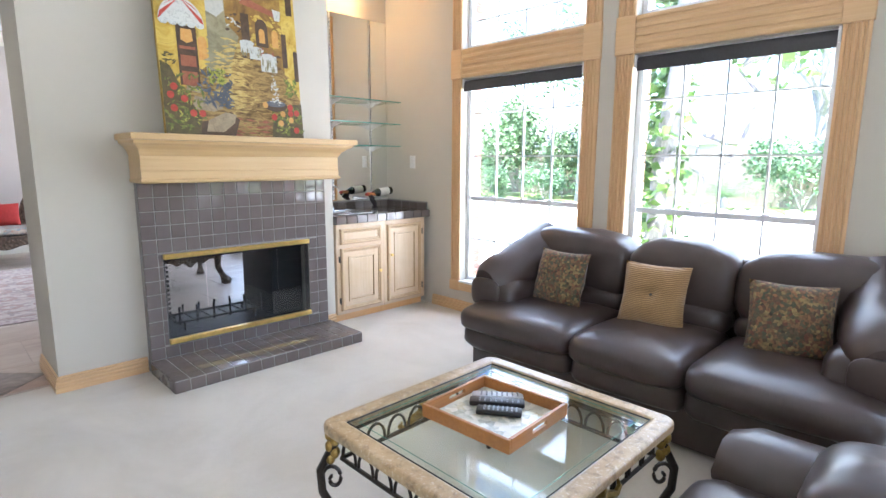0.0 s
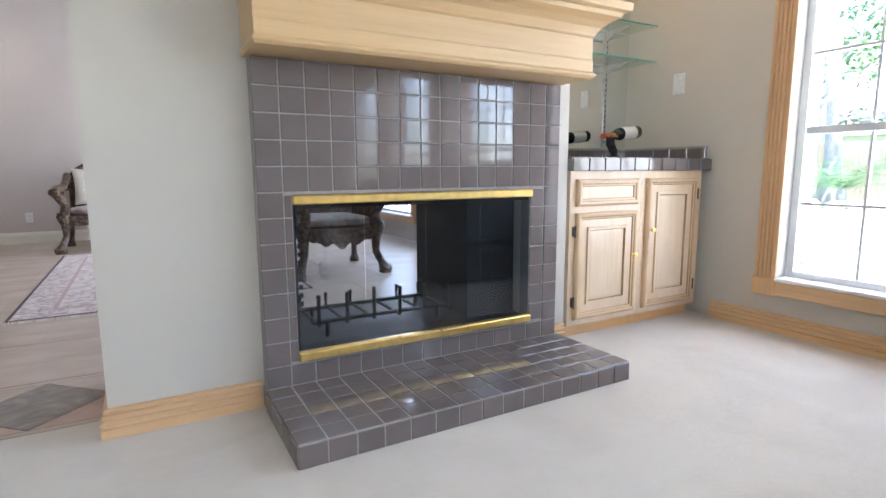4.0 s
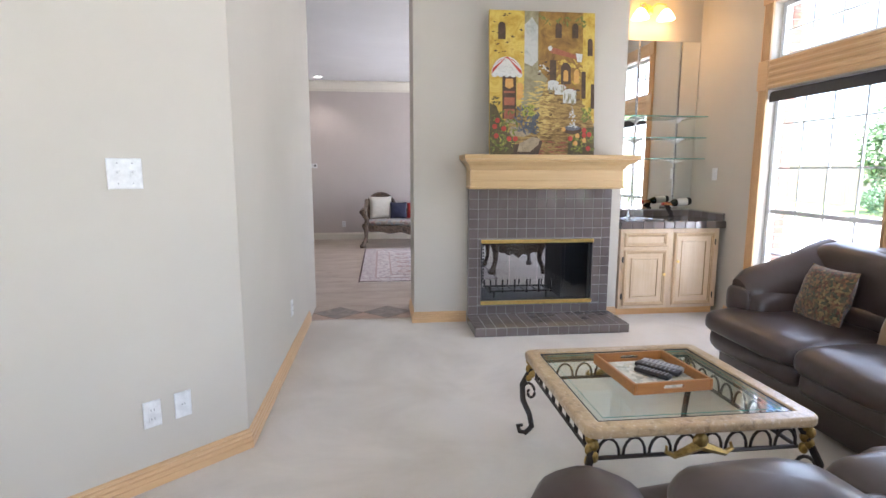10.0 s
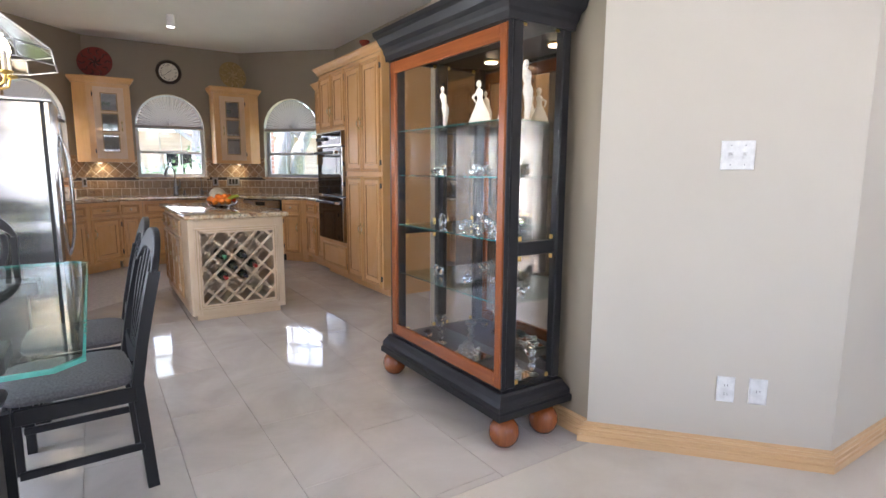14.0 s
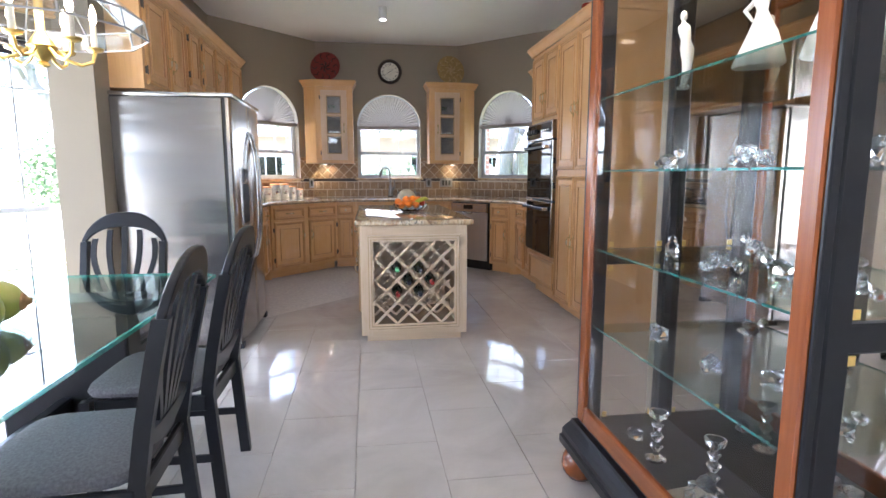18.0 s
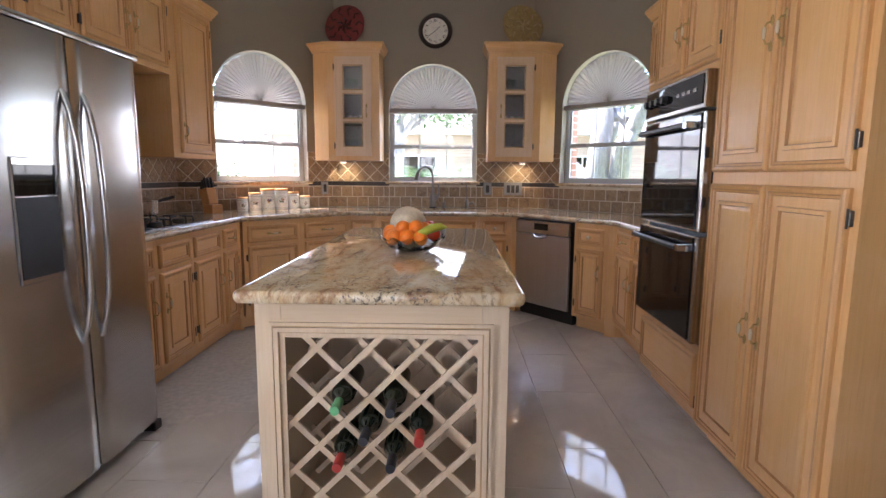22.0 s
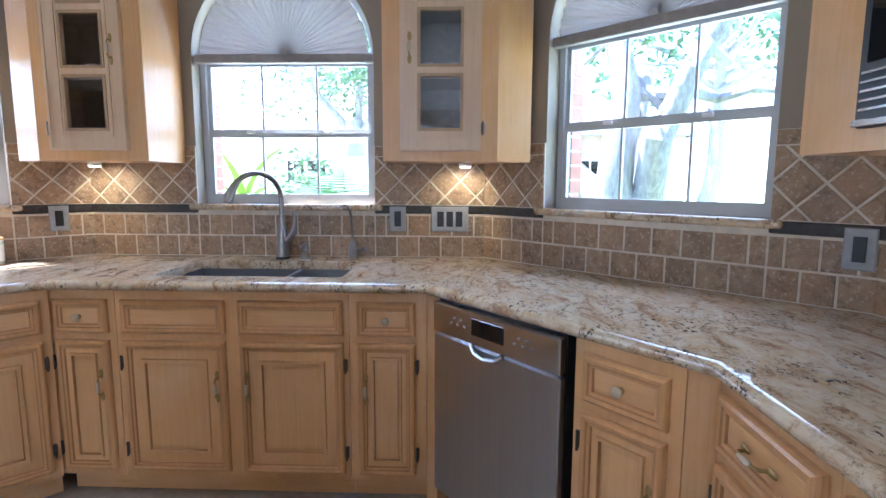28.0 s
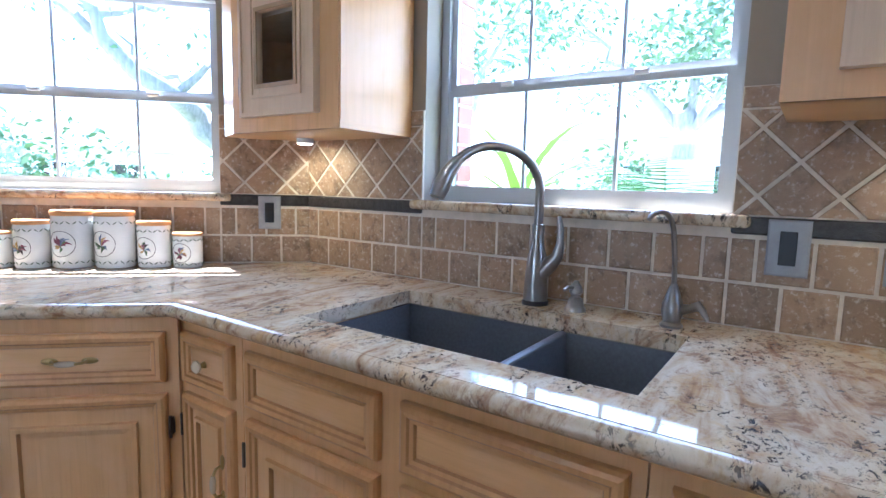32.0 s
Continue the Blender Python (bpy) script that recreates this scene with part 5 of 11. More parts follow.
def backsplash(name, m, spans, shared_square):
    """spans: (x0, x1, window?) along the wall, x to the viewer's right."""
    bs = tagged(new(name), "tumbled travertine backsplash with a diamond band and black listello", "backsplash", kind="structure")
    bs.matrix_basis = m
    rng = random.Random(7)
    for x0, x1, kind in spans:
        zt = 1.148 if kind == "under" else 1.465
        bm = bm_new(); box(bm, x0, -0.0085, 0.9145, x1, -0.001, zt); part("grout", bm, TRAV_BASE, bs)
        n = max(1, round((x1 - x0) / 0.107))
        w = (x1 - x0) / n
        for row in (0, 1):
            z = 0.918 + 0.106 * row
            sh = 0.5 * w if row else 0.0
            edges = [x0] + [x0 + sh + w * k for k in range(0 if sh else 1, n)] + [x1]
            for a, b in zip(edges, edges[1:]):
                if b - a > 0.012:
                    bm = plate_piece([(a + 0.004, z), (b - 0.004, z), (b - 0.004, z + 0.098), (a + 0.004, z + 0.098)], 0.012 + rng.uniform(-0.001, 0.001), TRAV)
                    part("tile", bm, TRAV, bs)
        if kind == "under":
            continue
        bm = bm_new(); box(bm, x0, -0.016, 1.133, x1, -0.002, 1.174, 0.004); part("listello", bm, BAND, bs, "black rope moulded listello")
        half = 0.076
        c0 = (x0 + x1) / 2
        k0 = int((x1 - x0) / (2 * half)) + 2
        for i in range(-2 * k0, 2 * k0 + 1):
            for j in range(-1, 4):
                if (i + j) % 2:
                    continue
                cx, cz, r = c0 + i * half, 1.22 + j * half, half - 0.006
                poly = clip([(cx - r, cz), (cx, cz - r), (cx + r, cz), (cx, cz + r)], x0 + 0.002, x1 - 0.002, 1.178, 1.412)
                if poly and abs(sum(p[0] * q[1] - q[0] * p[1] for p, q in zip(poly, poly[1:] + poly[:1]))) > 0.0006:
                    part("tile", plate_piece(poly, 0.012 + rng.uniform(-0.001, 0.001), TRAV), TRAV, bs)
        for k in range(n):
            part("tile", plate_piece([(x0 + w * k + 0.003, 1.417), (x0 + w * (k + 1) - 0.003, 1.417), (x0 + w * (k + 1) - 0.003, 1.463), (x0 + w * k + 0.003, 1.463)], 0.012, TRAV), TRAV, bs)
    return bs

def spans_round(length, off=0.0):
    c = length / 2 + off
    return [(0.0, c - 0.45, "full"), (c - 0.45, c + 0.45, "under"), (c + 0.45, length, "full")]
L45 = (Vector(K1) - Vector(K2)).length
backsplash("backsplash_west", pose(K2[0], K2[1], 0, 0, 0, 90), spans_round(2.0), None)
backsplash("backsplash_southwest", pose(K1[0], K1[1], 0, 0, 0, 135), spans_round(L45), None)
backsplash("backsplash_northwest", pose(K3[0], K3[1], 0, 0, 0, 45), spans_round(L45, OFF_NW), None)
backsplash("backsplash_south", pose(-5.11, -1.70, 0, 0, 0, 180), [(0, 1.92, "full")], None)
backsplash("backsplash_north", pose(K4[0], K4[1], 0), [(0, 1.168, "full")], None)

# ---- switch plates and outlets ----
def switch_plate(m, gangs, w, h, mat, label, dark=True, name="outlet_plate"):
    t = thing(name, m, label, "outlet" if name == "outlet_plate" else "light switch", "wall plates")
    bm = terraced(bm_new(), w, h, [(0, 0.004), (0.004, 0.007)]); part("plate", bm, mat, t)
    for k in range(gangs):
        x = (k - (gangs - 1) / 2) * 0.046
        bm = bm_new(); box(bm, x - 0.0165, -0.011, h * 0.2, x + 0.0165, -0.0072, h * 0.8, 0.001); part("insert", bm, BLACK if dark else mat, t)
    return t
mw_, msw, mnw = pose(K2[0], K2[1], 0, 0, 0, 90), pose(K1[0], K1[1], 0, 0, 0, 135), pose(K3[0], K3[1], 0, 0, 0, 45)
GREY_L = "grey metal outlet plate with a dark insert on the tiles"
switch_plate(mw_ @ pose(1.565, -0.013, 1.045), 1, 0.082, 0.125, PLATE_GREY, GREY_L)
switch_plate(mw_ @ pose(1.825, -0.013, 1.045), 3, 0.185, 0.125, PLATE_GREY, "grey metal triple switch plate with dark rockers", True, "switch_plate")
switch_plate(msw @ pose(L45 - 0.15, -0.013, 1.045), 1, 0.082, 0.125, PLATE_GREY, GREY_L)
switch_plate(mnw @ pose(1.505, -0.013, 1.04), 1, 0.082, 0.125, PLATE_GREY, GREY_L)
switch_plate(pose(-6.75, -1.713, 1.045, 0, 0, 180), 1, 0.082, 0.125, PLATE_GREY, GREY_L)

# ---- things on and above the counters ----
RIM_DARK = plain("dark_clock_wood", (0.035, 0.022, 0.016), 0.3)
CLOCK_FACE = plain("ivory_clock_face", (0.72, 0.69, 0.60), 0.6)
clk = thing("wall_clock", pose(-8.127, 0.42, 2.66, 0, 0, 90), "round wall clock with a dark rim and ivory dial", "clock")
turn = pose(0, 0, 0, 90)
part("rim", lathe(bm_new(), [(0.165, 0), (0.168, 0.02), (0.155, 0.035), (0.135, 0.03), (0.125, 0.018), (0.125, 0.0)], 40, turn), RIM_DARK, clk, "", True)
part("dial", lathe(bm_new(), [(0.126, 0.004), (0.126, 0.012), (0.001, 0.0125)], 40, turn), CLOCK_FACE, clk)
def text_part(parent, s, size, m, mat, name="numeral"):
    cu = bpy.data.curves.new("letters", "FONT")
    cu.body, cu.size, cu.align_x, cu.align_y, cu.extrude, cu.resolution_u = s, size, "CENTER", "CENTER", 0.0006, 2
    tmp = bpy.data.objects.new("letters", cu)
    scene.collection.objects.link(tmp)
    me = bpy.data.meshes.new_from_object(tmp.evaluated_get(bpy.context.evaluated_depsgraph_get()))
    bpy.data.objects.remove(tmp)
    me.materials.clear()
    me.materials.append(mat)
    ob = new(name, me)
    ob.parent = parent
    ob.matrix_basis = m
    return ob
for k, s in enumerate(("XII", "I", "II", "III", "IIII", "V", "VI", "VII", "VIII", "IX", "X", "XI")):
    a = radians(30 * k)
    text_part(clk, s, 0.034, pose(0.098 * math.sin(a), -0.0135, 0.098 * math.cos(a), 90, 0, 0) @ pose(0, 0, 0, 0, 0, -30 * k), BLACK)
for a, l, w in ((48, 0.06, 0.006), (235, 0.085, 0.004)):
    bm = bm_new(); box(bm, -w / 2, -0.0165, -0.012, w / 2, -0.0145, l); part("hand_pointer", bm, BLACK, clk, "", m=pose(0, 0, 0, 0, a, 0))

def decor_plate(y, main, ring, label, rot):
    p = thing("decorative_plate", pose(-7.985, y, 2.483, 0, 0, rot) @ pose(0, 0, 0, -12, 0, 0), label, "plate", "plates on the corner cabinets")
    part("plate", lathe(bm_new(), [(0.2, 0.0), (0.205, 0.012), (0.19, 0.016), (0.15, 0.006), (0.10, 0.008), (0.002, 0.008)], 48, pose(0, 0, 0.205, 90)), main, p, "", True)
    bm = bm_new()
    rng = random.Random(3)
    for k in range(10):
        a = 2 * math.pi * k / 10
        tube(bm, [(0.11 * math.cos(a), -0.012, 0.205 + 0.11 * math.sin(a)), (0.15 * math.cos(a + 0.2), -0.013, 0.205 + 0.15 * math.sin(a + 0.2)), (0.185 * math.cos(a), -0.018, 0.205 + 0.185 * math.sin(a))], 0.008, 6)
    for k in range(6):
        a = 2 * math.pi * k / 6 + 0.3
        tube(bm, [(0, -0.01, 0.205), (0.05 * math.cos(a), -0.013, 0.205 + 0.05 * math.sin(a)), (0.085 * math.cos(a + 0.4), -0.012, 0.205 + 0.085 * math.sin(a + 0.4))], [0.008, 0.014, 0.004], 6)
    part("relief", bm, ring, p, "carved scrolls and leaves", True)
decor_plate(-0.47, plain("red_lacquer", (0.20, 0.03, 0.025), 0.35), plain("black_lacquer", (0.05, 0.012, 0.012), 0.4), "large red and black carved plate standing on the cabinet", 78)
decor_plate(1.28, plain("old_gold_lacquer", (0.30, 0.20, 0.07), 0.4), plain("tan_relief", (0.38, 0.26, 0.12), 0.45), "large gold and tan carved plate standing on the cabinet", 102)

CAN_WHITE = glazed("white_canister_glaze", (0.70, 0.69, 0.66), 0.12)
CAN_INK = [plain("botanical_green", (0.05, 0.09, 0.04), 0.3), plain("botanical_ink", (0.07, 0.06, 0.06), 0.3), plain("botanical_plum", (0.16, 0.05, 0.08), 0.3)]
LID_WOOD = wood("canister_lid_wood", (0.64, 0.32, 0.11), (0.50, 0.22, 0.06), 0.45, (40, 6, 40))
CAN_TINTS = [plain("painted_leaf_green", (0.10, 0.17, 0.07), 0.3), plain("painted_plum", (0.22, 0.06, 0.10), 0.3), plain("painted_ochre", (0.42, 0.26, 0.07), 0.3), plain("painted_slate_blue", (0.12, 0.16, 0.26), 0.3)]
def canister(x, y, r, h, seed):
    rng = random.Random(seed)
    c = thing("canister", pose(x, y, 0.9145, 0, 0, 118 + rng.uniform(-6, 6)), "white canister painted with botanical sprigs, wooden lid, on the counter", "canister", "kitchen canisters")
    part("jar", lathe(bm_new(), [(r * 0.93, 0), (r, 0.008), (r, h * 0.84), (r * 0.97, h * 0.87), (r * 0.97, h * 0.89)], 28), CAN_WHITE, c, "", True)
    part("lid", lathe(bm_new(), [(r * 1.0, h * 0.895), (r * 1.02, h * 0.9), (r * 1.02, h * 0.96), (r * 0.96, h * 0.985), (0.002, h * 0.99)], 28), LID_WOOD, c, "turned wooden lid", True)
    # painted ring and sprig on the side that faces the room, and a leaf border
    bm = bm_new()
    q = lambda u, z: (r * 1.004 * math.sin(u / r), -r * 1.004 * math.cos(u / r), z)
    R0 = min(0.62 * r, h * 0.26)
    cz = h * 0.42
    tube(bm, [q(R0 * 1.15 * math.cos(a), cz + R0 * 1.1 * math.sin(a)) for a in np.linspace(0, 2 * math.pi, 25)[:-1]], 0.0011, 5, True)
    part("ring", bm, CAN_INK[1], c)
    for k in range(11):
        bm = bm_new()
        a, l = rng.uniform(0, 6.28), R0 * rng.uniform(0.45, 0.9)
        p0, p1 = q(0, cz - 0.2 * R0), q(l * math.cos(a), cz + l * math.sin(a))
        pm = q(l * 0.6 * math.cos(a + 0.3), cz + l * 0.6 * math.sin(a + 0.3))
        tube(bm, [p0, pm, p1], [0.0009, 0.0046, 0.0008], 5)
        part("sprig", bm, CAN_TINTS[(seed + k) % 4] if k % 3 else CAN_INK[seed % 3], c)
    bm = bm_new()
    for zz in (h * 0.78, h * 0.1):
        for k in range(22):
            a = 2 * math.pi * k / 22
            p = Vector((r * 1.003 * math.cos(a), r * 1.003 * math.sin(a), zz))
            t = Vector((-math.sin(a), math.cos(a), 0.8 if k % 2 else -0.8)) * 0.006
            tube(bm, [p - t, p, p + t], [0.0006, 0.0022, 0.0006], 4)
    part("leaf_border", bm, CAN_INK[0], c)
for k, (x, y, r, h) in enumerate(((-7.335, -1.275, 0.050, 0.125), (-7.415, -1.19, 0.056, 0.165), (-7.505, -1.105, 0.064, 0.20), (-7.60, -1.01, 0.064, 0.20), (-7.69, -0.92, 0.055, 0.165), (-7.765, -0.835, 0.050, 0.125))):
    canister(x, y, r, h, k)

kb = thing("knife_block", pose(-7.03, -1.40, 0.9145, 0, 0, 150), "wooden knife block with black handled knives by the window", "knife block")
bm = bm_new(); box(bm, -0.05, -0.055, 0, 0.05, 0.075, 0.075, 0.004); part("foot", bm, LID_WOOD, kb)
bm = bm_new(); box(bm, -0.045, -0.05, 0.07, 0.045, 0.05, 0.21, 0.004); part("block", bm, LID_WOOD, kb, "", m=pose(0, 0.02, 0.0, -14, 0, 0))
for k in range(9):
    bm = bm_new()
    x, y = -0.03 + 0.03 * (k % 3), -0.03 + 0.03 * (k // 3)
    box(bm, x - 0.008, y - 0.011, 0.211, x + 0.008, y + 0.011, 0.30 - 0.012 * (k // 3), 0.004)
    part("knife_handle", bm, BLACK, kb, "black riveted knife handle", m=pose(0, 0.02, 0, -14, 0, 0))

ck = thing("cooktop", pose(-5.88, -1.37, 0.9145), "black glass gas cooktop with a steel rim and iron grates", "cooktop")
bm = bm_new(); box(bm, -0.46, -0.26, 0, 0.46, 0.285, 0.006, 0.003); part("rim", bm, STEEL, ck)
bm = bm_new(); box(bm, -0.45, -0.25, 0.0065, 0.45, 0.262, 0.012); part("glass", bm, BLACK_GLASS, ck)
IRON = plain("cast_iron", (0.018, 0.018, 0.018), 0.55, 0.3)
for x in (-0.28, 0.0, 0.28):
    for y in (-0.13, 0.12):
        bm = cyl(bm_new(), (x, y, 0.0125), (x, y, 0.028), 0.04, 0.034, 16); part("burner", bm, IRON, ck, "", True)
        bm = bm_new()
        for a in range(4):
            c, s = math.cos(a * math.pi / 2), math.sin(a * math.pi / 2)
            tube(bm, [(x + 0.105 * c, y + 0.105 * s, 0.013), (x + 0.10 * c, y + 0.10 * s, 0.045), (x + 0.03 * c, y + 0.03 * s, 0.045)], 0.006, 6)
        part("grate", bm, IRON, ck, "", True)
pot = thing("saucepan", pose(-6.14, -1.49, 0.9595), "stainless steel saucepan with a black handle on the cooktop", "saucepan")
part("pan", lathe(bm_new(), [(0.09, 0), (0.105, 0.01), (0.108, 0.10), (0.112, 0.102), (0.112, 0.106), (0.09, 0.112), (0.03, 0.122), (0.002, 0.123)], 28), STEEL, pot, "", True)
part("handle", tube(bm_new(), [(-0.10, 0.03, 0.085), (-0.16, 0.06, 0.10), (-0.24, 0.10, 0.118)], [0.009, 0.011, 0.012], 8), BLACK, pot, "", True)
part("lid_knob", lathe(bm_new(), [(0.008, 0.123), (0.008, 0.14), (0.02, 0.145), (0.018, 0.158), (0.002, 0.16)], 16), BLACK, pot, "", True)

# fruit bowl
fb = thing("fruit_bowl", pose(-4.955, 0.443, 0.9125), "scalloped clear glass fruit bowl on the island", "bowl")
bm = bm_new()
rings = []
for r, z in ((0.05, 0.0), (0.07, 0.004), (0.108, 0.02), (0.133, 0.043), (0.146, 0.062), (0.140, 0.062), (0.124, 0.044), (0.099, 0.024), (0.055, 0.012)):
    rings.append([bm.verts.new((r * (1 + 0.035 * math.cos(12 * a)) * math.cos(a), r * (1 + 0.035 * math.cos(12 * a)) * math.sin(a), z + (0.008 * math.cos(12 * a) if r > 0.118 else 0))) for a in [2 * math.pi * k / 72 for k in range(72)]])
for a, b in zip(rings, rings[1:]):
    for k in range(72):
        bm.faces.new((a[k], a[(k + 1) % 72], b[(k + 1) % 72], b[k]))
bm.faces.new(rings[0][::-1]); bm.faces.new(rings[-1])
part("bowl", bm, CRYSTAL, fb, "", True)
def peel(name, col, rough=0.4, scale=140, vary=0.12, b=0.25):
    return plain(name, col, rough, vary=vary, scale=scale, bump=b)
ORANGE, TOMATO, MELON, BANANA = peel("orange_peel", (0.85, 0.205, 0.008)), peel("red_fruit_skin", (0.55, 0.05, 0.015), 0.2, 20, 0.2, 0.02), peel("melon_rind", (0.60, 0.50, 0.36), 0.7, 90, 0.15, 0.5), peel("banana_skin", (0.42, 0.45, 0.05), 0.45, 12, 0.25, 0.05)
base = Vector((-4.955, 0.435, 0.9125))
def fruit(name, x, y, z, r, mat, label, scale=(1, 1, 0.95)):
    ob = solid(name, ball(bm_new(), (0, 0, 0), r, 22, scale), mat, label, "fruit", "fruit in the bowl", True, pose(base.x + 0.88 * x, base.y + 0.008 + 0.88 * y, base.z + 0.93 * z, 20 * x * 50, 30, 77 * y * 10))
    return ob
fruit("melon", -0.075, -0.025, 0.108, 0.088, MELON, "pale netted melon in the fruit bowl", (1.0, 1.1, 0.95))
for x, y, z in ((0.085, -0.085, 0.072), (0.10, -0.02, 0.074), (0.03, -0.11, 0.075), (0.10, 0.045, 0.072), (0.05, -0.045, 0.112), (0.052, 0.02, 0.114), (-0.01, -0.115, 0.088), (0.015, 0.06, 0.105)):
    fruit("orange", x, y, z, 0.034, ORANGE, "ripe orange heaped in the glass bowl")
fruit("tomato", 0.035, 0.10, 0.088, 0.038, TOMATO, "glossy red tomato in the fruit bowl", (1, 1, 0.8))
fruit("tomato", -0.03, 0.085, 0.10, 0.04, TOMATO, "red apple among the oranges")
bm = tube(bm_new(), [(0.115, 0.02, 0.085), (0.11, 0.055, 0.10), (0.10, 0.095, 0.118), (0.085, 0.13, 0.123), (0.07, 0.155, 0.118)], [0.006, 0.017, 0.0195, 0.017, 0.005], 10)
solid("banana", bm, BANANA, "greenish yellow banana laid over the oranges", "fruit", "fruit in the bowl", True, pose(base.x - 0.012, base.y + 0.004, base.z - 0.008))

# ---- refrigerator ----
fr = thing("refrigerator", pose(-4.15, -0.865, 0), "side-by-side stainless steel refrigerator with an ice dispenser", "refrigerator")
FRIDGE_SIDE = steel("satin_steel_side", (1.2, 1.2, 90), 0.21, (0.37, 0.365, 0.365), 0.75)
bm = bm_new(); box(bm, -0.912, -0.715, 0.035, 0, -0.012, 1.745, 0.006); part("body", bm, FRIDGE_SIDE, fr)
bm = bm_new(); box(bm, -0.91, -0.011, 0.05, -0.002, 0.006, 1.735); part("gasket", bm, BLACK, fr)
def fridge_door(x0, x1):
    bm = bm_new()
    n = 14
    prof = []
    for k in range(n + 1):
        x = x0 + (x1 - x0) * k / n
        u = (x + 0.456) / 0.456
        prof.append((x, 0.062 - 0.02 * u * u - (0.012 if k in (0, n) else 0)))
    outline = [(x0, 0.008)] + prof + [(x1, 0.008)]
    prism(bm, outline, 0.055, 1.742)
    return part("door", bm, STEEL, fr, "brushed stainless steel door", True)
d1, d2 = fridge_door(-0.452, -0.001), fridge_door(-0.911, -0.458)
bm = bm_new(); box(bm, -0.915, -0.72, 1.746, 0.003, 0.055, 1.775, 0.008, 2); part("top_cover", bm, STEEL, fr, "", True)
for x, d in ((-0.40, d1), (-0.51, d2)):
    bm = tube(bm_new(), [(x, 0.052, 1.55), (x, 0.066, 1.535), (x, 0.086, 1.47), (x, 0.104, 1.36), (x, 0.112, 1.20), (x, 0.114, 1.06), (x, 0.112, 0.92), (x, 0.104, 0.77), (x, 0.086, 0.67), (x, 0.066, 0.605), (x, 0.052, 0.59)], [0.010, 0.011, 0.0115, 0.012, 0.012, 0.012, 0.012, 0.012, 0.0115, 0.011, 0.010], 10)
    part("handle", bm, STEEL, d, "long bowed steel bar handle", True)
bm = bm_new(); box(bm, -0.355, 0.045, 0.87, -0.145, 0.060, 1.30, 0.004); disp = part("dispenser", bm, STEEL, d1, "ice and water dispenser surround")
for nm, z0, z1, mat in (("control_panel", 1.17, 1.275, BLACK_GLASS), ("recess", 0.89, 1.165, BLACK)):
    bm = bm_new(); box(bm, -0.335, 0.0602, z0, -0.150, 0.0632, z1); part(nm, bm, mat, d1)
for x in (-0.88, -0.03):
    bm = bm_new(); box(bm, x - 0.03, -0.06, 0, x + 0.03, 0.05, 0.045, 0.004); part("foot", bm, BLACK, fr)
bm = bm_new(); box(bm, -0.85, -0.65, 0.0, -0.06, -0.55, 0.036); part("foot", bm, BLACK, fr)

# jars on the pantry, recessed and under-cabinet lights
JAR_GOLD, JAR_RED, JAR_DARK = plain("gilt_metal", (0.45, 0.28, 0.09), 0.3, 0.9), glazed("red_lacquer_vase", (0.22, 0.03, 0.02), 0.15), plain("bronze_dark", (0.06, 0.045, 0.03), 0.35, 0.7)
for x, y, mat, prof, lab in ((-4.95, 2.0, JAR_RED, [(0.05, 0), (0.03, 0.03), (0.065, 0.10), (0.03, 0.17), (0.03, 0.22), (0.06, 0.25), (0.055, 0.27), (0.002, 0.272)], "tall red and dark vase standing on the pantry"), (-5.42, 2.0, JAR_GOLD, [(0.045, 0), (0.02, 0.03), (0.06, 0.08), (0.035, 0.14), (0.045, 0.17), (0.02, 0.19), (0.002, 0.2)], "gilt lidded urn standing on the pantry"), (-5.2, 2.05, JAR_DARK, [(0.07, 0), (0.08, 0.05), (0.05, 0.09), (0.06, 0.11), (0.002, 0.112)], "low bronze bowl standing on the pantry")):
    solid("vase", lathe(bm_new(), prof, 24), mat, lab, "vase", "vases on the pantry", True, pose(x, y, 2.42))
BULB = glow("warm_lamp_glow", (1.0, 0.82, 0.58), 14.0)
BULB_SOFT = glow("white_lamp_glow", (1.0, 0.95, 0.86), 9.0)
spot = thing("ceiling_spot", pose(-6.48, 0.28, CEILING), "white cylinder spotlight on the kitchen ceiling", "ceiling light")
bm = cyl(bm_new(), (0, 0, 0), (0, 0, -0.13), 0.045, n=24); part("housing", bm, WHITE, spot, "", True)
bm = cyl(bm_new(), (0, 0, -0.131), (0, 0, -0.134), 0.036, n=24); part("lens", bm, BULB_SOFT, spot)
lamp("spot_light", "SPOT", look((-6.48, 0.28, CEILING - 0.14), (-6.48, 0.28, 0)), 40, (1, 0.93, 0.82), spot_size=radians(90), shadow_soft_size=0.05)
for y, rz in ((-0.50, 67.5), (1.30, 112.5)):
    puck = thing("under_cabinet_light", pose(-8.02, y, 1.379), "small round lamp under the corner cabinet", "lamp", "under cabinet lamps")
    bm = cyl(bm_new(), (0, 0, 0), (0, 0, -0.018), 0.03, n=18); part("housing", bm, WHITE, puck)
    bm = cyl(bm_new(), (0, 0, -0.0185), (0, 0, -0.021), 0.024, n=18); part("lens", bm, BULB, puck)
    lamp("under_cabinet_glow", "SPOT", look((-7.97, y, 1.35), (-8.13, y + (0.02 if y < 0 else -0.02), 1.15)), 3.0, (1, 0.80, 0.42), spot_size=radians(125), spot_blend=0.8, shadow_soft_size=0.02)

# ---- living room ----
def spow(c, e):
    return math.copysign(abs(c) ** e, c)

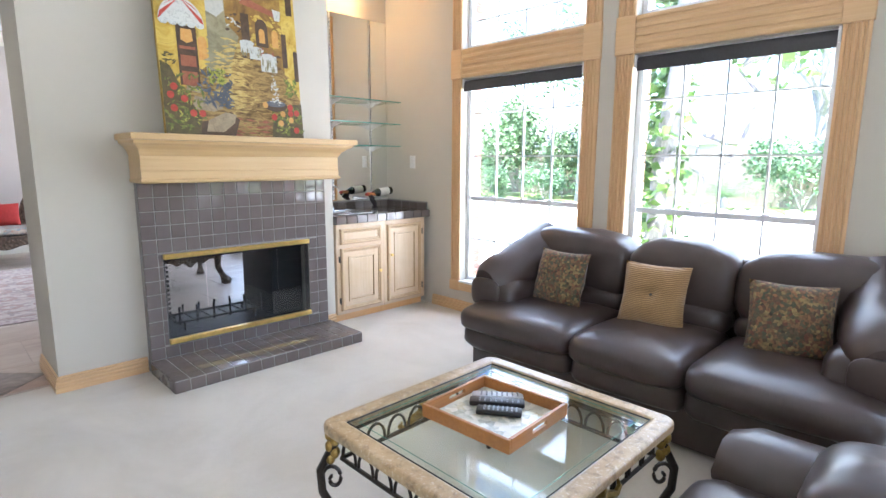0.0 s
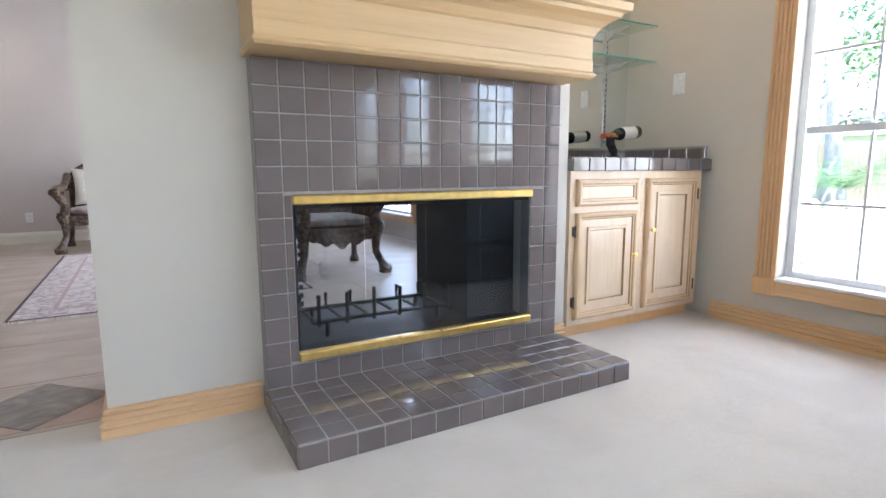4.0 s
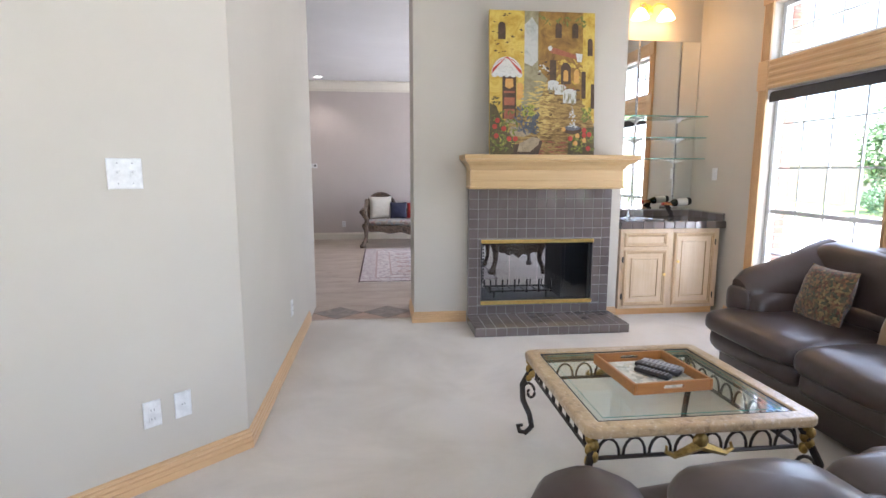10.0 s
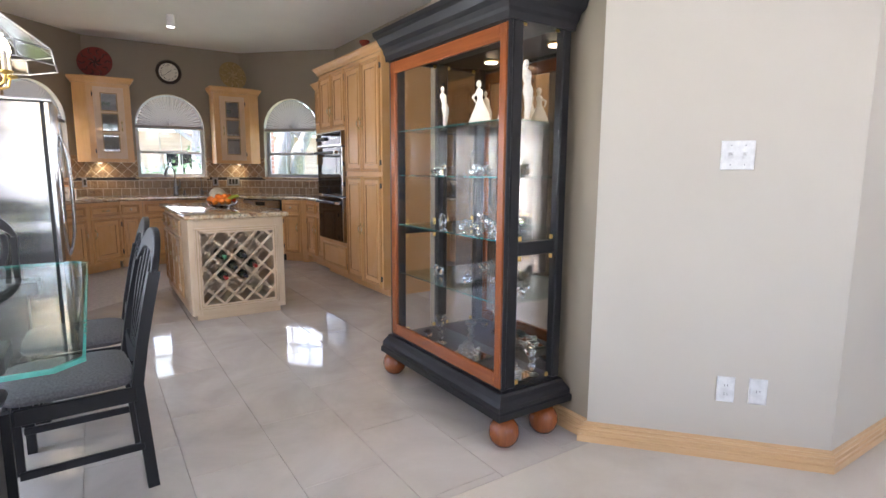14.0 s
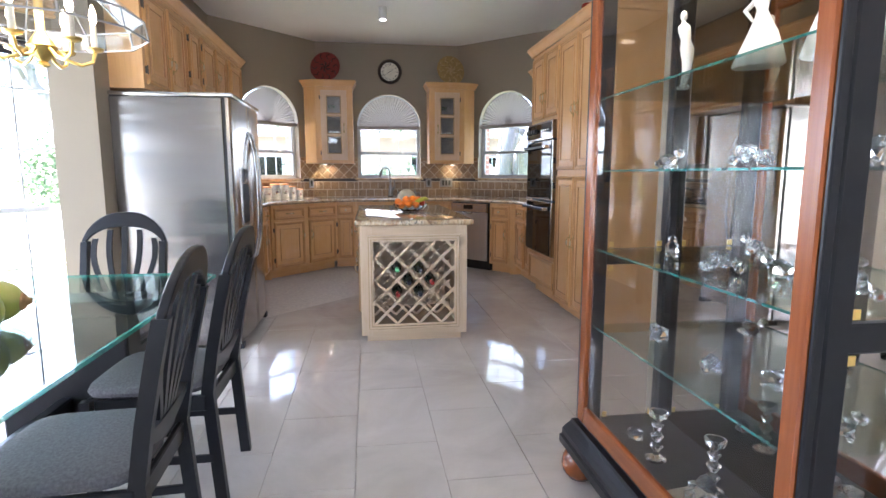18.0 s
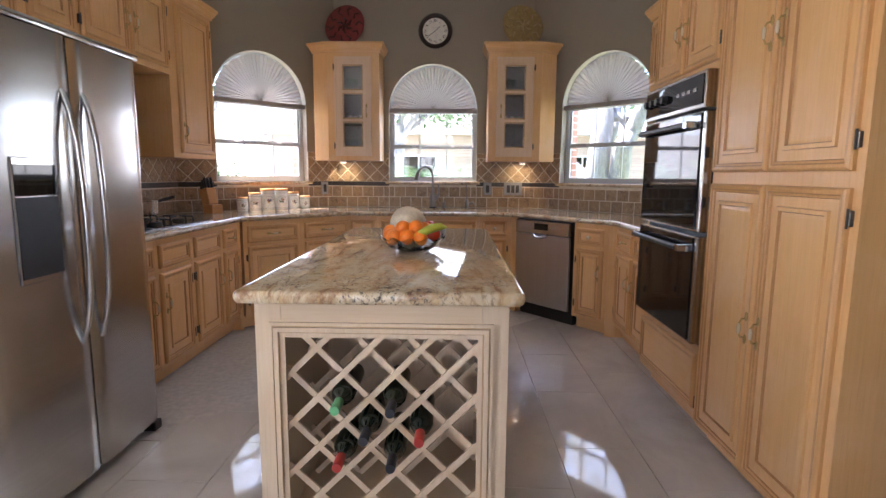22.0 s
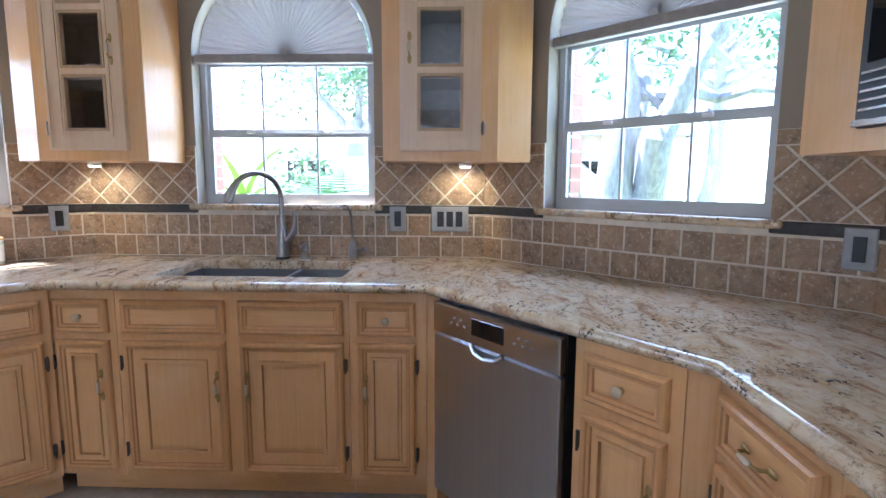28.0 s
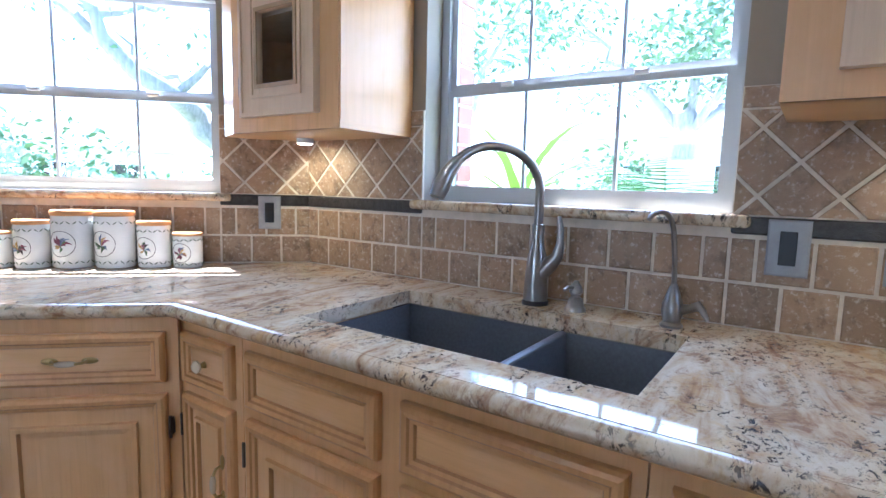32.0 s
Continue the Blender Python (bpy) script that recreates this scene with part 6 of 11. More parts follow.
def puff(bm, c, half, e=0.45, ez=0.55, n=28, sag=0.0, m=Matrix.Identity(4)):
    """A stuffed cushion: a box with half sizes, rounded by the exponents; sag dents its top edge line."""
    rows = []
    for j in range(n // 2 + 1):
        v = -math.pi / 2 + math.pi * j / (n // 2)
        ring = []
        for k in range(n):
            u = 2 * math.pi * k / n
            x = half[0] * spow(math.cos(v), ez) * spow(math.cos(u), e)
            y = half[1] * spow(math.cos(v), ez) * spow(math.sin(u), e)
            z = half[2] * spow(math.sin(v), ez)
            z += sag * math.cos(math.pi * y / (2 * half[1])) * max(0, math.sin(v))
            ring.append(bm.verts.new(m @ Vector((c[0] + x, c[1] + y, c[2] + z))))
        rows.append(ring)
    for a, b in zip(rows, rows[1:]):
        for k in range(n):
            bm.faces.new((a[k], a[(k + 1) % n], b[(k + 1) % n], b[k]))
    bmesh.ops.remove_doubles(bm, verts=bm.verts, dist=1e-5)
    return bm

def crumple(bm, amount, scale=7.0, seed=0.0):
    """Uneven stuffing and creases."""
    bm.normal_update()
    for v in bm.verts:
        p = Vector(v.co) * scale + Vector((seed, seed * 2, 0))
        v.co += v.normal * amount * (noise.noise(p) + 0.5 * noise.noise(p * 2.3))
    return bm

def sofa(name, m, seats, seat_w, label, depth=0.92, arm=0.34):
    """Built along +x, its back towards +y, its front towards -y."""
    s = thing(name, m, label, "sofa")
    W = seats * seat_w + 2 * arm
    bm = bm_new()
    box(bm, 0.04, 0.06, 0.03, W - 0.04, depth - 0.04, 0.30, 0.03, 2)
    part("base", bm, LEATHER, s, "", True)
    bm = puff(bm_new(), (W / 2, depth - 0.11, 0.45), (W / 2 - 0.10, 0.12, 0.40), 0.25, 0.35, 40); crumple(bm, 0.008)
    part("back_frame", bm, LEATHER, s, "", True)
    for k in range(seats):
        x = arm + seat_w * (k + 0.5)
        bm = puff(bm_new(), (x, 0.35, 0.375), (seat_w / 2 + 0.012, 0.37, 0.105), 0.35, 0.55, 36, 0.03); crumple(bm, 0.012, 6, k)
        part("seat_cushion", bm, LEATHER, s, "", True)
        bm = puff(bm_new(), (x, 0.05, 0.205), (seat_w / 2 + 0.008, 0.075, 0.13), 0.3, 0.6, 28); crumple(bm, 0.006, 7, k + 3)
        part("front_cushion", bm, LEATHER, s, "", True)
        bm = puff(bm_new(), (x, depth - 0.22, 0.70), (seat_w / 2 + 0.014, 0.17, 0.185), 0.45, 0.65, 36, 0.02); crumple(bm, 0.014, 6, k + 5)
        part("back_cushion", bm, LEATHER, s, "", True)
        bm = puff(bm_new(), (x, depth - 0.27, 0.49), (seat_w / 2 + 0.005, 0.14, 0.09), 0.4, 0.65, 28); crumple(bm, 0.01, 9, k + 9)
        part("lumbar_cushion", bm, LEATHER, s, "", True)
    for x in (arm / 2, W - arm / 2):
        bm = puff(bm_new(), (x, 0.40, 0.22), (arm / 2 - 0.01, 0.40, 0.21), 0.25, 0.3, 28); crumple(bm, 0.006)
        part("arm_panel", bm, LEATHER, s, "", True)
        bm = bm_new()
        pts, rad = [], []
        for j in range(10):
            f = j / 9
            pts.append((x, 0.02 + 0.80 * f, 0.475 + 0.10 * f ** 2))
            rad.append(0.165 * (0.55 + 0.45 * math.sin(min(1, f * 6 + 0.25) * math.pi / 2)) * (1 - 0.12 * f))
        tube(bm, pts, rad, 20)
        for v in bm.verts:
            v.co.x = x + (v.co.x - x) * 1.08
        crumple(bm, 0.012, 6, x)
        part("arm_cushion", bm, LEATHER, s, "", True)
    return s
def couch(name, m, widths, label, depth=0.95):
    """Long sofa built along +x, its front towards -y: seat pads run to the ends and the stuffed arms rest on them."""
    s = thing(name, m, label, "sofa")
    W = sum(widths)
    bm = bm_new(); box(bm, 0.03, 0.05, 0.02, W - 0.03, depth - 0.04, 0.24, 0.025, 2)
    part("skirt", bm, LEATHER, s, "", True)
    bm = puff(bm_new(), (W / 2, depth - 0.12, 0.45), (W / 2 - 0.02, 0.12, 0.38), 0.25, 0.35, 40); crumple(bm, 0.008)
    part("back_frame", bm, LEATHER, s, "", True)
    x = 0.0
    for k, w in enumerate(widths):
        c, x = x + w / 2, x + w
        end = -1 if k == 0 else (1 if k == len(widths) - 1 else 0)
        bm = puff(bm_new(), (c, 0.30, 0.385), (w / 2 + 0.006, 0.39, 0.085), 0.28, 0.55, 36, 0.02); crumple(bm, 0.011, 6, k)
        part("seat_cushion", bm, LEATHER, s, "", True)
        bm = puff(bm_new(), (c, 0.19, 0.27), (w / 2 + 0.002, 0.225, 0.085), 0.24, 0.5, 30); crumple(bm, 0.007, 7, k + 3)
        part("front_roll", bm, LEATHER, s, "", True)
        bm = puff(bm_new(), (c, depth - 0.22, 0.69), (w / 2 + 0.012, 0.17, 0.20), 0.4, 0.6, 36, 0.02); crumple(bm, 0.014, 6, k + 5)
        part("back_cushion", bm, LEATHER, s, "", True)
        bm = puff(bm_new(), (c, depth - 0.28, 0.50), (w / 2 - 0.01, 0.13, 0.085), 0.4, 0.65, 28); crumple(bm, 0.01, 9, k + 9)
        part("lumbar_cushion", bm, LEATHER, s, "", True)
    for sgn, x0 in ((-1, 0.0), (1, W)):
        pts, rad = [], []
        for j in range(12):
            f = j / 11
            pts.append((x0 + sgn * (-0.03 - 0.09 * f), 0.17 + 0.63 * f, 0.56 + 0.19 * f ** 1.4))
            rad.append(0.155 * (0.45 + 0.55 * math.sin(min(1, f * 5 + 0.2) * math.pi / 2)) * (1 + 0.25 * f))
        bm = tube(bm_new(), pts, rad, 22); crumple(bm, 0.014, 7, x0 + 2)
        part("arm_cushion", bm, LEATHER, s, "", True)
        bm = puff(bm_new(), (x0 - sgn * 0.09, 0.46, 0.47), (0.17, 0.31, 0.14), 0.3, 0.5, 28); crumple(bm, 0.008, 7, x0)
        part("arm_body", bm, LEATHER, s, "", True)
        bm = puff(bm_new(), (x0 - sgn * 0.05, 0.15, 0.515), (0.115, 0.03, 0.095), 0.95, 0.6, 24)
        part("arm_facing", bm, LEATHER, s, "", True)
    for px in (0.06, W - 0.06):
        for py in (0.09, depth - 0.09):
            bm = bm_new(); cyl(bm, (px, py, 0.0), (px, py, 0.03), 0.022, n=10); part("foot", bm, BLACK, s)
    return s
couch("sofa", pose(2.61, 2.62, 0, 0, 0, -90), (0.78, 0.585, 0.72), "dark brown leather three seat sofa with stuffed cushions under the window")
sofa("loveseat", pose(2.28, 0.95, 0, 0, 0, 180) @ Matrix.Diagonal((1, 1, 0.7, 1)), 2, 0.43, "dark brown leather loveseat facing the fireplace", 0.70, 0.25)

TAPESTRY = blotchy("floral_tapestry", [(0.035, 0.026, 0.015), (0.30, 0.21, 0.08), (0.13, 0.04, 0.025), (0.10, 0.085, 0.045), (0.06, 0.07, 0.04), (0.26, 0.12, 0.05), (0.04, 0.03, 0.018)], 70)
RIBBED = Mat("ribbed_gold_fabric", 0.75, Sheen_Weight=0.4)
wv = RIBBED.node("TexWave", bands_direction="Z")
wv.inputs["Scale"].default_value, wv.inputs["Distortion"].default_value = 34, 3.0
RIBBED.nt.links.new(RIBBED.where(), wv.inputs["Vector"])
RIBBED.color(RIBBED.ramp(wv.outputs["Fac"], [(0.15, (0.20, 0.105, 0.036)), (0.8, (0.35, 0.21, 0.08))]))
RIBBED.bump(wv.outputs["Fac"], 0.4, 0.006)
RIBBED = RIBBED.mat
def cushion(name, m, w, mat, label, button=False, thick=0.075):
    c = thing(name, m, label, "cushion", "sofa cushions")
    bm = bm_new()
    n = 18
    for s in (-1, 1):
        grid = []
        for i in range(n + 1):
            for j in range(n + 1):
                x, z = -1 + 2 * i / n, -1 + 2 * j / n
                f = max(0.0, (1 - x * x) * (1 - z * z)) ** 0.42
                edge = 1 - 0.07 * ((1 - z * z) * x * x + (1 - x * x) * z * z)
                dent = 0.6 * math.exp(-((x * x + z * z) / 0.03)) if button and s < 0 else 0
                grid.append(bm.verts.new((x * w / 2 * edge, s * thick * (f - dent * 0.6), z * w / 2 * edge + w / 2)))
        for i in range(n):
            for j in range(n):
                a = i * (n + 1) + j
                bm.faces.new((grid[a], grid[a + 1], grid[a + n + 2], grid[a + n + 1]))
    bmesh.ops.remove_doubles(bm, verts=bm.verts, dist=1e-4)
    crumple(bm, 0.006, 14)
    part("cover", bm, mat, c, "", True)
    if button:
        part("button", ball(bm_new(), (0, -0.045, w / 2), 0.013, 12, (1, 0.5, 1)), DARK_METAL, c, "dark centre button", True)
    return c
CL = "square floral tapestry cushion leaning on the leather sofa"
for y, mat, lab, b, rz in ((2.20, TAPESTRY, CL, False, -96), (1.60, RIBBED, "square ribbed gold cushion with a centre button on the sofa", True, -88), (0.95, TAPESTRY, CL, False, -80)):
    cushion("cushion", pose(2.99, y, 0.455, 0, 0, rz) @ pose(0, 0, 0, -17, 0, 4), 0.355, mat, lab, b)

# coffee table
STONE = travertine("cream_fossil_stone", (0.25, 0.165, 0.085), (0.42, 0.305, 0.18), (0.56, 0.45, 0.30), 0.3)
WROUGHT = plain("wrought_iron_bronze", (0.045, 0.036, 0.030), 0.45, 0.7, scale=60)
GILT = plain("antique_gilt", (0.35, 0.23, 0.07), 0.38, 0.9, scale=70, vary=0.3)
ct = thing("coffee_table", pose(1.585, 1.485, 0), "square stone edged glass coffee table on wrought iron legs", "table")
hx, hy = 0.455, 0.43
def rounded(hx, hy, r, n=5):
    return [(sx * (hx - r) + r * math.cos(a), sy * (hy - r) + r * math.sin(a)) for sx, sy, a0 in ((1, 1, 0), (-1, 1, 90), (-1, -1, 180), (1, -1, 270)) for a in [radians(a0 + 90 * k / n) for k in range(n + 1)]]
bm = slab_with_holes(rounded(hx, hy, 0.05), [[(-0.385, -0.36), (0.385, -0.36), (0.385, 0.36), (-0.385, 0.36)]], 0.425, 0.465)
fr_ob = part("stone_frame", bm, STONE, ct, "", False)
soften(fr_ob, 0.012, 3)
bm = bm_new()
box(bm, -0.385, -0.36, 0.448, 0.385, 0.36, 0.4585)
gl = part("glass", bm, GLASS_GREEN, ct, "bevelled clear glass panel")
bm = bm_new()
for a, b in ((0.383, 0.358),):
    tube(bm, [(-a, -b, 0.459), (a, -b, 0.459), (a, b, 0.459), (-a, b, 0.459)], 0.003, 4, True)
part("glass_rim", bm, BLACK, ct, "dark line between glass and stone")
for a, b in ((0.355, 0.33),):
    bm = tube(bm_new(), [(-a, -b, 0.4586), (a, -b, 0.4586), (a, b, 0.4586), (-a, b, 0.4586)], 0.0012, 4, True)
    part("glass_bevel", bm, GLASS_EDGE, ct)
def iron_arches(p, q, n):
    p, q = Vector(p), Vector(q)
    for k in range(n):
        a, b = p.lerp(q, (k + 0.08) / n), p.lerp(q, (k + 0.92) / n)
        mid, half = (a + b) / 2, (b - a) / 2
        pts = [mid + half * math.cos(t) + Vector((0, 0, 0.065 * math.sin(t))) for t in np.linspace(math.pi, 0, 9)]
        part("arch", tube(bm_new(), [a + Vector((0, 0, -0.008))] + pts + [b + Vector((0, 0, -0.008))], 0.0055, 6), WROUGHT, ct, "", True)
    for z in (-0.008, 0.082):
        part("rail", tube(bm_new(), [p + Vector((0, 0, z)), q + Vector((0, 0, z))], 0.008, 6), WROUGHT, ct, "", True)
ix, iy = 0.40, 0.375
for a, b in (((-ix, -iy, 0.335), (ix, -iy, 0.335)), ((ix, -iy, 0.335), (ix, iy, 0.335)), ((ix, iy, 0.335), (-ix, iy, 0.335)), ((-ix, iy, 0.335), (-ix, -iy, 0.335))):
    iron_arches(a, b, 8)
for sx in (-1, 1):
    for sy in (-1, 1):
        d = Vector((sx, sy, 0)).normalized()
        c0 = Vector((sx * ix, sy * iy, 0))
        leg = [c0 + d * o + Vector((0, 0, z)) for o, z in ((0.0, 0.42), (0.035, 0.36), (0.075, 0.28), (0.07, 0.20), (0.03, 0.13), (0.015, 0.07), (0.05, 0.025), (0.085, 0.02), (0.095, 0.05), (0.07, 0.06))]
        l = part("leg", tube(bm_new(), leg, [0.014, 0.014, 0.015, 0.015, 0.014, 0.014, 0.014, 0.013, 0.011, 0.008], 8), WROUGHT, ct, "scrolled wrought iron leg", True)
        scroll = [c0 + d * (0.03 + 0.04 * math.cos(t) * (1 - t / 9)) + Vector((0, 0, 0.25 + 0.055 * math.sin(t) * (1 - t / 9))) for t in np.linspace(0, 7.5, 18)]
        part("scroll", tube(bm_new(), scroll, 0.007, 6), WROUGHT, l, "", True)
        bm = bm_new()
        for k in range(5):
            ball(bm, tuple(c0 + d * 0.03 + Vector((0.012 * (k % 2 - 0.5), 0.012 * (0.5 - k % 2), 0.415 - 0.022 * k))), 0.018, 8, (1, 1, 1.3))
        part("acanthus", bm, GILT, l, "gilt acanthus leaf", True)
for sy in (-1, 1):
    bm = bm_new()
    for s in (-1, 1):
        tube(bm, [(0, sy * iy * 1.02, 0.36), (s * 0.05, sy * iy * 1.04, 0.345), (s * 0.10, sy * iy * 1.03, 0.325), (s * 0.13, sy * iy * 1.02, 0.34), (s * 0.125, sy * iy, 0.36)], [0.02, 0.016, 0.012, 0.009, 0.006], 6)
    ball(bm, (0, sy * iy * 1.03, 0.375), 0.03, 10, (1, 0.6, 1.2))
    part("ornament", bm, GILT, ct, "gilt leaf ornament", True)
# tray with remote controls
TRAYWOOD = wood("red_brown_tray_wood", (0.40, 0.17, 0.045), (0.27, 0.10, 0.025), 0.35, (8, 60, 60))
tr = thing("tray", pose(1.60, 1.52, 0.4605, 0, 0, 3) @ Matrix.Diagonal((0.93, 0.93, 0.95, 1)), "red brown wooden tray with a mosaic patterned bottom", "tray")
MOSAIC = blotchy("tray_mosaic", [(0.62, 0.60, 0.48), (0.30, 0.32, 0.26), (0.68, 0.66, 0.56), (0.46, 0.42, 0.28)], 38, 0.25, 0.05)
bm = bm_new(); box(bm, -0.175, -0.185, 0, 0.175, 0.185, 0.006); part("bottom", bm, MOSAIC, tr)
for nm, x0, y0, x1, y1 in (("side", -0.19, -0.20, -0.176, 0.20), ("side", 0.176, -0.20, 0.19, 0.20)):
    bm = bm_new(); box(bm, x0, y0, 0, x1, y1, 0.05, 0.002); part(nm, bm, TRAYWOOD, tr)
for y in (-0.193, 0.193):
    bm = slab_with_holes([(-0.175, 0.0), (0.175, 0.0), (0.175, 0.05), (-0.175, 0.05)], [[(-0.045, 0.018), (0.045, 0.018), (0.05, 0.026), (0.045, 0.036), (-0.045, 0.036), (-0.05, 0.026)]], -0.006, 0.006)
    bmesh.ops.transform(bm, matrix=Matrix(((1, 0, 0, 0), (0, 0, -1, y), (0, 1, 0, 0), (0, 0, 0, 1))), verts=bm.verts)
    part("end", bm, TRAYWOOD, tr, "end with a cut-out handle")
STOPS = plain("grey_keys", (0.25, 0.26, 0.28), 0.5)
def remote(x, y, rz, w, l, mat, label):
    r = thing("remote_control", pose(x, y, 0.469, 0, 0, rz), label, "remote control", "remotes in the tray")
    bm = bm_new(); box(bm, -w / 2, -l / 2, 0, w / 2, l / 2, 0.02, 0.006, 2); part("body", bm, mat, r, "", True)
    for i in range(3):
        for j in range(8):
            bm = bm_new(); box(bm, (i - 1) * w * 0.28 - 0.004, -l * 0.4 + j * l * 0.1, 0.0202, (i - 1) * w * 0.28 + 0.004, -l * 0.4 + j * l * 0.1 + 0.006, 0.0225); part("button", bm, STOPS, r)
remote(1.66, 1.56, 38, 0.05, 0.20, BLACK, "long black remote control with grey keys")
remote(1.61, 1.51, 35, 0.045, 0.16, BLACK, "short black remote control lying in the tray")
remote(1.70, 1.59, 40, 0.045, 0.19, plain("silver_plastic", (0.45, 0.46, 0.48), 0.3, 0.3), "silver remote control lying in the tray")

# ---- fireplace ----
hearth = thing("fireplace", pose(0, 0, 0), "grey glazed tile fireplace with brass trimmed glass doors", "fireplace")
HX0, HX1, HY0, HZ = 1.18, 2.505, 3.555, 0.075
CX0, CX1, CY = 1.185, 2.49, 3.985
OX0, OX1, OZ0, OZ1 = 1.30, 2.33, 0.163, 0.755
bm = bm_new(); box(bm, HX0 + 0.004, HY0 + 0.0005, 0, HX1 - 0.004, 4.048, HZ - 0.0005); part("hearth_bed", bm, TILE_GROUT, hearth)
bm = bm_new()
box(bm, CX0 + 0.003, CY + 0.0005, HZ, OX0, 4.048, 1.20); box(bm, OX1, CY + 0.0005, HZ, CX1 - 0.003, 4.048, 1.20); box(bm, OX0, CY + 0.0005, OZ1, OX1, 4.048, 1.20); box(bm, OX0, CY + 0.0005, HZ, OX1, 4.048, OZ0)
part("surround_bed", bm, TILE_GROUT, hearth)
PITCH = 0.0872
def face_tile(x0, x1, z0, z1):
    me = cached(("ft", round(x1 - x0, 4), round(z1 - z0, 4)), lambda: mesh_of("tile", plate_piece([(0, 0), (x1 - x0, 0), (x1 - x0, z1 - z0), (0, z1 - z0)], 0.006, GREY_TILE), GREY_TILE))
    piece("tile", me, hearth, pose(x0, CY + 0.004, z0))
g = 0.0025
xs = [CX0 + PITCH * k for k in range(15)] + [CX1]
zs = [HZ + 0.002] + [1.20 - PITCH * k for k in range(12, -1, -1) if 1.20 - PITCH * k > HZ + 0.03]
for xa, xb in zip(xs, xs[1:]):
    for za, zb in zip(zs, zs[1:]):
        spans = [(xa, xb, za, min(zb, OZ0)), (xa, xb, max(za, OZ1), zb)]
        if za < OZ1 and zb > OZ0:
            lo, hi = max(za, OZ0), min(zb, OZ1)
            spans += [(xa, min(xb, OX0), lo, hi), (max(xa, OX1), xb, lo, hi)]
        if xb <= OX0 + 0.004 or xa >= OX1 - 0.004:
            spans = [(xa, xb, za, zb)]
        for a, b, c, d in spans:
            if d - c > 0.012 and b - a > 0.012:
                face_tile(a + g, b - g, c + g, d - g)
def top_tile(x0, x1, y0, y1):
    def make():
        bm = plate_piece([(0, 0), (x1 - x0, 0), (x1 - x0, y1 - y0), (0, y1 - y0)], 0.006, GREY_TILE)
        bmesh.ops.transform(bm, matrix=pose(0, 0, 0, -90), verts=bm.verts)
        bmesh.ops.transform(bm, matrix=Matrix.Diagonal((1, -1, 1, 1)), verts=bm.verts)
        return mesh_of("tile", bm, GREY_TILE)
    me = cached(("tt", round(x1 - x0, 4), round(y1 - y0, 4)), make)
    zmin = min(v.co.z for v in me.vertices)
    piece("tile", me, hearth, pose(x0, y0 - min(v.co.y for v in me.vertices), HZ - 0.004 - zmin))
hxs = [HX0 + 0.0 + (HX1 - HX0) * k / 15 for k in range(16)]
hys = [HY0 + (CY - HY0) * k / 5 for k in range(6)]
for xa, xb in zip(hxs, hxs[1:]):
    for ya, yb in zip(hys, hys[1:]):
        top_tile(xa + g, xb - g, ya + g, yb - g)
    me = cached(("hf", round(xb - xa, 4)), lambda: mesh_of("tile", plate_piece([(0, 0), (xb - xa - 2 * g, 0), (xb - xa - 2 * g, HZ - 0.006), (0, HZ - 0.006)], 0.006, GREY_TILE), GREY_TILE))
    piece("tile", me, hearth, pose(xa + g, HY0 + 0.004, 0.001))
for x, rz in ((HX0 + 0.004, -90), (HX1 - 0.004, 90)):
    for ya, yb in zip(hys, hys[1:]):
        me = cached(("hs", round(yb - ya, 4)), lambda: mesh_of("tile", plate_piece([(0, 0), (yb - ya - 2 * g, 0), (yb - ya - 2 * g, HZ - 0.006), (0, HZ - 0.006)], 0.006, GREY_TILE), GREY_TILE))
        piece("tile", me, hearth, pose(x, (yb - g) if rz < 0 else (ya + g), 0.001, 0, 0, rz))
# brass framed doors, firebox, grate
SOOT = plain("dark_firebox_metal", (0.02, 0.02, 0.022), 0.5)
bm = bm_new()
box(bm, OX0, 4.0, OZ0, OX1, 4.595, OZ0 + 0.02); box(bm, OX0, 4.0, OZ1 - 0.05, OX1, 4.595, OZ1); box(bm, OX0, 4.03, OZ0 + 0.02, OX0 + 0.02, 4.595, OZ1 - 0.05); box(bm, 2.08, 4.1, OZ0 + 0.02, OX1, 4.595, OZ1 - 0.05)
part("firebox", bm, SOOT, hearth)
for z0, z1 in ((OZ0 + 0.002, OZ0 + 0.034), (OZ1 - 0.034, OZ1 - 0.002)):
    bm = bm_new(); box(bm, OX0, 3.962, z0, OX1, 3.998, z1, 0.004); part("brass_bar", bm, BRASS, hearth, "polished brass door bar")
for k in range(4):
    x0 = OX0 + 0.004 + k * (OX1 - OX0 - 0.008) / 4
    x1 = x0 + (OX1 - OX0 - 0.008) / 4
    bm = bm_new(); box(bm, x0 + 0.002, 3.984, OZ0 + 0.036, x1 - 0.002, 3.989, OZ1 - 0.036); part("glass_door", bm, clear_glass("smoked_fire_glass", (0.74, 0.77, 0.80)) if k == 0 else bpy.data.materials["smoked_fire_glass"], hearth, "smoked glass door panel")
for x in (1.74, 1.92):
    bm = bm_new(); box(bm, x - 0.06, 3.935, OZ0 + 0.03, x + 0.06, 3.96, OZ0 + 0.042, 0.004); part("handle", bm, BRASS, hearth, "polished brass pull")
bm = bm_new()
for k in range(6):
    x = 1.42 + 0.115 * k
    tube(bm, [(x, 4.13, 0.36), (x, 4.13, 0.24), (x, 4.42, 0.24), (x, 4.42, 0.30)], 0.008, 6)
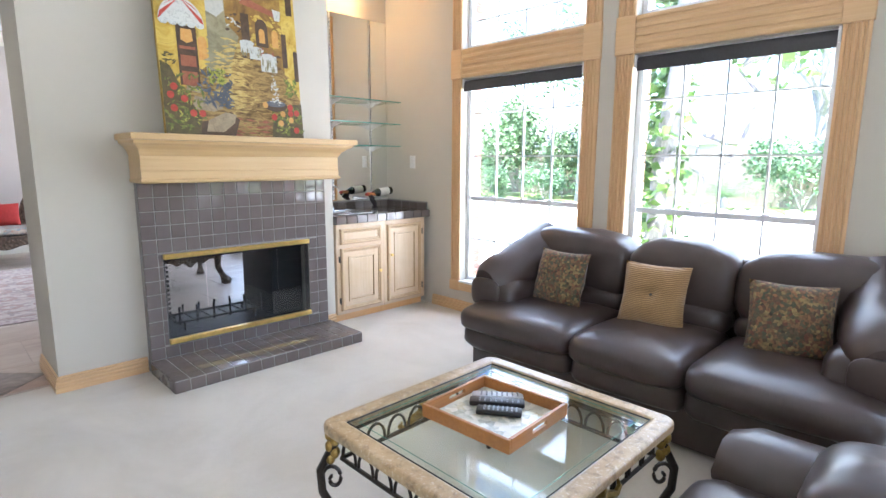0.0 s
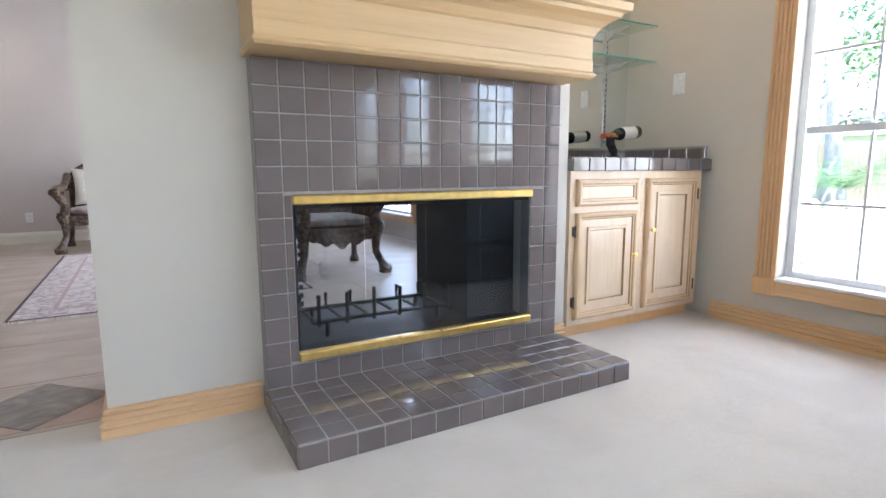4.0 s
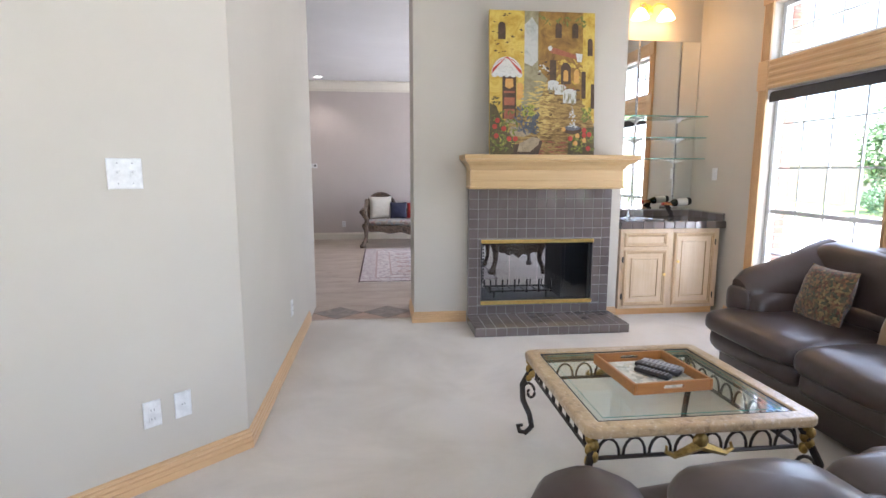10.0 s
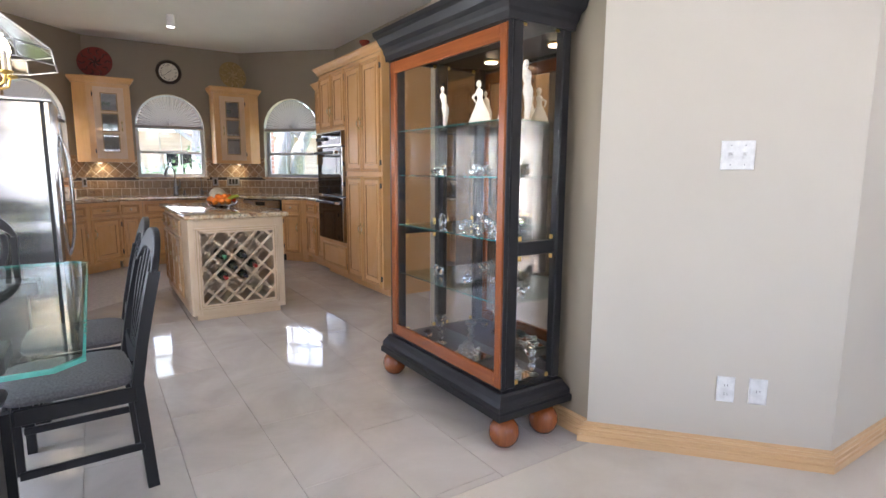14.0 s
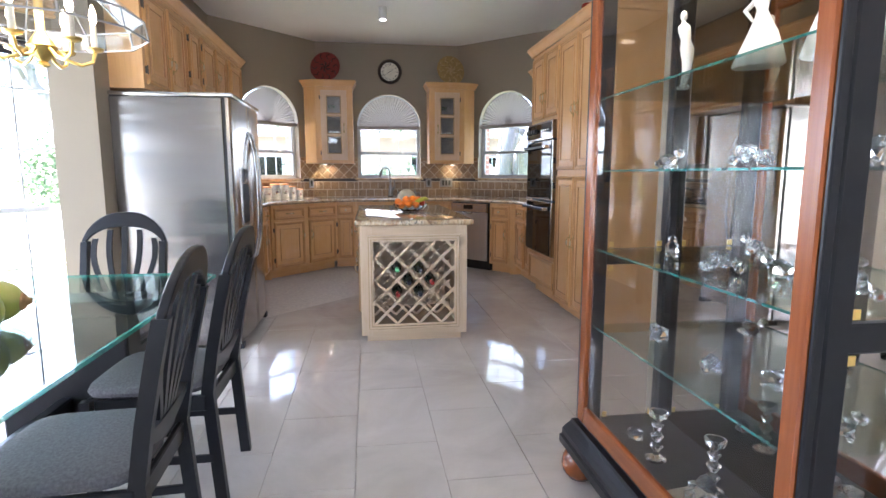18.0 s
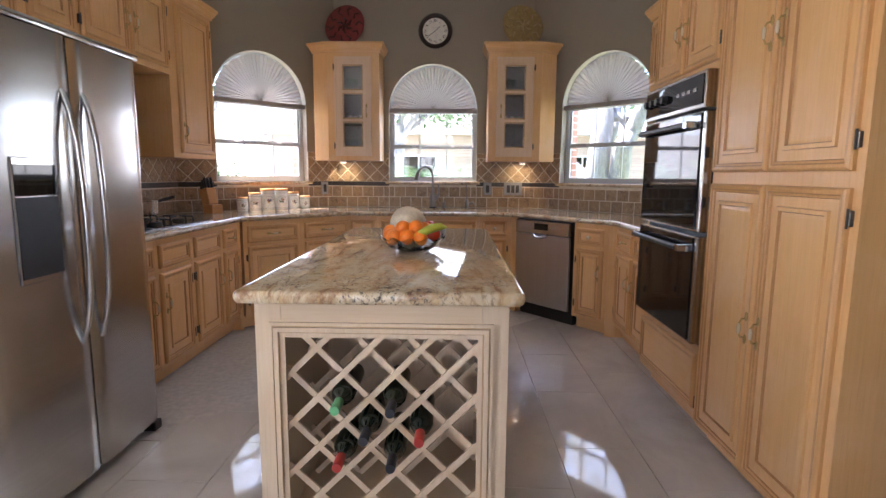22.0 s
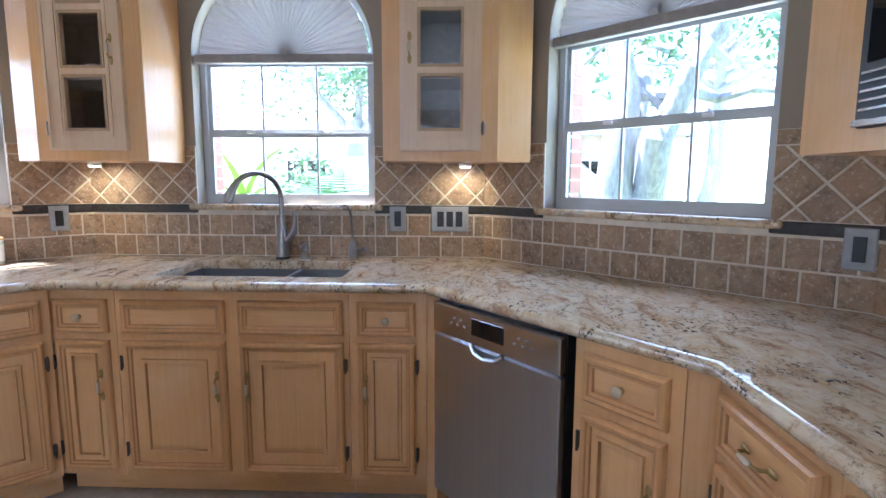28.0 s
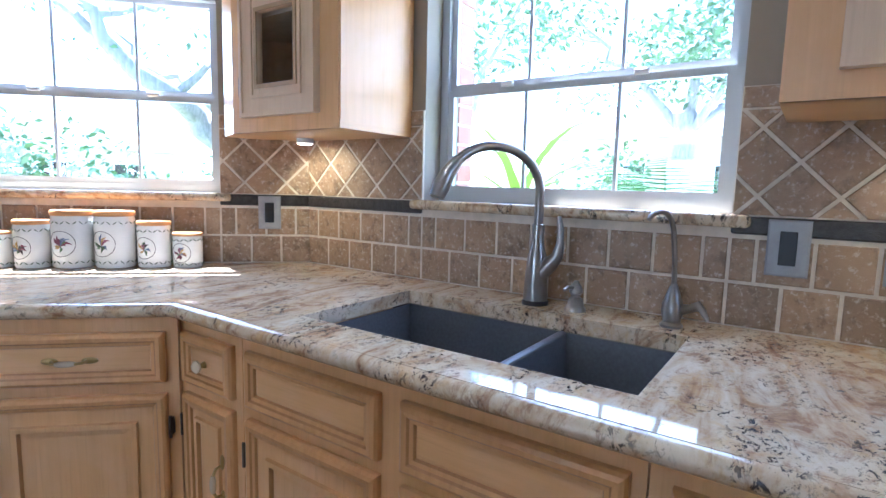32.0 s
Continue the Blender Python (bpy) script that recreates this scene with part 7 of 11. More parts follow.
for y in (4.16, 4.38):
    tube(bm, [(1.40, y, 0.245), (2.02, y, 0.245)], 0.009, 6)
    for x in (1.46, 1.96):
        tube(bm, [(x, y, 0.245), (x, y, 0.156)], 0.009, 6)
part("grate", bm, IRON, hearth, "black iron log grate", True)
bm = bm_new()
for k in range(12):
    box(bm, OX0 + 0.022, 4.02 + 0.002, OZ1 - 0.055 - 0.03 * k, OX0 + 0.035, 4.028, OZ1 - 0.06 - 0.03 * k - 0.012)
part("mesh_curtain", bm, DARK_METAL, hearth, "hanging chain mesh curtain")
# mantel
MAPLE = wood("pale_maple", (0.60, 0.42, 0.215), (0.50, 0.33, 0.15), 0.36, (2.2, 60, 60))
mt = thing("mantel_shelf", pose(0, 0, 0), "pale maple mantel shelf with a stepped crown profile", "mantel")
prof = [(0, 1.205), (0.165, 1.205), (0.175, 1.215), (0.175, 1.222), (0.165, 1.232), (0.165, 1.275), (0.16, 1.28), (0.16, 1.365), (0.168, 1.372), (0.175, 1.385), (0.185, 1.40), (0.21, 1.42), (0.232, 1.432), (0.24, 1.436), (0.245, 1.452), (0.268, 1.457), (0.27, 1.485), (0.262, 1.492), (0, 1.492)]
for nm, sub in (("frieze", prof[:9]), ("cove", prof[8:15]), ("top_board", prof[14:])):
    bm, rings = bm_new(), []
    for u, z in sub:
        e = max(0.0, u - 0.165)
        x0, x1 = 1.172 - 0.62 * e, 2.507 + e
        y = 3.98 - u
        rings.append([bm.verts.new(p) for p in ((x0, 4.045, z), (x0, y, z), (x1, y, z), (x1, 4.045, z))] if u else [bm.verts.new(p) for p in ((1.2, 4.045, z), (1.2, 4.0, z), (2.47, 4.0, z), (2.47, 4.045, z))])
    for a, b in zip(rings, rings[1:]):
        for k in range(3):
            bm.faces.new((a[k], a[k + 1], b[k + 1], b[k]))
    bm.faces.new(rings[0]); bm.faces.new(rings[-1][::-1])
    part(nm, bm, MAPLE, mt)

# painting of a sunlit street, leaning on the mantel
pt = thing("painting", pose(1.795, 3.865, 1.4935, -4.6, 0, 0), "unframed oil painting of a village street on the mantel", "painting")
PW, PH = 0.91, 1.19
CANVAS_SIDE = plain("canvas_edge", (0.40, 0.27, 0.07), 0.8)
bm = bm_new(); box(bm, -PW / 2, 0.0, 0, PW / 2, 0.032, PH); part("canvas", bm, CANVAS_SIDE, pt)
def oil(name, cols, scale=26, stretch=(1, 1, 1)):
    m = Mat(name, 0.55)
    n = m.noise(scale, 6, 0.7, m.where(stretch, world=False), 0.8)
    k = len(cols)
    m.color(m.ramp(n, [(0.28 + 0.44 * i / max(1, k - 1), c) for i, c in enumerate(cols)]))
    m.bump(m.noise(scale * 5, 4, 0.6, m.where(stretch, world=False)), 0.25, 0.003)
    return m.mat
OILS = {
    "wall": oil("oil_golden_wall", [(0.22, 0.12, 0.015), (0.44, 0.28, 0.03), (0.58, 0.42, 0.08), (0.32, 0.19, 0.025)], 7),
    "wall2": oil("oil_ochre_house", [(0.10, 0.05, 0.012), (0.26, 0.14, 0.025), (0.42, 0.27, 0.05)], 8),
    "sky": oil("oil_pale_sky", [(0.30, 0.31, 0.28), (0.46, 0.45, 0.40), (0.38, 0.37, 0.34)], 8),
    "street": oil("oil_street", [(0.07, 0.04, 0.012), (0.16, 0.09, 0.025), (0.40, 0.26, 0.075), (0.11, 0.06, 0.02)], 11, (1, 1, 4)),
    "dark": oil("oil_umber", [(0.04, 0.025, 0.012), (0.11, 0.06, 0.03)], 20),
    "red": oil("oil_red", [(0.32, 0.03, 0.015), (0.5, 0.07, 0.04)], 30),
    "roof": oil("oil_roof", [(0.22, 0.06, 0.03), (0.36, 0.13, 0.06)], 20),
    "white": oil("oil_white", [(0.26, 0.27, 0.25), (0.58, 0.58, 0.54), (0.40, 0.40, 0.37)], 40),
    "green": oil("oil_green", [(0.04, 0.06, 0.01), (0.14, 0.16, 0.03), (0.26, 0.25, 0.05)], 40),
    "olive": oil("oil_olive", [(0.06, 0.05, 0.02), (0.13, 0.10, 0.03)], 30),
    "orange": oil("oil_orange", [(0.50, 0.22, 0.04), (0.60, 0.36, 0.10)], 40),
    "haze": oil("oil_grey_gold_haze", [(0.13, 0.11, 0.06), (0.26, 0.23, 0.13), (0.36, 0.32, 0.20)], 9),
    "gold": oil("oil_gold_light", [(0.36, 0.22, 0.05), (0.52, 0.37, 0.11), (0.60, 0.46, 0.18)], 30),
    "slate": oil("oil_slate_blue", [(0.06, 0.065, 0.08), (0.15, 0.155, 0.17)], 30),
    "lime": oil("oil_lime", [(0.26, 0.27, 0.03), (0.42, 0.40, 0.07)], 30),
    "stone": oil("oil_stone", [(0.20, 0.15, 0.09), (0.42, 0.33, 0.20)], 26),
}
LAYER = [0.0]
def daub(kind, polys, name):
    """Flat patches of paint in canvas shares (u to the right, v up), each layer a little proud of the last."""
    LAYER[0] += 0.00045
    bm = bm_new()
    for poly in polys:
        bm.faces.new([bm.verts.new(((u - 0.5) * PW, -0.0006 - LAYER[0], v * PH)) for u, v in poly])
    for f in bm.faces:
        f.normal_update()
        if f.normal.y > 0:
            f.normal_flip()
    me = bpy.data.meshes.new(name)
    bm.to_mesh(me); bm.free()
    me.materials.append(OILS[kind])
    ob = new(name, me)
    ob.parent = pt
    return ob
def rect(u0, v0, u1, v1):
    return [(u0, v0), (u1, v0), (u1, v1), (u0, v1)]
def oval(u, v, ru, rv, n=12, a0=0, a1=360):
    return [(u + ru * math.cos(radians(a0 + (a1 - a0) * k / n)), v + rv * math.sin(radians(a0 + (a1 - a0) * k / n))) for k in range(n + (0 if a1 - a0 == 360 else 1))]
def arch(u0, v0, u1, v1):
    return [(u0, v0), (u1, v0), (u1, v1)] + [((u0 + u1) / 2 + (u1 - u0) / 2 * math.cos(radians(a)), v1 + (u1 - u0) * 0.42 * math.sin(radians(a))) for a in (30, 60, 90, 120, 150)] + [(u0, v1)]
rng = random.Random(5)
def dabs(n, u0, u1, v0, v1, r):
    out = []
    for _ in range(n):
        u, v, a = rng.uniform(u0, u1), rng.uniform(v0, v1), rng.uniform(0, 180)
        rr = r * rng.uniform(0.5, 1.3)
        out.append([(u + rr * math.cos(radians(a + t)) * s, v + 0.76 * rr * math.sin(radians(a + t)) * s) for t, s in ((0, 1.6), (70, 0.6), (180, 1.6), (250, 0.6))])
    return out
def strokes(n, u0, u1, v0, v1, w, h):
    """Level brush strokes that taper at both ends."""
    out = []
    for _ in range(n):
        u, v, k, t = rng.uniform(u0, u1), rng.uniform(v0, v1), rng.uniform(0.5, 1.3), rng.uniform(-0.2, 0.2) * w
        out.append([(u - w * k, v - t), (u, v - h * k), (u + w * k, v + t), (u, v + h * k)])
    return out
def many(kind, polys, name):
    return tagged(daub(kind, polys, name), kind="stuff")
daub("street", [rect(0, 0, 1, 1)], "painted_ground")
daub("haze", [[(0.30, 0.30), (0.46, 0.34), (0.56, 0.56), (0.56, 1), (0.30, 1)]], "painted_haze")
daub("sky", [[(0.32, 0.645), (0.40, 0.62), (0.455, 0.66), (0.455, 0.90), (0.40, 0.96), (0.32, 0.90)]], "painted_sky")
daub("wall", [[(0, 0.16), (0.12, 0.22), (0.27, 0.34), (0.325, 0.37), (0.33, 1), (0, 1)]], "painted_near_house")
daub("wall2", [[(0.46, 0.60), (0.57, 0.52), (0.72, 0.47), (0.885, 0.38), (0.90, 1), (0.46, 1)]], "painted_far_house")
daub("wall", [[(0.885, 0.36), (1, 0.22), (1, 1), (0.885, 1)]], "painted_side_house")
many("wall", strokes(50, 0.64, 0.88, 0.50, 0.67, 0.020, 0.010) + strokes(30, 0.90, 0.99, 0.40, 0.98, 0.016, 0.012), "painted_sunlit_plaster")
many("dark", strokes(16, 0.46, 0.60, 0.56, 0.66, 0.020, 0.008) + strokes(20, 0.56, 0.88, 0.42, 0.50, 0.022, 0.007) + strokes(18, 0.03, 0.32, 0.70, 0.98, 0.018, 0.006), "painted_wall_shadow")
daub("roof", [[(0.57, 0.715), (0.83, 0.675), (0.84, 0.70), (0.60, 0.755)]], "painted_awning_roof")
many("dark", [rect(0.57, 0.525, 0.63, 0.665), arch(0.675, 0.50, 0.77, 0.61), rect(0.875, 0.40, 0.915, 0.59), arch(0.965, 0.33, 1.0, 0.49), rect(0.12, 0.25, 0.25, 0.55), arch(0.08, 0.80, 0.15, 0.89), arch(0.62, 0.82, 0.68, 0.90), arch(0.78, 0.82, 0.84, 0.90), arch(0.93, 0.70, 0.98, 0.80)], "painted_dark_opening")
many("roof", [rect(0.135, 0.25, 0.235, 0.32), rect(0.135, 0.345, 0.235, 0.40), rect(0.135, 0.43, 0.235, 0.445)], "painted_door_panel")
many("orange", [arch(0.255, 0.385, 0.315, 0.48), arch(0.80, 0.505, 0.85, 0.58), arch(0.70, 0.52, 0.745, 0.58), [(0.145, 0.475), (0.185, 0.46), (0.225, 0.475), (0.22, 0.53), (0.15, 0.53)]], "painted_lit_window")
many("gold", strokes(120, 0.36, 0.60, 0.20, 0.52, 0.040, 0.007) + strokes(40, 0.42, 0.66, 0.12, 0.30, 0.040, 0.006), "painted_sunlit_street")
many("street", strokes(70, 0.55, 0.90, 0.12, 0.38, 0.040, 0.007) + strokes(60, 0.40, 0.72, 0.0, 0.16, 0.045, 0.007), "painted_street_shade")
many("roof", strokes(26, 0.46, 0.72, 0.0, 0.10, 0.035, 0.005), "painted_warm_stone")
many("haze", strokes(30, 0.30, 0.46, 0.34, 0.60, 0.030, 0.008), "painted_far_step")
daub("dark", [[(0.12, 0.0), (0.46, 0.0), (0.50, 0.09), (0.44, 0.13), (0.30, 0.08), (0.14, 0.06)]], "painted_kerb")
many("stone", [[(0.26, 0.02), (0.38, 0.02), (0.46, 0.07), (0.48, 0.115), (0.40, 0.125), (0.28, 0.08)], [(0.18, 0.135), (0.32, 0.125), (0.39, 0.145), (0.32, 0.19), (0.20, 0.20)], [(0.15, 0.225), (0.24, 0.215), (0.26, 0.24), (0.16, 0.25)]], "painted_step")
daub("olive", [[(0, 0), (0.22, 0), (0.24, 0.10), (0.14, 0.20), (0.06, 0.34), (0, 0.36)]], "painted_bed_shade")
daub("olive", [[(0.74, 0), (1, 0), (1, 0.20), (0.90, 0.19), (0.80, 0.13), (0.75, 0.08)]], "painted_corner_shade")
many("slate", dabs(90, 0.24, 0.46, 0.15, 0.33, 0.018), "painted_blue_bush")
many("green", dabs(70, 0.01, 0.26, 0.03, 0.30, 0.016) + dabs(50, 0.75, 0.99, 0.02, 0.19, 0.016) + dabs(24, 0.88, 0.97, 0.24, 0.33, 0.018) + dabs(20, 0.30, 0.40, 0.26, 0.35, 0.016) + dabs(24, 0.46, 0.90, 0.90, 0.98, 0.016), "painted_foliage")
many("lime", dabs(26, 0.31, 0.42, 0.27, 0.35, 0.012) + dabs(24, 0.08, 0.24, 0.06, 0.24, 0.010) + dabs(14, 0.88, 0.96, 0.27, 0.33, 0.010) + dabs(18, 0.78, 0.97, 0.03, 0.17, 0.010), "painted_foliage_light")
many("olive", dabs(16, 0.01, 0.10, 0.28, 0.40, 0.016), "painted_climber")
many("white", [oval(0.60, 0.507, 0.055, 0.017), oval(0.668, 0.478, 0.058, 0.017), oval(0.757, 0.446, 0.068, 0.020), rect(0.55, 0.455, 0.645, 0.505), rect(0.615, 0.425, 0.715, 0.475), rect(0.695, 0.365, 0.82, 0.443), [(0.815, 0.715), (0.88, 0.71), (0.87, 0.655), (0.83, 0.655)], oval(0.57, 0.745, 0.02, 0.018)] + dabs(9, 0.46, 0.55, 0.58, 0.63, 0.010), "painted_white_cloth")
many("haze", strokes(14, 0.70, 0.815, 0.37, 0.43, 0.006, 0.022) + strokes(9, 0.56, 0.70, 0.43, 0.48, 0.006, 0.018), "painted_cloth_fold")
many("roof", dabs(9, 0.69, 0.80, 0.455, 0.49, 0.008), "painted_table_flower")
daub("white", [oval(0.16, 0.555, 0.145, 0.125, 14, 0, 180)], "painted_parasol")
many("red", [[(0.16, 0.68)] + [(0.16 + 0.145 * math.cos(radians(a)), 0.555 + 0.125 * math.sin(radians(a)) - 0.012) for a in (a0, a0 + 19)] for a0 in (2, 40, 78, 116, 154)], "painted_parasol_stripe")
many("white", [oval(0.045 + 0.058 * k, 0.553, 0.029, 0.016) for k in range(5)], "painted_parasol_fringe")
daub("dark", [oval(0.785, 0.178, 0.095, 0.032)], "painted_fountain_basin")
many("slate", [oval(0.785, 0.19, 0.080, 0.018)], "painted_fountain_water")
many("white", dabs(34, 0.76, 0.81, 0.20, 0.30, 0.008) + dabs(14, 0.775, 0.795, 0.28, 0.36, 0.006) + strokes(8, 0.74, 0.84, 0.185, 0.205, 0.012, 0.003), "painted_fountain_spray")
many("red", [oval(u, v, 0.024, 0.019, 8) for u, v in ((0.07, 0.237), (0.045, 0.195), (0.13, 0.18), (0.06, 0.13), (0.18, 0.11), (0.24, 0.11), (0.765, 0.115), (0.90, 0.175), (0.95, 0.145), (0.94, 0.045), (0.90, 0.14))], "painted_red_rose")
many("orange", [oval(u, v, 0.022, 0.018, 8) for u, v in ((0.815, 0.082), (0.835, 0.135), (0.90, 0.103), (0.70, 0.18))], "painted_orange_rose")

# ---- wet bar ----
BAR_WOOD = wood("pale_bar_wood", (0.72, 0.55, 0.36), (0.62, 0.44, 0.27), 0.36, cloud=0.3)
BAR_LINE = wood("pale_bar_moulding", (0.66, 0.47, 0.28), (0.54, 0.36, 0.20), 0.36)
BAR_GROOVE = wood("bar_groove_glaze", (0.42, 0.27, 0.13), (0.30, 0.18, 0.08), 0.45)
for x, w, fronts, lab in ((2.625, 0.49, [("drawer", 0.245, 0.66, 0.42, 0.13, ""), ("door", 0.245, 0.10, 0.42, 0.53, "knobb", 1, 0.30)], "pickled wood wet bar cabinet with a drawer front and a door"), (3.115, 0.485, [("door", 0.235, 0.10, 0.40, 0.69, "knobb", -1, 0.42)], "pickled wood wet bar cabinet with one tall door")):
    cab = thing("bar_cabinet", pose(x, 4.055, 0), lab, "cabinet", "wet bar cabinets")
    bm = bm_new(); box(bm, 0.001, 0, 0.07, w - 0.001, 0.55, 0.828); part("body", bm, BAR_WOOD, cab)
    bm = bm_new(); box(bm, 0.001, 0.05, 0, w - 0.001, 0.55, 0.069); part("toe_kick", bm, PINE_H, cab)
    for kind, fx, fz, fw_, fh, grip, *rest in fronts:
        ob = add_front(cab, kind, fx, fz, fw_, fh, "", rest[0] if rest else 0, None, (BAR_WOOD, BAR_LINE, BAR_GROOVE))
        if grip:
            bm = lathe(bm_new(), [(0.006, 0), (0.006, 0.014), (0.013, 0.02), (0.012, 0.027), (0.002, 0.029)], 12, pose(0, 0, 0, 90))
            part("knob", bm, BRASS, ob, "small round brass knob", True, m=pose(rest[0] * (fw_ / 2 - 0.03), -0.017, rest[1]))
bar = thing("bar_counter", pose(0, 0, 0), "grey glazed tile wet bar counter with a tiled upstand", "worktop")
bm = bm_new(); box(bm, 2.612, 4.032, 0.829, 3.645, 4.655, 0.888); box(bm, 2.66, 4.642, 0.888, 3.645, 4.655, 0.965); box(bm, 3.633, 4.06, 0.888, 3.645, 4.64, 0.965); part("bed", bm, TILE_GROUT, bar)
n = 10
tw = (3.645 - 2.612) / n
for k in range(n):
    x0 = 2.612 + tw * k
    me = cached(("bf", n), lambda: mesh_of("tile", plate_piece([(0, 0), (tw - 0.006, 0), (tw - 0.006, 0.06), (0, 0.06)], 0.008, GREY_TILE), GREY_TILE))
    piece("tile", me, bar, pose(x0 + 0.003, 4.032, 0.83))
    if k:
        piece("tile", me, bar, pose(x0 + 0.003, 4.642, 0.893))
    for j in range(5):
        if 1 <= k <= 4 and 1 <= j <= 3:
            continue
        def make():
            bm = bm_new(); box(bm, 0, 0, 0, tw - 0.006, 0.112, 0.006, 0.0015); return mesh_of("tile", bm, GREY_TILE)
        piece("tile", cached("bt", make), bar, pose(x0 + 0.003, 4.036 + 0.121 * j, 0.889))
for j in range(5):
    def make():
        bm = plate_piece([(0, 0), (0.112, 0), (0.112, 0.06), (0, 0.06)], 0.006, GREY_TILE); return mesh_of("tile", bm, GREY_TILE)
    piece("tile", cached("bs", make), bar, pose(3.633, 4.176 + 0.118 * j - 0.003, 0.893, 0, 0, -90))
bs_ = thing("bar_sink", pose(2.92, 4.34, 0.89), "small stainless steel bar sink", "sink")
bm = slab_with_holes(rounded(0.20, 0.175, 0.03), [rounded(0.165, 0.14, 0.03)], 0.002, 0.009); part("rim", bm, STEEL, bs_)
bm = bm_new()
rr0, rr1 = rounded(0.165, 0.14, 0.03), rounded(0.14, 0.115, 0.03)
v0 = [bm.verts.new((x, y, 0.006)) for x, y in rr0]; v1 = [bm.verts.new((x, y, -0.0005)) for x, y in rr1]
for k in range(len(v0)):
    bm.faces.new((v0[k], v0[(k + 1) % len(v0)], v1[(k + 1) % len(v0)], v1[k]))
bm.faces.new(v1)
part("bowl", bm, STEEL, bs_)
bf = thing("bar_faucet", pose(2.93, 4.57, 0.895), "chrome gooseneck bar faucet", "faucet")
CHROME = plain("chrome", (0.75, 0.76, 0.77), 0.06, 1.0, bump=0.0)
part("base", lathe(bm_new(), [(0.025, 0), (0.025, 0.01), (0.014, 0.03), (0.011, 0.06)], 14), CHROME, bf, "", True)
part("spout", tube(bm_new(), [(0, 0, 0.05), (0, 0, 0.15)] + [(0, -0.055 + 0.055 * math.cos(a), 0.15 + 0.07 * math.sin(a)) for a in np.linspace(0.3, 2.9, 9)], 0.008, 10), CHROME, bf, "", True)
mir = thing("mirror", pose(0, 4.652, 0), "large frameless wall mirror behind the wet bar", "mirror")
bm = bm_new(); box(bm, 2.655, 0, 0.97, 3.642, 0.005, 2.64); part("glass", bm, MIRROR, mir)
for z in (1.885, 1.68, 1.475):
    sh = thing("glass_shelf", pose(0, 0, z), "clear green edged glass shelf on brackets", "shelf", "wet bar shelves")
    bm = bm_new(); box(bm, 2.70, 4.43, 0, 3.635, 4.63, 0.008); part("shelf", bm, GLASS_GREEN, sh)
    bm = bm_new(); box(bm, 2.70, 4.426, 0.0005, 3.635, 4.4295, 0.0075); part("edge", bm, GLASS_EDGE, sh)
    for x in (3.00, 3.44):
        bm = bm_new(); prism(bm, [(0, 0), (0.16, 0), (0.16, 0.006), (0.09, 0.02), (0.02, 0.045), (0, 0.05)], -0.004, 0.004)
        part("bracket", bm, plain("bracket_metal", (0.45, 0.44, 0.42), 0.4, 0.8) if "bracket_metal" not in bpy.data.materials else bpy.data.materials["bracket_metal"], sh, "", m=pose(x, 4.644, -0.001) @ Matrix(((0, 0, 1, 0), (-1, 0, 0, 0), (0, -1, 0, 0), (0, 0, 0, 1))))
for x in (3.00, 3.44):
    st = thing("shelf_standard", pose(x, 4.645, 0.98), "slotted metal shelf standard on the mirror", "shelf bracket", "shelf standards")
    bm = bm_new(); box(bm, -0.008, -0.004, 0, 0.008, 0.004, 1.66); part("bar", bm, bpy.data.materials["bracket_metal"], st)
    bm = bm_new()
    for k in range(50):
        box(bm, -0.003, -0.0052, 0.02 + 0.032 * k, 0.003, -0.0042, 0.036 + 0.032 * k)
    tagged(part("slots", bm, BLACK, st), kind="stuff")
# vanity light over the mirror
AMBER = Mat("amber_shade_glass", 0.35, 0, (0.95, 0.62, 0.25))
AMBER.bsdf.inputs["Emission Color"].default_value = (1.0, 0.55, 0.16, 1)
AMBER.bsdf.inputs["Emission Strength"].default_value = 2.2
AMBER = AMBER.mat
vl = thing("vanity_light", pose(3.06, 4.655, 2.86), "brass wall light with amber ribbed glass shades over the mirror", "wall light")
part("back_plate", lathe(bm_new(), [(0.06, 0), (0.055, 0.02), (0.02, 0.03)], 20, pose(0, 0, 0.06, 90)), BRASS, vl, "", True)
for x in (-0.13, 0.13):
    part("arm", tube(bm_new(), [(0, -0.02, 0.06), (x * 0.5, -0.08, 0.11), (x, -0.12, 0.09), (x, -0.13, 0.04)], 0.007, 8), BRASS, vl, "", True)
    part("shade", lathe(bm_new(), [(0.02, 0.045), (0.04, 0.03), (0.065, -0.01), (0.085, -0.05), (0.083, -0.052), (0.06, -0.012), (0.03, 0.02)], 24, pose(x, -0.13, 0)), AMBER, vl, "glowing amber glass shade", True)
    part("bulb", ball(bm_new(), (x, -0.13, -0.015), 0.025, 12), BULB, vl)
    lamp("vanity_bulb", "POINT", pose(3.06 + x, 4.52, 2.80), 1.7, (1, 0.76, 0.46), shadow_soft_size=0.05)
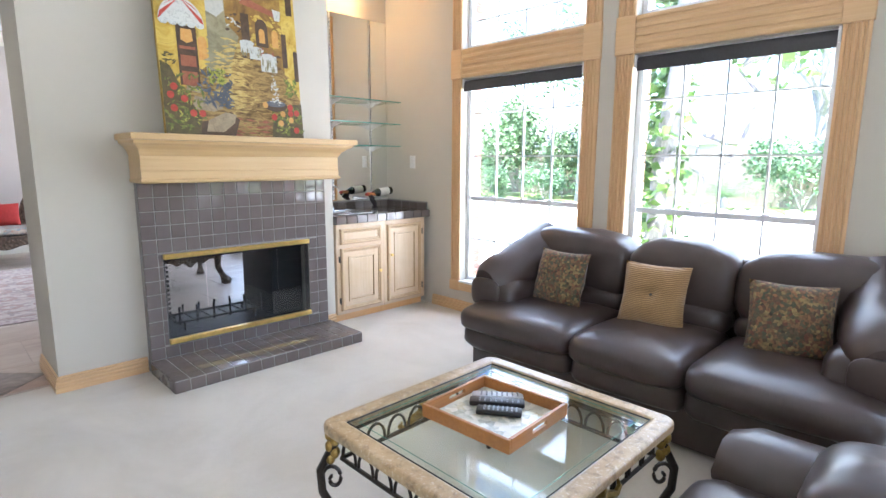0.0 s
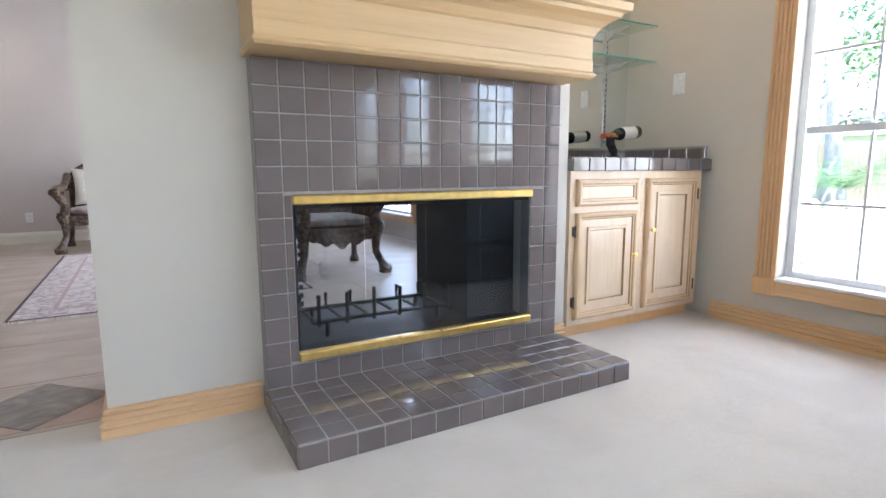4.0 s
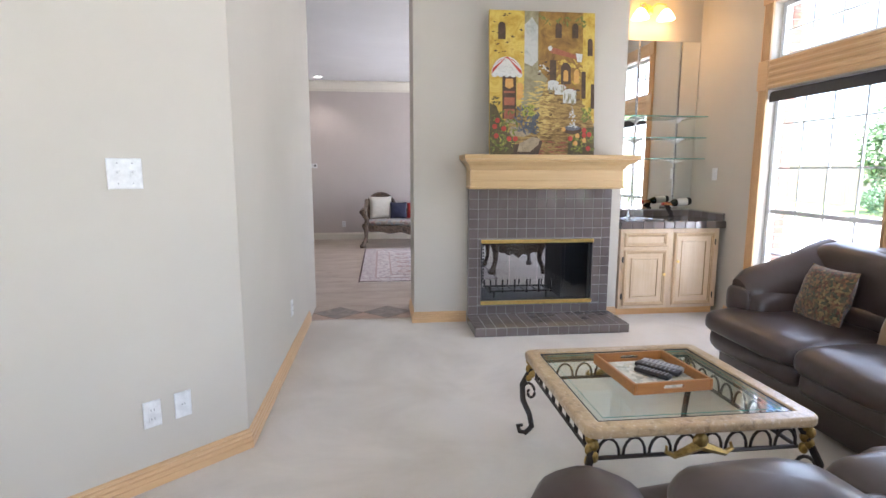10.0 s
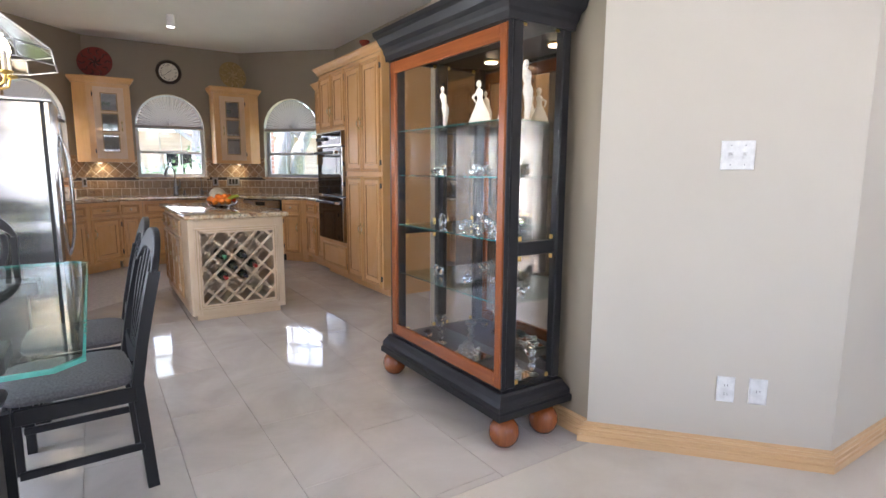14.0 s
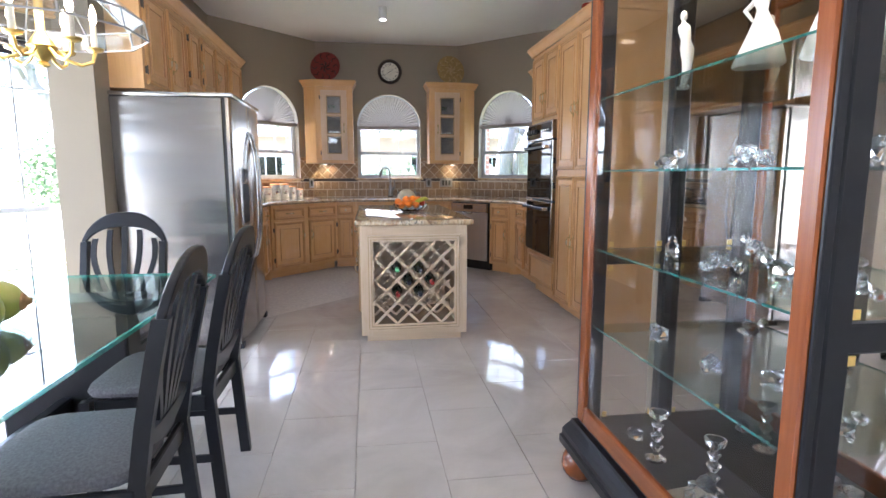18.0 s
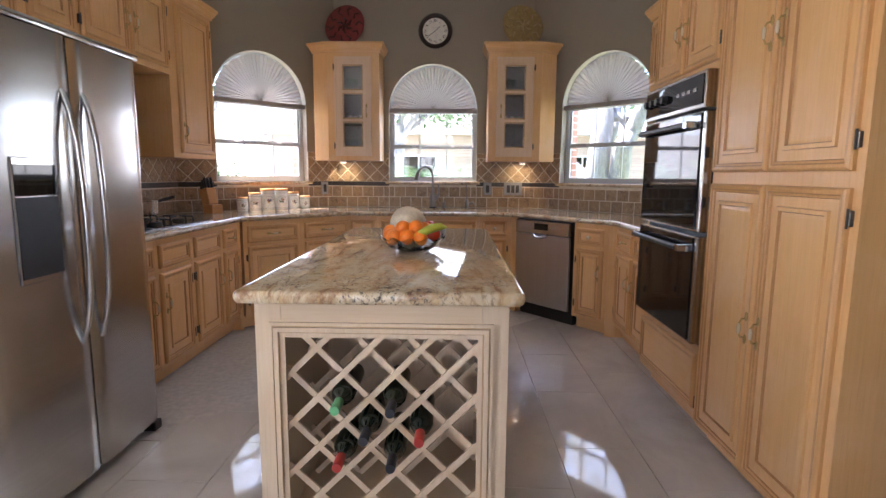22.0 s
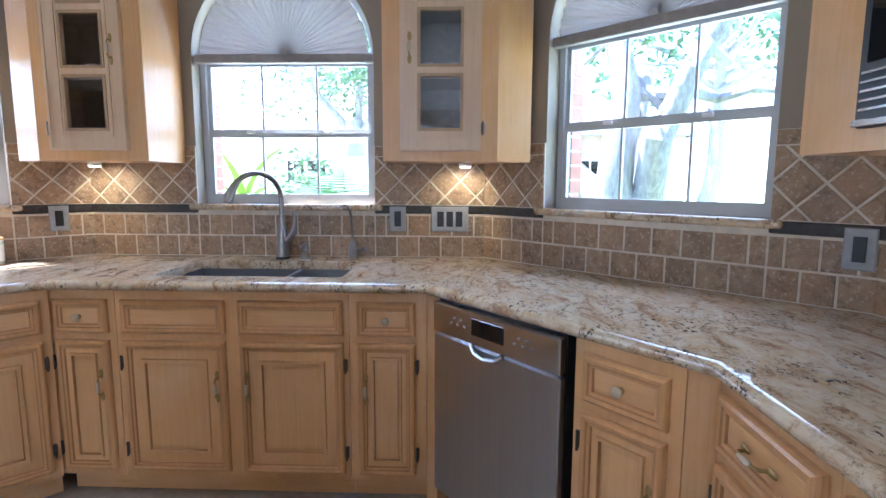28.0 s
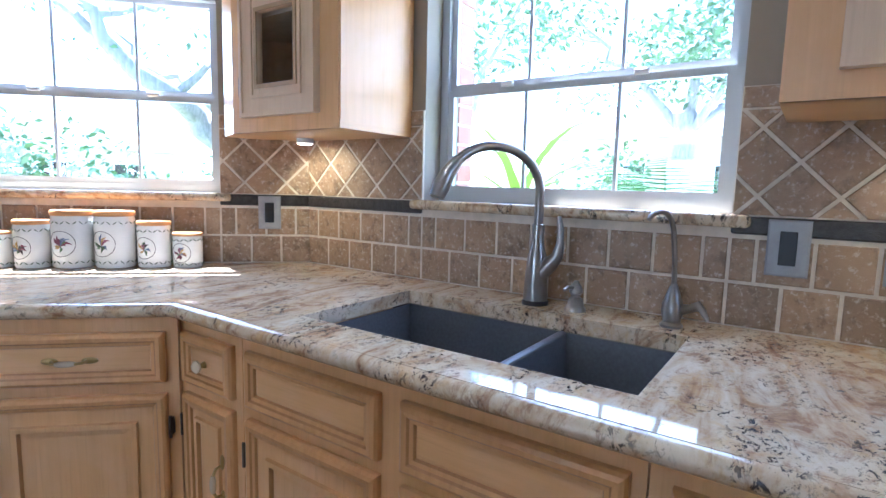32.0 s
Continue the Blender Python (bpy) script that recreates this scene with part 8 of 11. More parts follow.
# bottle on a grape holder
GRAPE = plain("dark_grape", (0.03, 0.02, 0.022), 0.25)
for x, y, rz in ((3.32, 4.44, 0),):
    gh = thing("bottle_holder", pose(x, y, 0.896, 0, 0, rz), "grape cluster wine bottle holder with painted leaves", "bottle holder")
    bm = bm_new()
    rg = random.Random(2)
    for k in range(34):
        t = k / 34
        ball(bm, (0.06 * t - 0.05 + rg.uniform(-0.03, 0.03) * (1 - t), rg.uniform(-0.03, 0.03) * (1 - t), 0.015 + 0.11 * (1 - t)), 0.015, 8)
    ball(bm, (0.0, 0, 0.012), 0.03, 10, (1.3, 1, 0.4))
    part("grape_cluster", bm, GRAPE, gh, "", True)
    bm = bm_new()
    for k in range(8):
        a = 2 * math.pi * k / 8
        tube(bm, [(-0.05, 0, 0.125), (-0.05 + 0.035 * math.cos(a), 0.035 * math.sin(a), 0.14), (-0.05 + 0.055 * math.cos(a), 0.05 * math.sin(a), 0.125)], [0.004, 0.014, 0.002], 6)
    part("leaves", bm, plain("rust_leaf", (0.42, 0.15, 0.03), 0.5), gh, "orange and yellow leaves", True)
    wb = thing("wine_bottle", pose(x - 0.10, y, 1.03, 0, 84, rz), "wine bottle with a white label resting on the grape holder", "bottle")
    part("body", lathe(bm_new(), [(0.0135, 0), (0.0145, 0.002), (0.0145, 0.08), (0.03, 0.11), (0.037, 0.13), (0.0375, 0.29), (0.034, 0.295), (0.002, 0.296)], 20), BOTTLE, wb, "", True)
    part("label", lathe(bm_new(), [(0.0378, 0.15), (0.0382, 0.151), (0.0382, 0.255), (0.0378, 0.256)], 20), PORCELAIN, wb, "white paper label", True)
    part("capsule", lathe(bm_new(), [(0.0146, -0.001), (0.0152, 0.0), (0.0152, 0.06), (0.0148, 0.061)], 14), FOILS[2], wb, "red capsule", True)
for y, z, lab in ((4.27, 1.27, "white light switch plate on the wall by the bar"),):
    switch_plate(pose(3.649, y, z, 0, 0, -90), 1, 0.075, 0.118, PLATE_WHITE, lab, False, "switch_plate" if z > 1.2 else "outlet_plate")
am = on_line((-0.997, 1.28), (-0.24, 1.95)) @ pose(0.03, 0, 0)

# ---- living room and bay windows ----
SHADE_CLOTH = plain("charcoal_shade_cloth", (0.055, 0.05, 0.052), 0.85, scale=90)
# rails and muntins toned grey: their backlit shade is put into the paint
FRAME_GREY = paint("backlit_grey_bars", (0.62, 0.63, 0.63), 0.4, 0.04)

def fluted(length, w, along="z"):
    """A casing board with five rounded flutes; its back lies on y = 0 and its face looks to -y."""
    bm, prof, n = bm_new(), [(0.0, 0.0), (0.0, -0.016), (0.012, -0.020)], 4
    step = (w - 0.024) / n
    for k in range(n):
        a = 0.012 + k * step
        prof += [(a + step * 0.2, -0.020), (a + step * 0.35, -0.012), (a + step * 0.65, -0.012), (a + step * 0.8, -0.020)]
    prof += [(w - 0.012, -0.020), (w, -0.016), (w, 0.0)]
    ends = []
    for s in (0.0, length):
        ends.append([bm.verts.new((u, v, s) if along == "z" else (s, v, u)) for u, v in prof])
    m = len(prof)
    for j in range(m):
        bm.faces.new((ends[0][j], ends[0][(j + 1) % m], ends[1][(j + 1) % m], ends[1][j]))
    bm.faces.new(ends[0]); bm.faces.new(ends[1][::-1])
    return bm

def corner_block(x, z, w, h):
    bm = bm_new(); box(bm, x, -0.028, z, x + w, 0, z + h, 0.004)
    return bm

def sash_window(name, m, w, z0, z1, upper=None, cols=4, rows=(0.66, 1.02, 1.385, 1.745), left=0.15, right=0.13, shade=True, label="tall white sash window with fluted oak casing and a rolled charcoal shade"):
    """Opening from x = 0 to w, the room's wall face on y = 0 and the outside towards +y."""
    win = tagged(new(name), label, "window", kind="structure")
    win.matrix_basis = m
    def lights(za, zb, cuts):
        t, y0, y1 = 0.035, 0.075, 0.125
        bm = bm_new()
        box(bm, 0, y0, za, t, y1, zb); box(bm, w - t, y0, za, w, y1, zb)
        box(bm, t, y0, za, w - t, y1, za + t); box(bm, t, y0, zb - t, w - t, y1, zb)
        fr = part("window_frame", bm, WHITE, win)
        zs, xs = [za + t] + list(cuts) + [zb - t], [t + (w - 2 * t) * k / cols for k in range(cols + 1)]
        for k, z in enumerate(cuts):
            heavy = 0.017 if abs(z - 1.02) < 0.01 else 0.006
            bm = bm_new(); box(bm, t, y0 + 0.012, z - heavy, w - t, y1 - 0.012, z + heavy)
            part("meeting_rail" if heavy > 0.01 else "muntin", bm, FRAME_GREY, win)
        for x in xs[1:-1]:
            bm = bm_new(); box(bm, x - 0.006, y0 + 0.015, za + t, x + 0.006, y1 - 0.015, zb - t)
            part("muntin", bm, FRAME_GREY, win)
        for za_, zb_ in zip(zs, zs[1:]):
            for xa, xb in zip(xs, xs[1:]):
                me = cached("pane%.3f,%.3f" % (xb - xa, zb_ - za_), lambda: mesh_of("pane", box(bm_new(), 0.005, 0, 0.005, xb - xa - 0.005, 0.003, zb_ - za_ - 0.005), GLASS))
                g = piece("pane", me, win, pose(xa, (y0 + y1) / 2, za_))
                g.visible_shadow = False
    lights(z0, z1, rows)
    top = z1 + 0.13
    if upper:
        lights(upper[0], upper[1], ((upper[0] + upper[1]) / 2,))
        top = upper[1] + 0.0
        part("transom_band", fluted(w, upper[0] - z1 - 0.01, "x"), OAK_H, win, "fluted oak band between the sashes", m=pose(0, 0, z1 + 0.005))
    sill = z0 - 0.09
    for x, cw, sgn in ((-left, left, 0), (w, right, 1)):
        part("casing", fluted(top - z0, cw), OAK, win, "fluted oak casing", m=pose(x, 0, z0))
        part("corner_block", corner_block(x - 0.008, sill, cw + 0.016, 0.09), OAK, win)
        part("corner_block", corner_block(x - 0.008, top, cw + 0.016, 0.15), OAK, win)
        if upper:
            part("corner_block", corner_block(x - 0.008, z1, cw + 0.016, upper[0] - z1), OAK_H, win)
    part("head_casing", fluted(w, 0.14, "x"), OAK_H, win, "fluted oak head casing", m=pose(0, 0, top + 0.005))
    bm = bm_new(); box(bm, 0, -0.024, sill + 0.005, w, 0, z0 - 0.012, 0.004); part("apron", bm, OAK_H, win)
    bm = bm_new(); box(bm, 0.002, -0.03, z0 - 0.012, w - 0.002, 0.074, z0 + 0.006, 0.004); part("window_sill", bm, WHITE, win)
    for z in ((1.02 + 0.017,) if z0 < 0.5 else ()):
        for x in (w * 0.25, w * 0.75):
            bm = bm_new(); box(bm, x - 0.022, 0.055, z, x + 0.022, 0.085, z + 0.014, 0.004); part("sash_lock", bm, WHITE, win)
    if shade:
        sh = thing("roller_shade", m @ pose(w / 2, 0.035, z1 - 0.05), "rolled up charcoal fabric shade at the window head", "blind", "roller shades")
        bm = bm_new(); cyl(bm, (-w / 2 + 0.02, 0, 0.005), (w / 2 - 0.02, 0, 0.005), 0.032, n=20); part("roll", bm, SHADE_CLOTH, sh, smooth=True)
        bm = bm_new(); box(bm, -w / 2 + 0.02, -0.036, -0.055, w / 2 - 0.02, -0.030, 0.0); part("hem", bm, SHADE_CLOTH, sh)
        bm = bm_new(); box(bm, -w / 2 + 0.005, -0.04, -0.03, -w / 2 + 0.018, 0.035, 0.046); part("bracket", bm, WHITE, sh)
        bm = bm_new(); box(bm, w / 2 - 0.018, -0.04, -0.03, w / 2 - 0.005, 0.035, 0.046); part("bracket", bm, WHITE, sh)
    return win

for k, (lo, hi) in enumerate(WIN):
    sash_window("window_%d" % (k + 4), on_line((WX - 0.001, hi), (WX - 0.001, lo)), hi - lo, WZ[0][0], WZ[0][1], WZ[1], left=0.105 if k == 0 else 0.12, right=0.12)
    br = tagged(new("window_%d_reveal" % (k + 4)), "red brick reveal outside the window", "brick reveal", kind="structure")
    mb = cached("side_brick", lambda: mesh_of("brick", box(bm_new(), 0, -0.045, 0, 0.09, 0.045, 0.056), BRICK))
    for y, s in ((lo - 0.05, -1), (hi + 0.05, 1)):
        bm = bm_new(); box(bm, WX + 0.165, y - 0.04, 0.15, WX + 0.25, y + 0.04, 2.85); part("mortar", bm, MORTAR, br)
        for j in range(40):
            piece("brick", mb, br, pose(WX + 0.168, y - s * 0.004, 0.16 + 0.066 * j))

bay = on_line(BD1, BD0)
sash_window("window_8", bay @ pose(dlen - 1.27, -0.001, 0), 1.07, 0.28, 2.03, left=0.13, right=0.13, label="tall white sash window with fluted oak casing in the breakfast bay")
sash_window("window_9", on_line((0.05, -2.949), (-2.85, -2.949)) @ pose(0.45, 0, 0), 2.0, 0.28, 2.03, cols=6, left=0.13, right=0.13, label="wide white sash window with fluted oak casing in the breakfast bay")
for k, s in enumerate((0.9, 3.0)):
    sash_window("window_%d" % (k + 10), on_line((3.65, 10.05), (3.65, 4.80)) @ pose(s, -0.001, 0), 1.3, 0.3, 2.4, rows=(0.82, 1.35, 1.88), left=0.1, right=0.1, shade=False, label="tall white hall window with oak casing")

# ---- baseboards ----
STEP = [(0.0, 0.0), (0.022, 0.0), (0.022, 0.030), (0.013, 0.034), (0.013, 0.038), (0.021, 0.042), (0.021, 0.054), (0.011, 0.058), (0.011, 0.062), (0.017, 0.066), (0.017, 0.074), (0.006, 0.079), (0.011, 0.083), (0.011, 0.092), (0.0, 0.096)]
def baseboard(path, mat, label, prof=STEP, name="baseboard"):
    return structure(name, moulding(bm_new(), [(x, y, 0.001) for x, y in path], prof), mat, label, "baseboard")
OAKB = "light oak baseboard with stepped ridges"
baseboard([(-2.298, 1.299), (-0.998, 1.299), (-0.9965, 1.279), (-0.2385, 1.951), (-0.2385, 4.19)][::1], OAK_H, OAKB)
baseboard([(0.709, 4.58), (0.709, 4.049), (1.178, 4.049)], OAK_H, OAKB)
baseboard([(-4.145, 2.459), (-2.452, 2.459), (-2.452, 1.31)], OAK_H, OAKB)
baseboard([(2.51, 4.049), (2.598, 4.049)], OAK_H, OAKB)
baseboard([(3.649, 3.98), (3.649, -2.94)], OAK_H, OAKB)
baseboard([(3.64, -2.949), (0.06, -2.949), (-2.85, -2.949), (-4.19, -1.61)], OAK_H, OAKB)
TALL = [(0.0, 0.0), (0.016, 0.0), (0.016, 0.10), (0.010, 0.115), (0.006, 0.13), (0.0, 0.135)]
baseboard([(-3.6, 10.049), (-1.25, 10.049)], CREAM, "cream painted hall baseboard", TALL)
baseboard([(-1.10, 10.049), (3.64, 10.049)], CREAM, "cream painted hall baseboard", TALL)
CROWN = [(0.0, -0.19), (0.012, -0.19), (0.014, -0.15), (0.03, -0.13), (0.06, -0.08), (0.075, -0.05), (0.11, -0.03), (0.11, -0.004), (0.0, -0.004)]
structure("crown_moulding", moulding(bm_new(), [(x, y, CEILING) for x, y in ((-3.599, 4.88), (-3.599, 10.049), (3.649, 10.049), (3.649, 4.81))], CROWN), CREAM, "cream painted crown moulding round the hall", "moulding")
# casing of the doorway in the far wall
dc = tagged(new("door_casing"), "cream painted casing of a closed hall door", "door casing", kind="structure")
bm = bm_new(); box(bm, -1.24, 10.015, 0, -1.12, 10.049, 2.44, 0.006); part("jamb", bm, CREAM, dc)
bm = bm_new(); box(bm, -2.30, 10.015, 0, -2.18, 10.049, 2.44, 0.006); part("jamb", bm, CREAM, dc)
bm = bm_new(); box(bm, -2.32, 10.012, 2.442, -1.10, 10.049, 2.56, 0.006); part("head", bm, CREAM, dc)
bm = bm_new(); box(bm, -2.178, 10.028, 0.005, -1.242, 10.049, 2.438); part("door_leaf", bm, CREAM, dc)

# ---- wall plates ----
def outlet(m, label, kind=0):
    t = thing("outlet_plate", m, label, "outlet", "wall plates")
    part("plate", terraced(bm_new(), 0.072, 0.116, [(0, 0.004), (0.004, 0.007)]), PLATE_WHITE, t)
    for z in ((0.026, 0.066) if kind == 0 else (0.05,)):
        bm = bm_new(); box(bm, -0.016, -0.0095, z, 0.016, -0.0072, z + (0.026 if kind == 0 else 0.016), 0.001); s = part("socket", bm, PLATE_WHITE, t)
        for x in (-0.006, 0.006):
            bm = bm_new(); box(bm, x - 0.001, -0.0102, z + 0.007, x + 0.001, -0.0096, z + 0.017); part("slot", bm, BLACK, s)
sw = thing("switch_plate", am @ pose(0.524, -0.001, 1.285), "white double toggle switch plate on the angled wall", "light switch", "wall plates")
part("plate", terraced(bm_new(), 0.128, 0.122, [(0, 0.004), (0.004, 0.007)]), PLATE_WHITE, sw)
for x in (-0.027, 0.027):
    bm = bm_new(); box(bm, x - 0.010, -0.010, 0.048, x + 0.010, -0.0072, 0.076, 0.001); tg = part("collar", bm, PLATE_WHITE, sw)
    bm = bm_new(); box(bm, x - 0.005, -0.024, 0.062, x + 0.005, -0.0102, 0.072, 0.002); part("toggle", bm, PLATE_WHITE, tg)
    for z in (0.022, 0.102):
        bm = bm_new(); cyl(bm, (x, -0.0069, z), (x, -0.0082, z), 0.003, n=8); part("screw", bm, PLATE_GREY, sw)
outlet(am @ pose(0.552, -0.001, 0.268), "white duplex outlet plate low on the angled wall")
outlet(am @ pose(0.68, -0.001, 0.270), "white cable jack plate low on the angled wall", 1)
outlet(pose(-0.239, 3.3, 0.30, 0, 0, 90), "white outlet plate low on the passage wall")
outlet(pose(-0.32, 10.049, 0.25), "white outlet plate with a plug on the hall wall")
th = thing("thermostat", pose(-0.86, 10.049, 1.40), "white wall thermostat with a small grey screen", "thermostat")
bm = bm_new(); box(bm, -0.06, -0.028, 0, 0.06, 0, 0.085, 0.008, 2); part("case", bm, PLATE_WHITE, th)
bm = bm_new(); box(bm, 0.0, -0.0305, 0.03, 0.045, -0.0285, 0.065); part("screen", bm, DARK_METAL, th)

# ---- curio cabinet ----
EBONY = plain("black_lacquered_wood", (0.010, 0.010, 0.012), 0.36, scale=40, bump=0.0, Specular_IOR_Level=0.35)
CHERRY = wood("cherry_wood", (0.30, 0.085, 0.022), (0.18, 0.045, 0.012), 0.25, (55, 55, 2.5), coat=0.3)
CHERRY_H = wood("cherry_level_grain", (0.30, 0.085, 0.022), (0.18, 0.045, 0.012), 0.25, (2.5, 55, 55), coat=0.3)
SHELF_GLASS = clear_glass("shelf_glass", (0.88, 0.97, 0.94))
BISQUE = plain("white_bisque_porcelain", (0.78, 0.74, 0.66), 0.5, scale=20, vary=0.05)
CX0, CX1, CY0, CY1 = -2.25, -1.165, 0.885, 1.255
cur = thing("curio_cabinet", pose((CX0 + CX1) / 2, (CY0 + CY1) / 2, 0), "tall black curio cabinet with a cherry framed glass door", "cabinet")
cm = cur.matrix_basis.inverted()
def cpart(name, bm, mat, label="", smooth=False, to=None):
    bmesh.ops.transform(bm, matrix=cm, verts=bm.verts)
    return part(name, bm, mat, to or cur, label, smooth)
BASE_PROF = [(-0.01, 0.0), (0.046, 0.0), (0.046, 0.03), (0.038, 0.038), (0.038, 0.06), (0.028, 0.08), (0.014, 0.10), (0.010, 0.112), (-0.01, 0.112)]
CROWN_PROF = [(-0.01, 0.0), (0.012, 0.0), (0.015, 0.03), (0.022, 0.045), (0.026, 0.07), (0.040, 0.09), (0.052, 0.125), (0.066, 0.14), (0.068, 0.165), (-0.01, 0.165)]
ring = [(CX0, CY1), (CX1, CY1), (CX1, CY0), (CX0, CY0)][::-1]
for nm, prof, z in (("base_moulding", BASE_PROF, 0.15), ("crown", CROWN_PROF, 1.905)):
    cpart(nm, moulding(bm_new(), [(x, y, z) for x, y in ring], prof, True), EBONY)
bm = bm_new(); box(bm, CX0 + 0.012, CY0 + 0.012, 0.20, CX1 - 0.012, CY1 - 0.012, 0.27); cpart("deck", bm, EBONY)
bm = bm_new(); box(bm, CX0 + 0.012, CY0 + 0.012, 1.925, CX1 - 0.012, CY1 - 0.012, 2.06); cpart("top", bm, EBONY)
for x in (CX0, CX1 - 0.05):
    bm = bm_new(); box(bm, x, CY1 - 0.05, 0.272, x + 0.05, CY1, 1.923, 0.006); cpart("post", bm, EBONY)
    bm = bm_new(); box(bm, x, CY0 + 0.026, 0.272, x + 0.05, CY0 + 0.085, 1.923, 0.006); cpart("post", bm, EBONY)
    xx = x + 0.012
    bm = bm_new(); box(bm, xx, CY0 + 0.087, 0.895, xx + 0.026, CY1 - 0.052, 0.955, 0.004); cpart("side_rail", bm, EBONY)
    for za, zb in ((0.274, 0.893), (0.957, 1.921)):
        bm = bm_new(); box(bm, xx + 0.008, CY0 + 0.087, za, xx + 0.012, CY1 - 0.052, zb); g = cpart("side_glass", bm, GLASS); g.visible_shadow = False
        for y in (CY0 + 0.10, CY1 - 0.075):
            for z in (za + 0.004, zb - 0.024):
                bm = bm_new(); box(bm, xx + 0.013, y, z, xx + 0.017, y + 0.018, z + 0.02); cpart("clip", bm, BRASS)
bm = bm_new(); box(bm, CX0 + 0.052, CY1 - 0.016, 0.272, CX1 - 0.052, CY1 - 0.010, 1.923); cpart("mirror_back", bm, BRONZE_MIRROR)
bm = bm_new(); box(bm, CX0 + 0.052, CY1 - 0.008, 0.272, CX1 - 0.052, CY1 - 0.001, 1.923); cpart("back_board", bm, EBONY)
# cherry door frame
door = bm_new()
box(door, CX0 + 0.020, CY0, 0.275, CX0 + 0.070, CY0 + 0.024, 1.90, 0.005)
cpart("door_stile", door, CHERRY)
for a, b in ((CX0, CX0 + 0.018), (CX1 - 0.012, CX1)):
    bm = bm_new(); box(bm, a, CY0 + 0.004, 0.272, b, CY0 + 0.0255, 1.923, 0.003); cpart("edge_strip", bm, EBONY)
bm = bm_new(); box(bm, CX1 - 0.062, CY0, 0.275, CX1 - 0.014, CY0 + 0.024, 1.90, 0.005); cpart("door_stile", bm, CHERRY)
bm = bm_new(); box(bm, CX0 + 0.0705, CY0 + 0.001, 0.275, CX1 - 0.0625, CY0 + 0.023, 0.345, 0.005); cpart("door_rail", bm, CHERRY_H)
bm = bm_new(); box(bm, CX0 + 0.0705, CY0 + 0.001, 1.83, CX1 - 0.0625, CY0 + 0.023, 1.90, 0.005); cpart("door_rail", bm, CHERRY_H)
bm = bm_new(); box(bm, CX0 + 0.072, CY0 + 0.010, 0.347, CX1 - 0.064, CY0 + 0.014, 1.828); g = cpart("door_glass", bm, GLASS); g.visible_shadow = False
for z in (0.66, 0.955, 1.245, 1.50):
    bm = bm_new(); box(bm, CX0 + 0.052, CY0 + 0.035, z, CX1 - 0.052, CY1 - 0.018, z + 0.006); s = cpart("glass_shelf", bm, SHELF_GLASS); s.visible_shadow = False
    bm = bm_new(); box(bm, CX0 + 0.052, CY0 + 0.032, z, CX1 - 0.052, CY0 + 0.035, z + 0.006); e = cpart("shelf_edge", bm, SHELF_EDGE, "green glass shelf edge")
for x in (CX0 + 0.0, CX1 - 0.06):
    for y in (CY0 + 0.05, CY1 - 0.07):
        bm = bm_new(); lathe(bm, [(0.02, 0.0), (0.045, 0.008), (0.066, 0.036), (0.072, 0.068), (0.066, 0.10), (0.046, 0.128), (0.03, 0.134), (0.03, 0.151)], 24, pose(x + 0.03 + (-0.04 if x < -1.5 else 0.02), y - 0.02, 0)); cpart("ball_foot", bm, CHERRY, "turned cherry ball foot", True)
DOWN = glow("cabinet_lamp_glow", (1, 0.86, 0.62), 20)
for x in (-1.96, -1.43):
    bm = bm_new(); cyl(bm, (x, 1.06, 1.915), (x, 1.06, 1.926), 0.045, n=24); sp = cpart("lamp_ring", bm, BRASS)
    bm = bm_new(); cyl(bm, (x, 1.06, 1.909), (x, 1.06, 1.9148), 0.036, n=24); cpart("lamp_lens", bm, DOWN, "lit recessed lamp", to=None)
    lamp("cabinet_lamp", "SPOT", look((x, 1.06, 1.90), (x, 1.06, 0)), 9, (1, 0.86, 0.66), spot_size=radians(120), spot_blend=0.6, shadow_soft_size=0.03)

def figurine(x, y, z, h, profile, bend, label, seed, head=0.055, arms=()):
    """A plain shaped porcelain figure: a leaning turned body, a head and a raised arm."""
    bm = bm_new()
    lathe(bm, [(r * h, k * h) for r, k in profile], 18)
    ball(bm, (0, 0, (profile[-1][1] + head * 0.8) * h), head * h, 12, (0.85, 0.95, 1.2))
    for pts in arms:
        tube(bm, [(a * h, b * h, c * h) for a, b, c in pts], [0.03 * h] * (len(pts) - 1) + [0.018 * h], 7)
    for v in bm.verts:
        k = v.co.z / h
        v.co.x += bend * h * math.sin(k * math.pi * 1.6) * 0.5
        v.co.y *= 0.8
    return solid("figurine", bm, BISQUE, label, "figurine", "porcelain figures on the top shelf", True, pose(x - 0.10, y + 0.085, z + 0.0065, 0, 0, seed))
NUDE = [(0.09, 0), (0.10, 0.03), (0.045, 0.05), (0.06, 0.2), (0.075, 0.34), (0.10, 0.48), (0.065, 0.60), (0.09, 0.72), (0.085, 0.78), (0.03, 0.83), (0.028, 0.87)]
GOWN = [(0.26, 0), (0.27, 0.03), (0.22, 0.18), (0.15, 0.36), (0.08, 0.52), (0.055, 0.60), (0.085, 0.70), (0.08, 0.76), (0.03, 0.81), (0.028, 0.84)]
figurine(-1.86, 1.0, 1.50, 0.25, NUDE, 0.14, "slender white porcelain draped woman on a glass shelf", 0)
figurine(-1.50, 0.98, 1.50, 0.23, GOWN, 0.05, "white porcelain lady in a wide gown on a shelf", 30, 0.07, [[(-0.05, 0, 0.72), (-0.17, 0, 0.62), (-0.1, 0, 0.5)]])
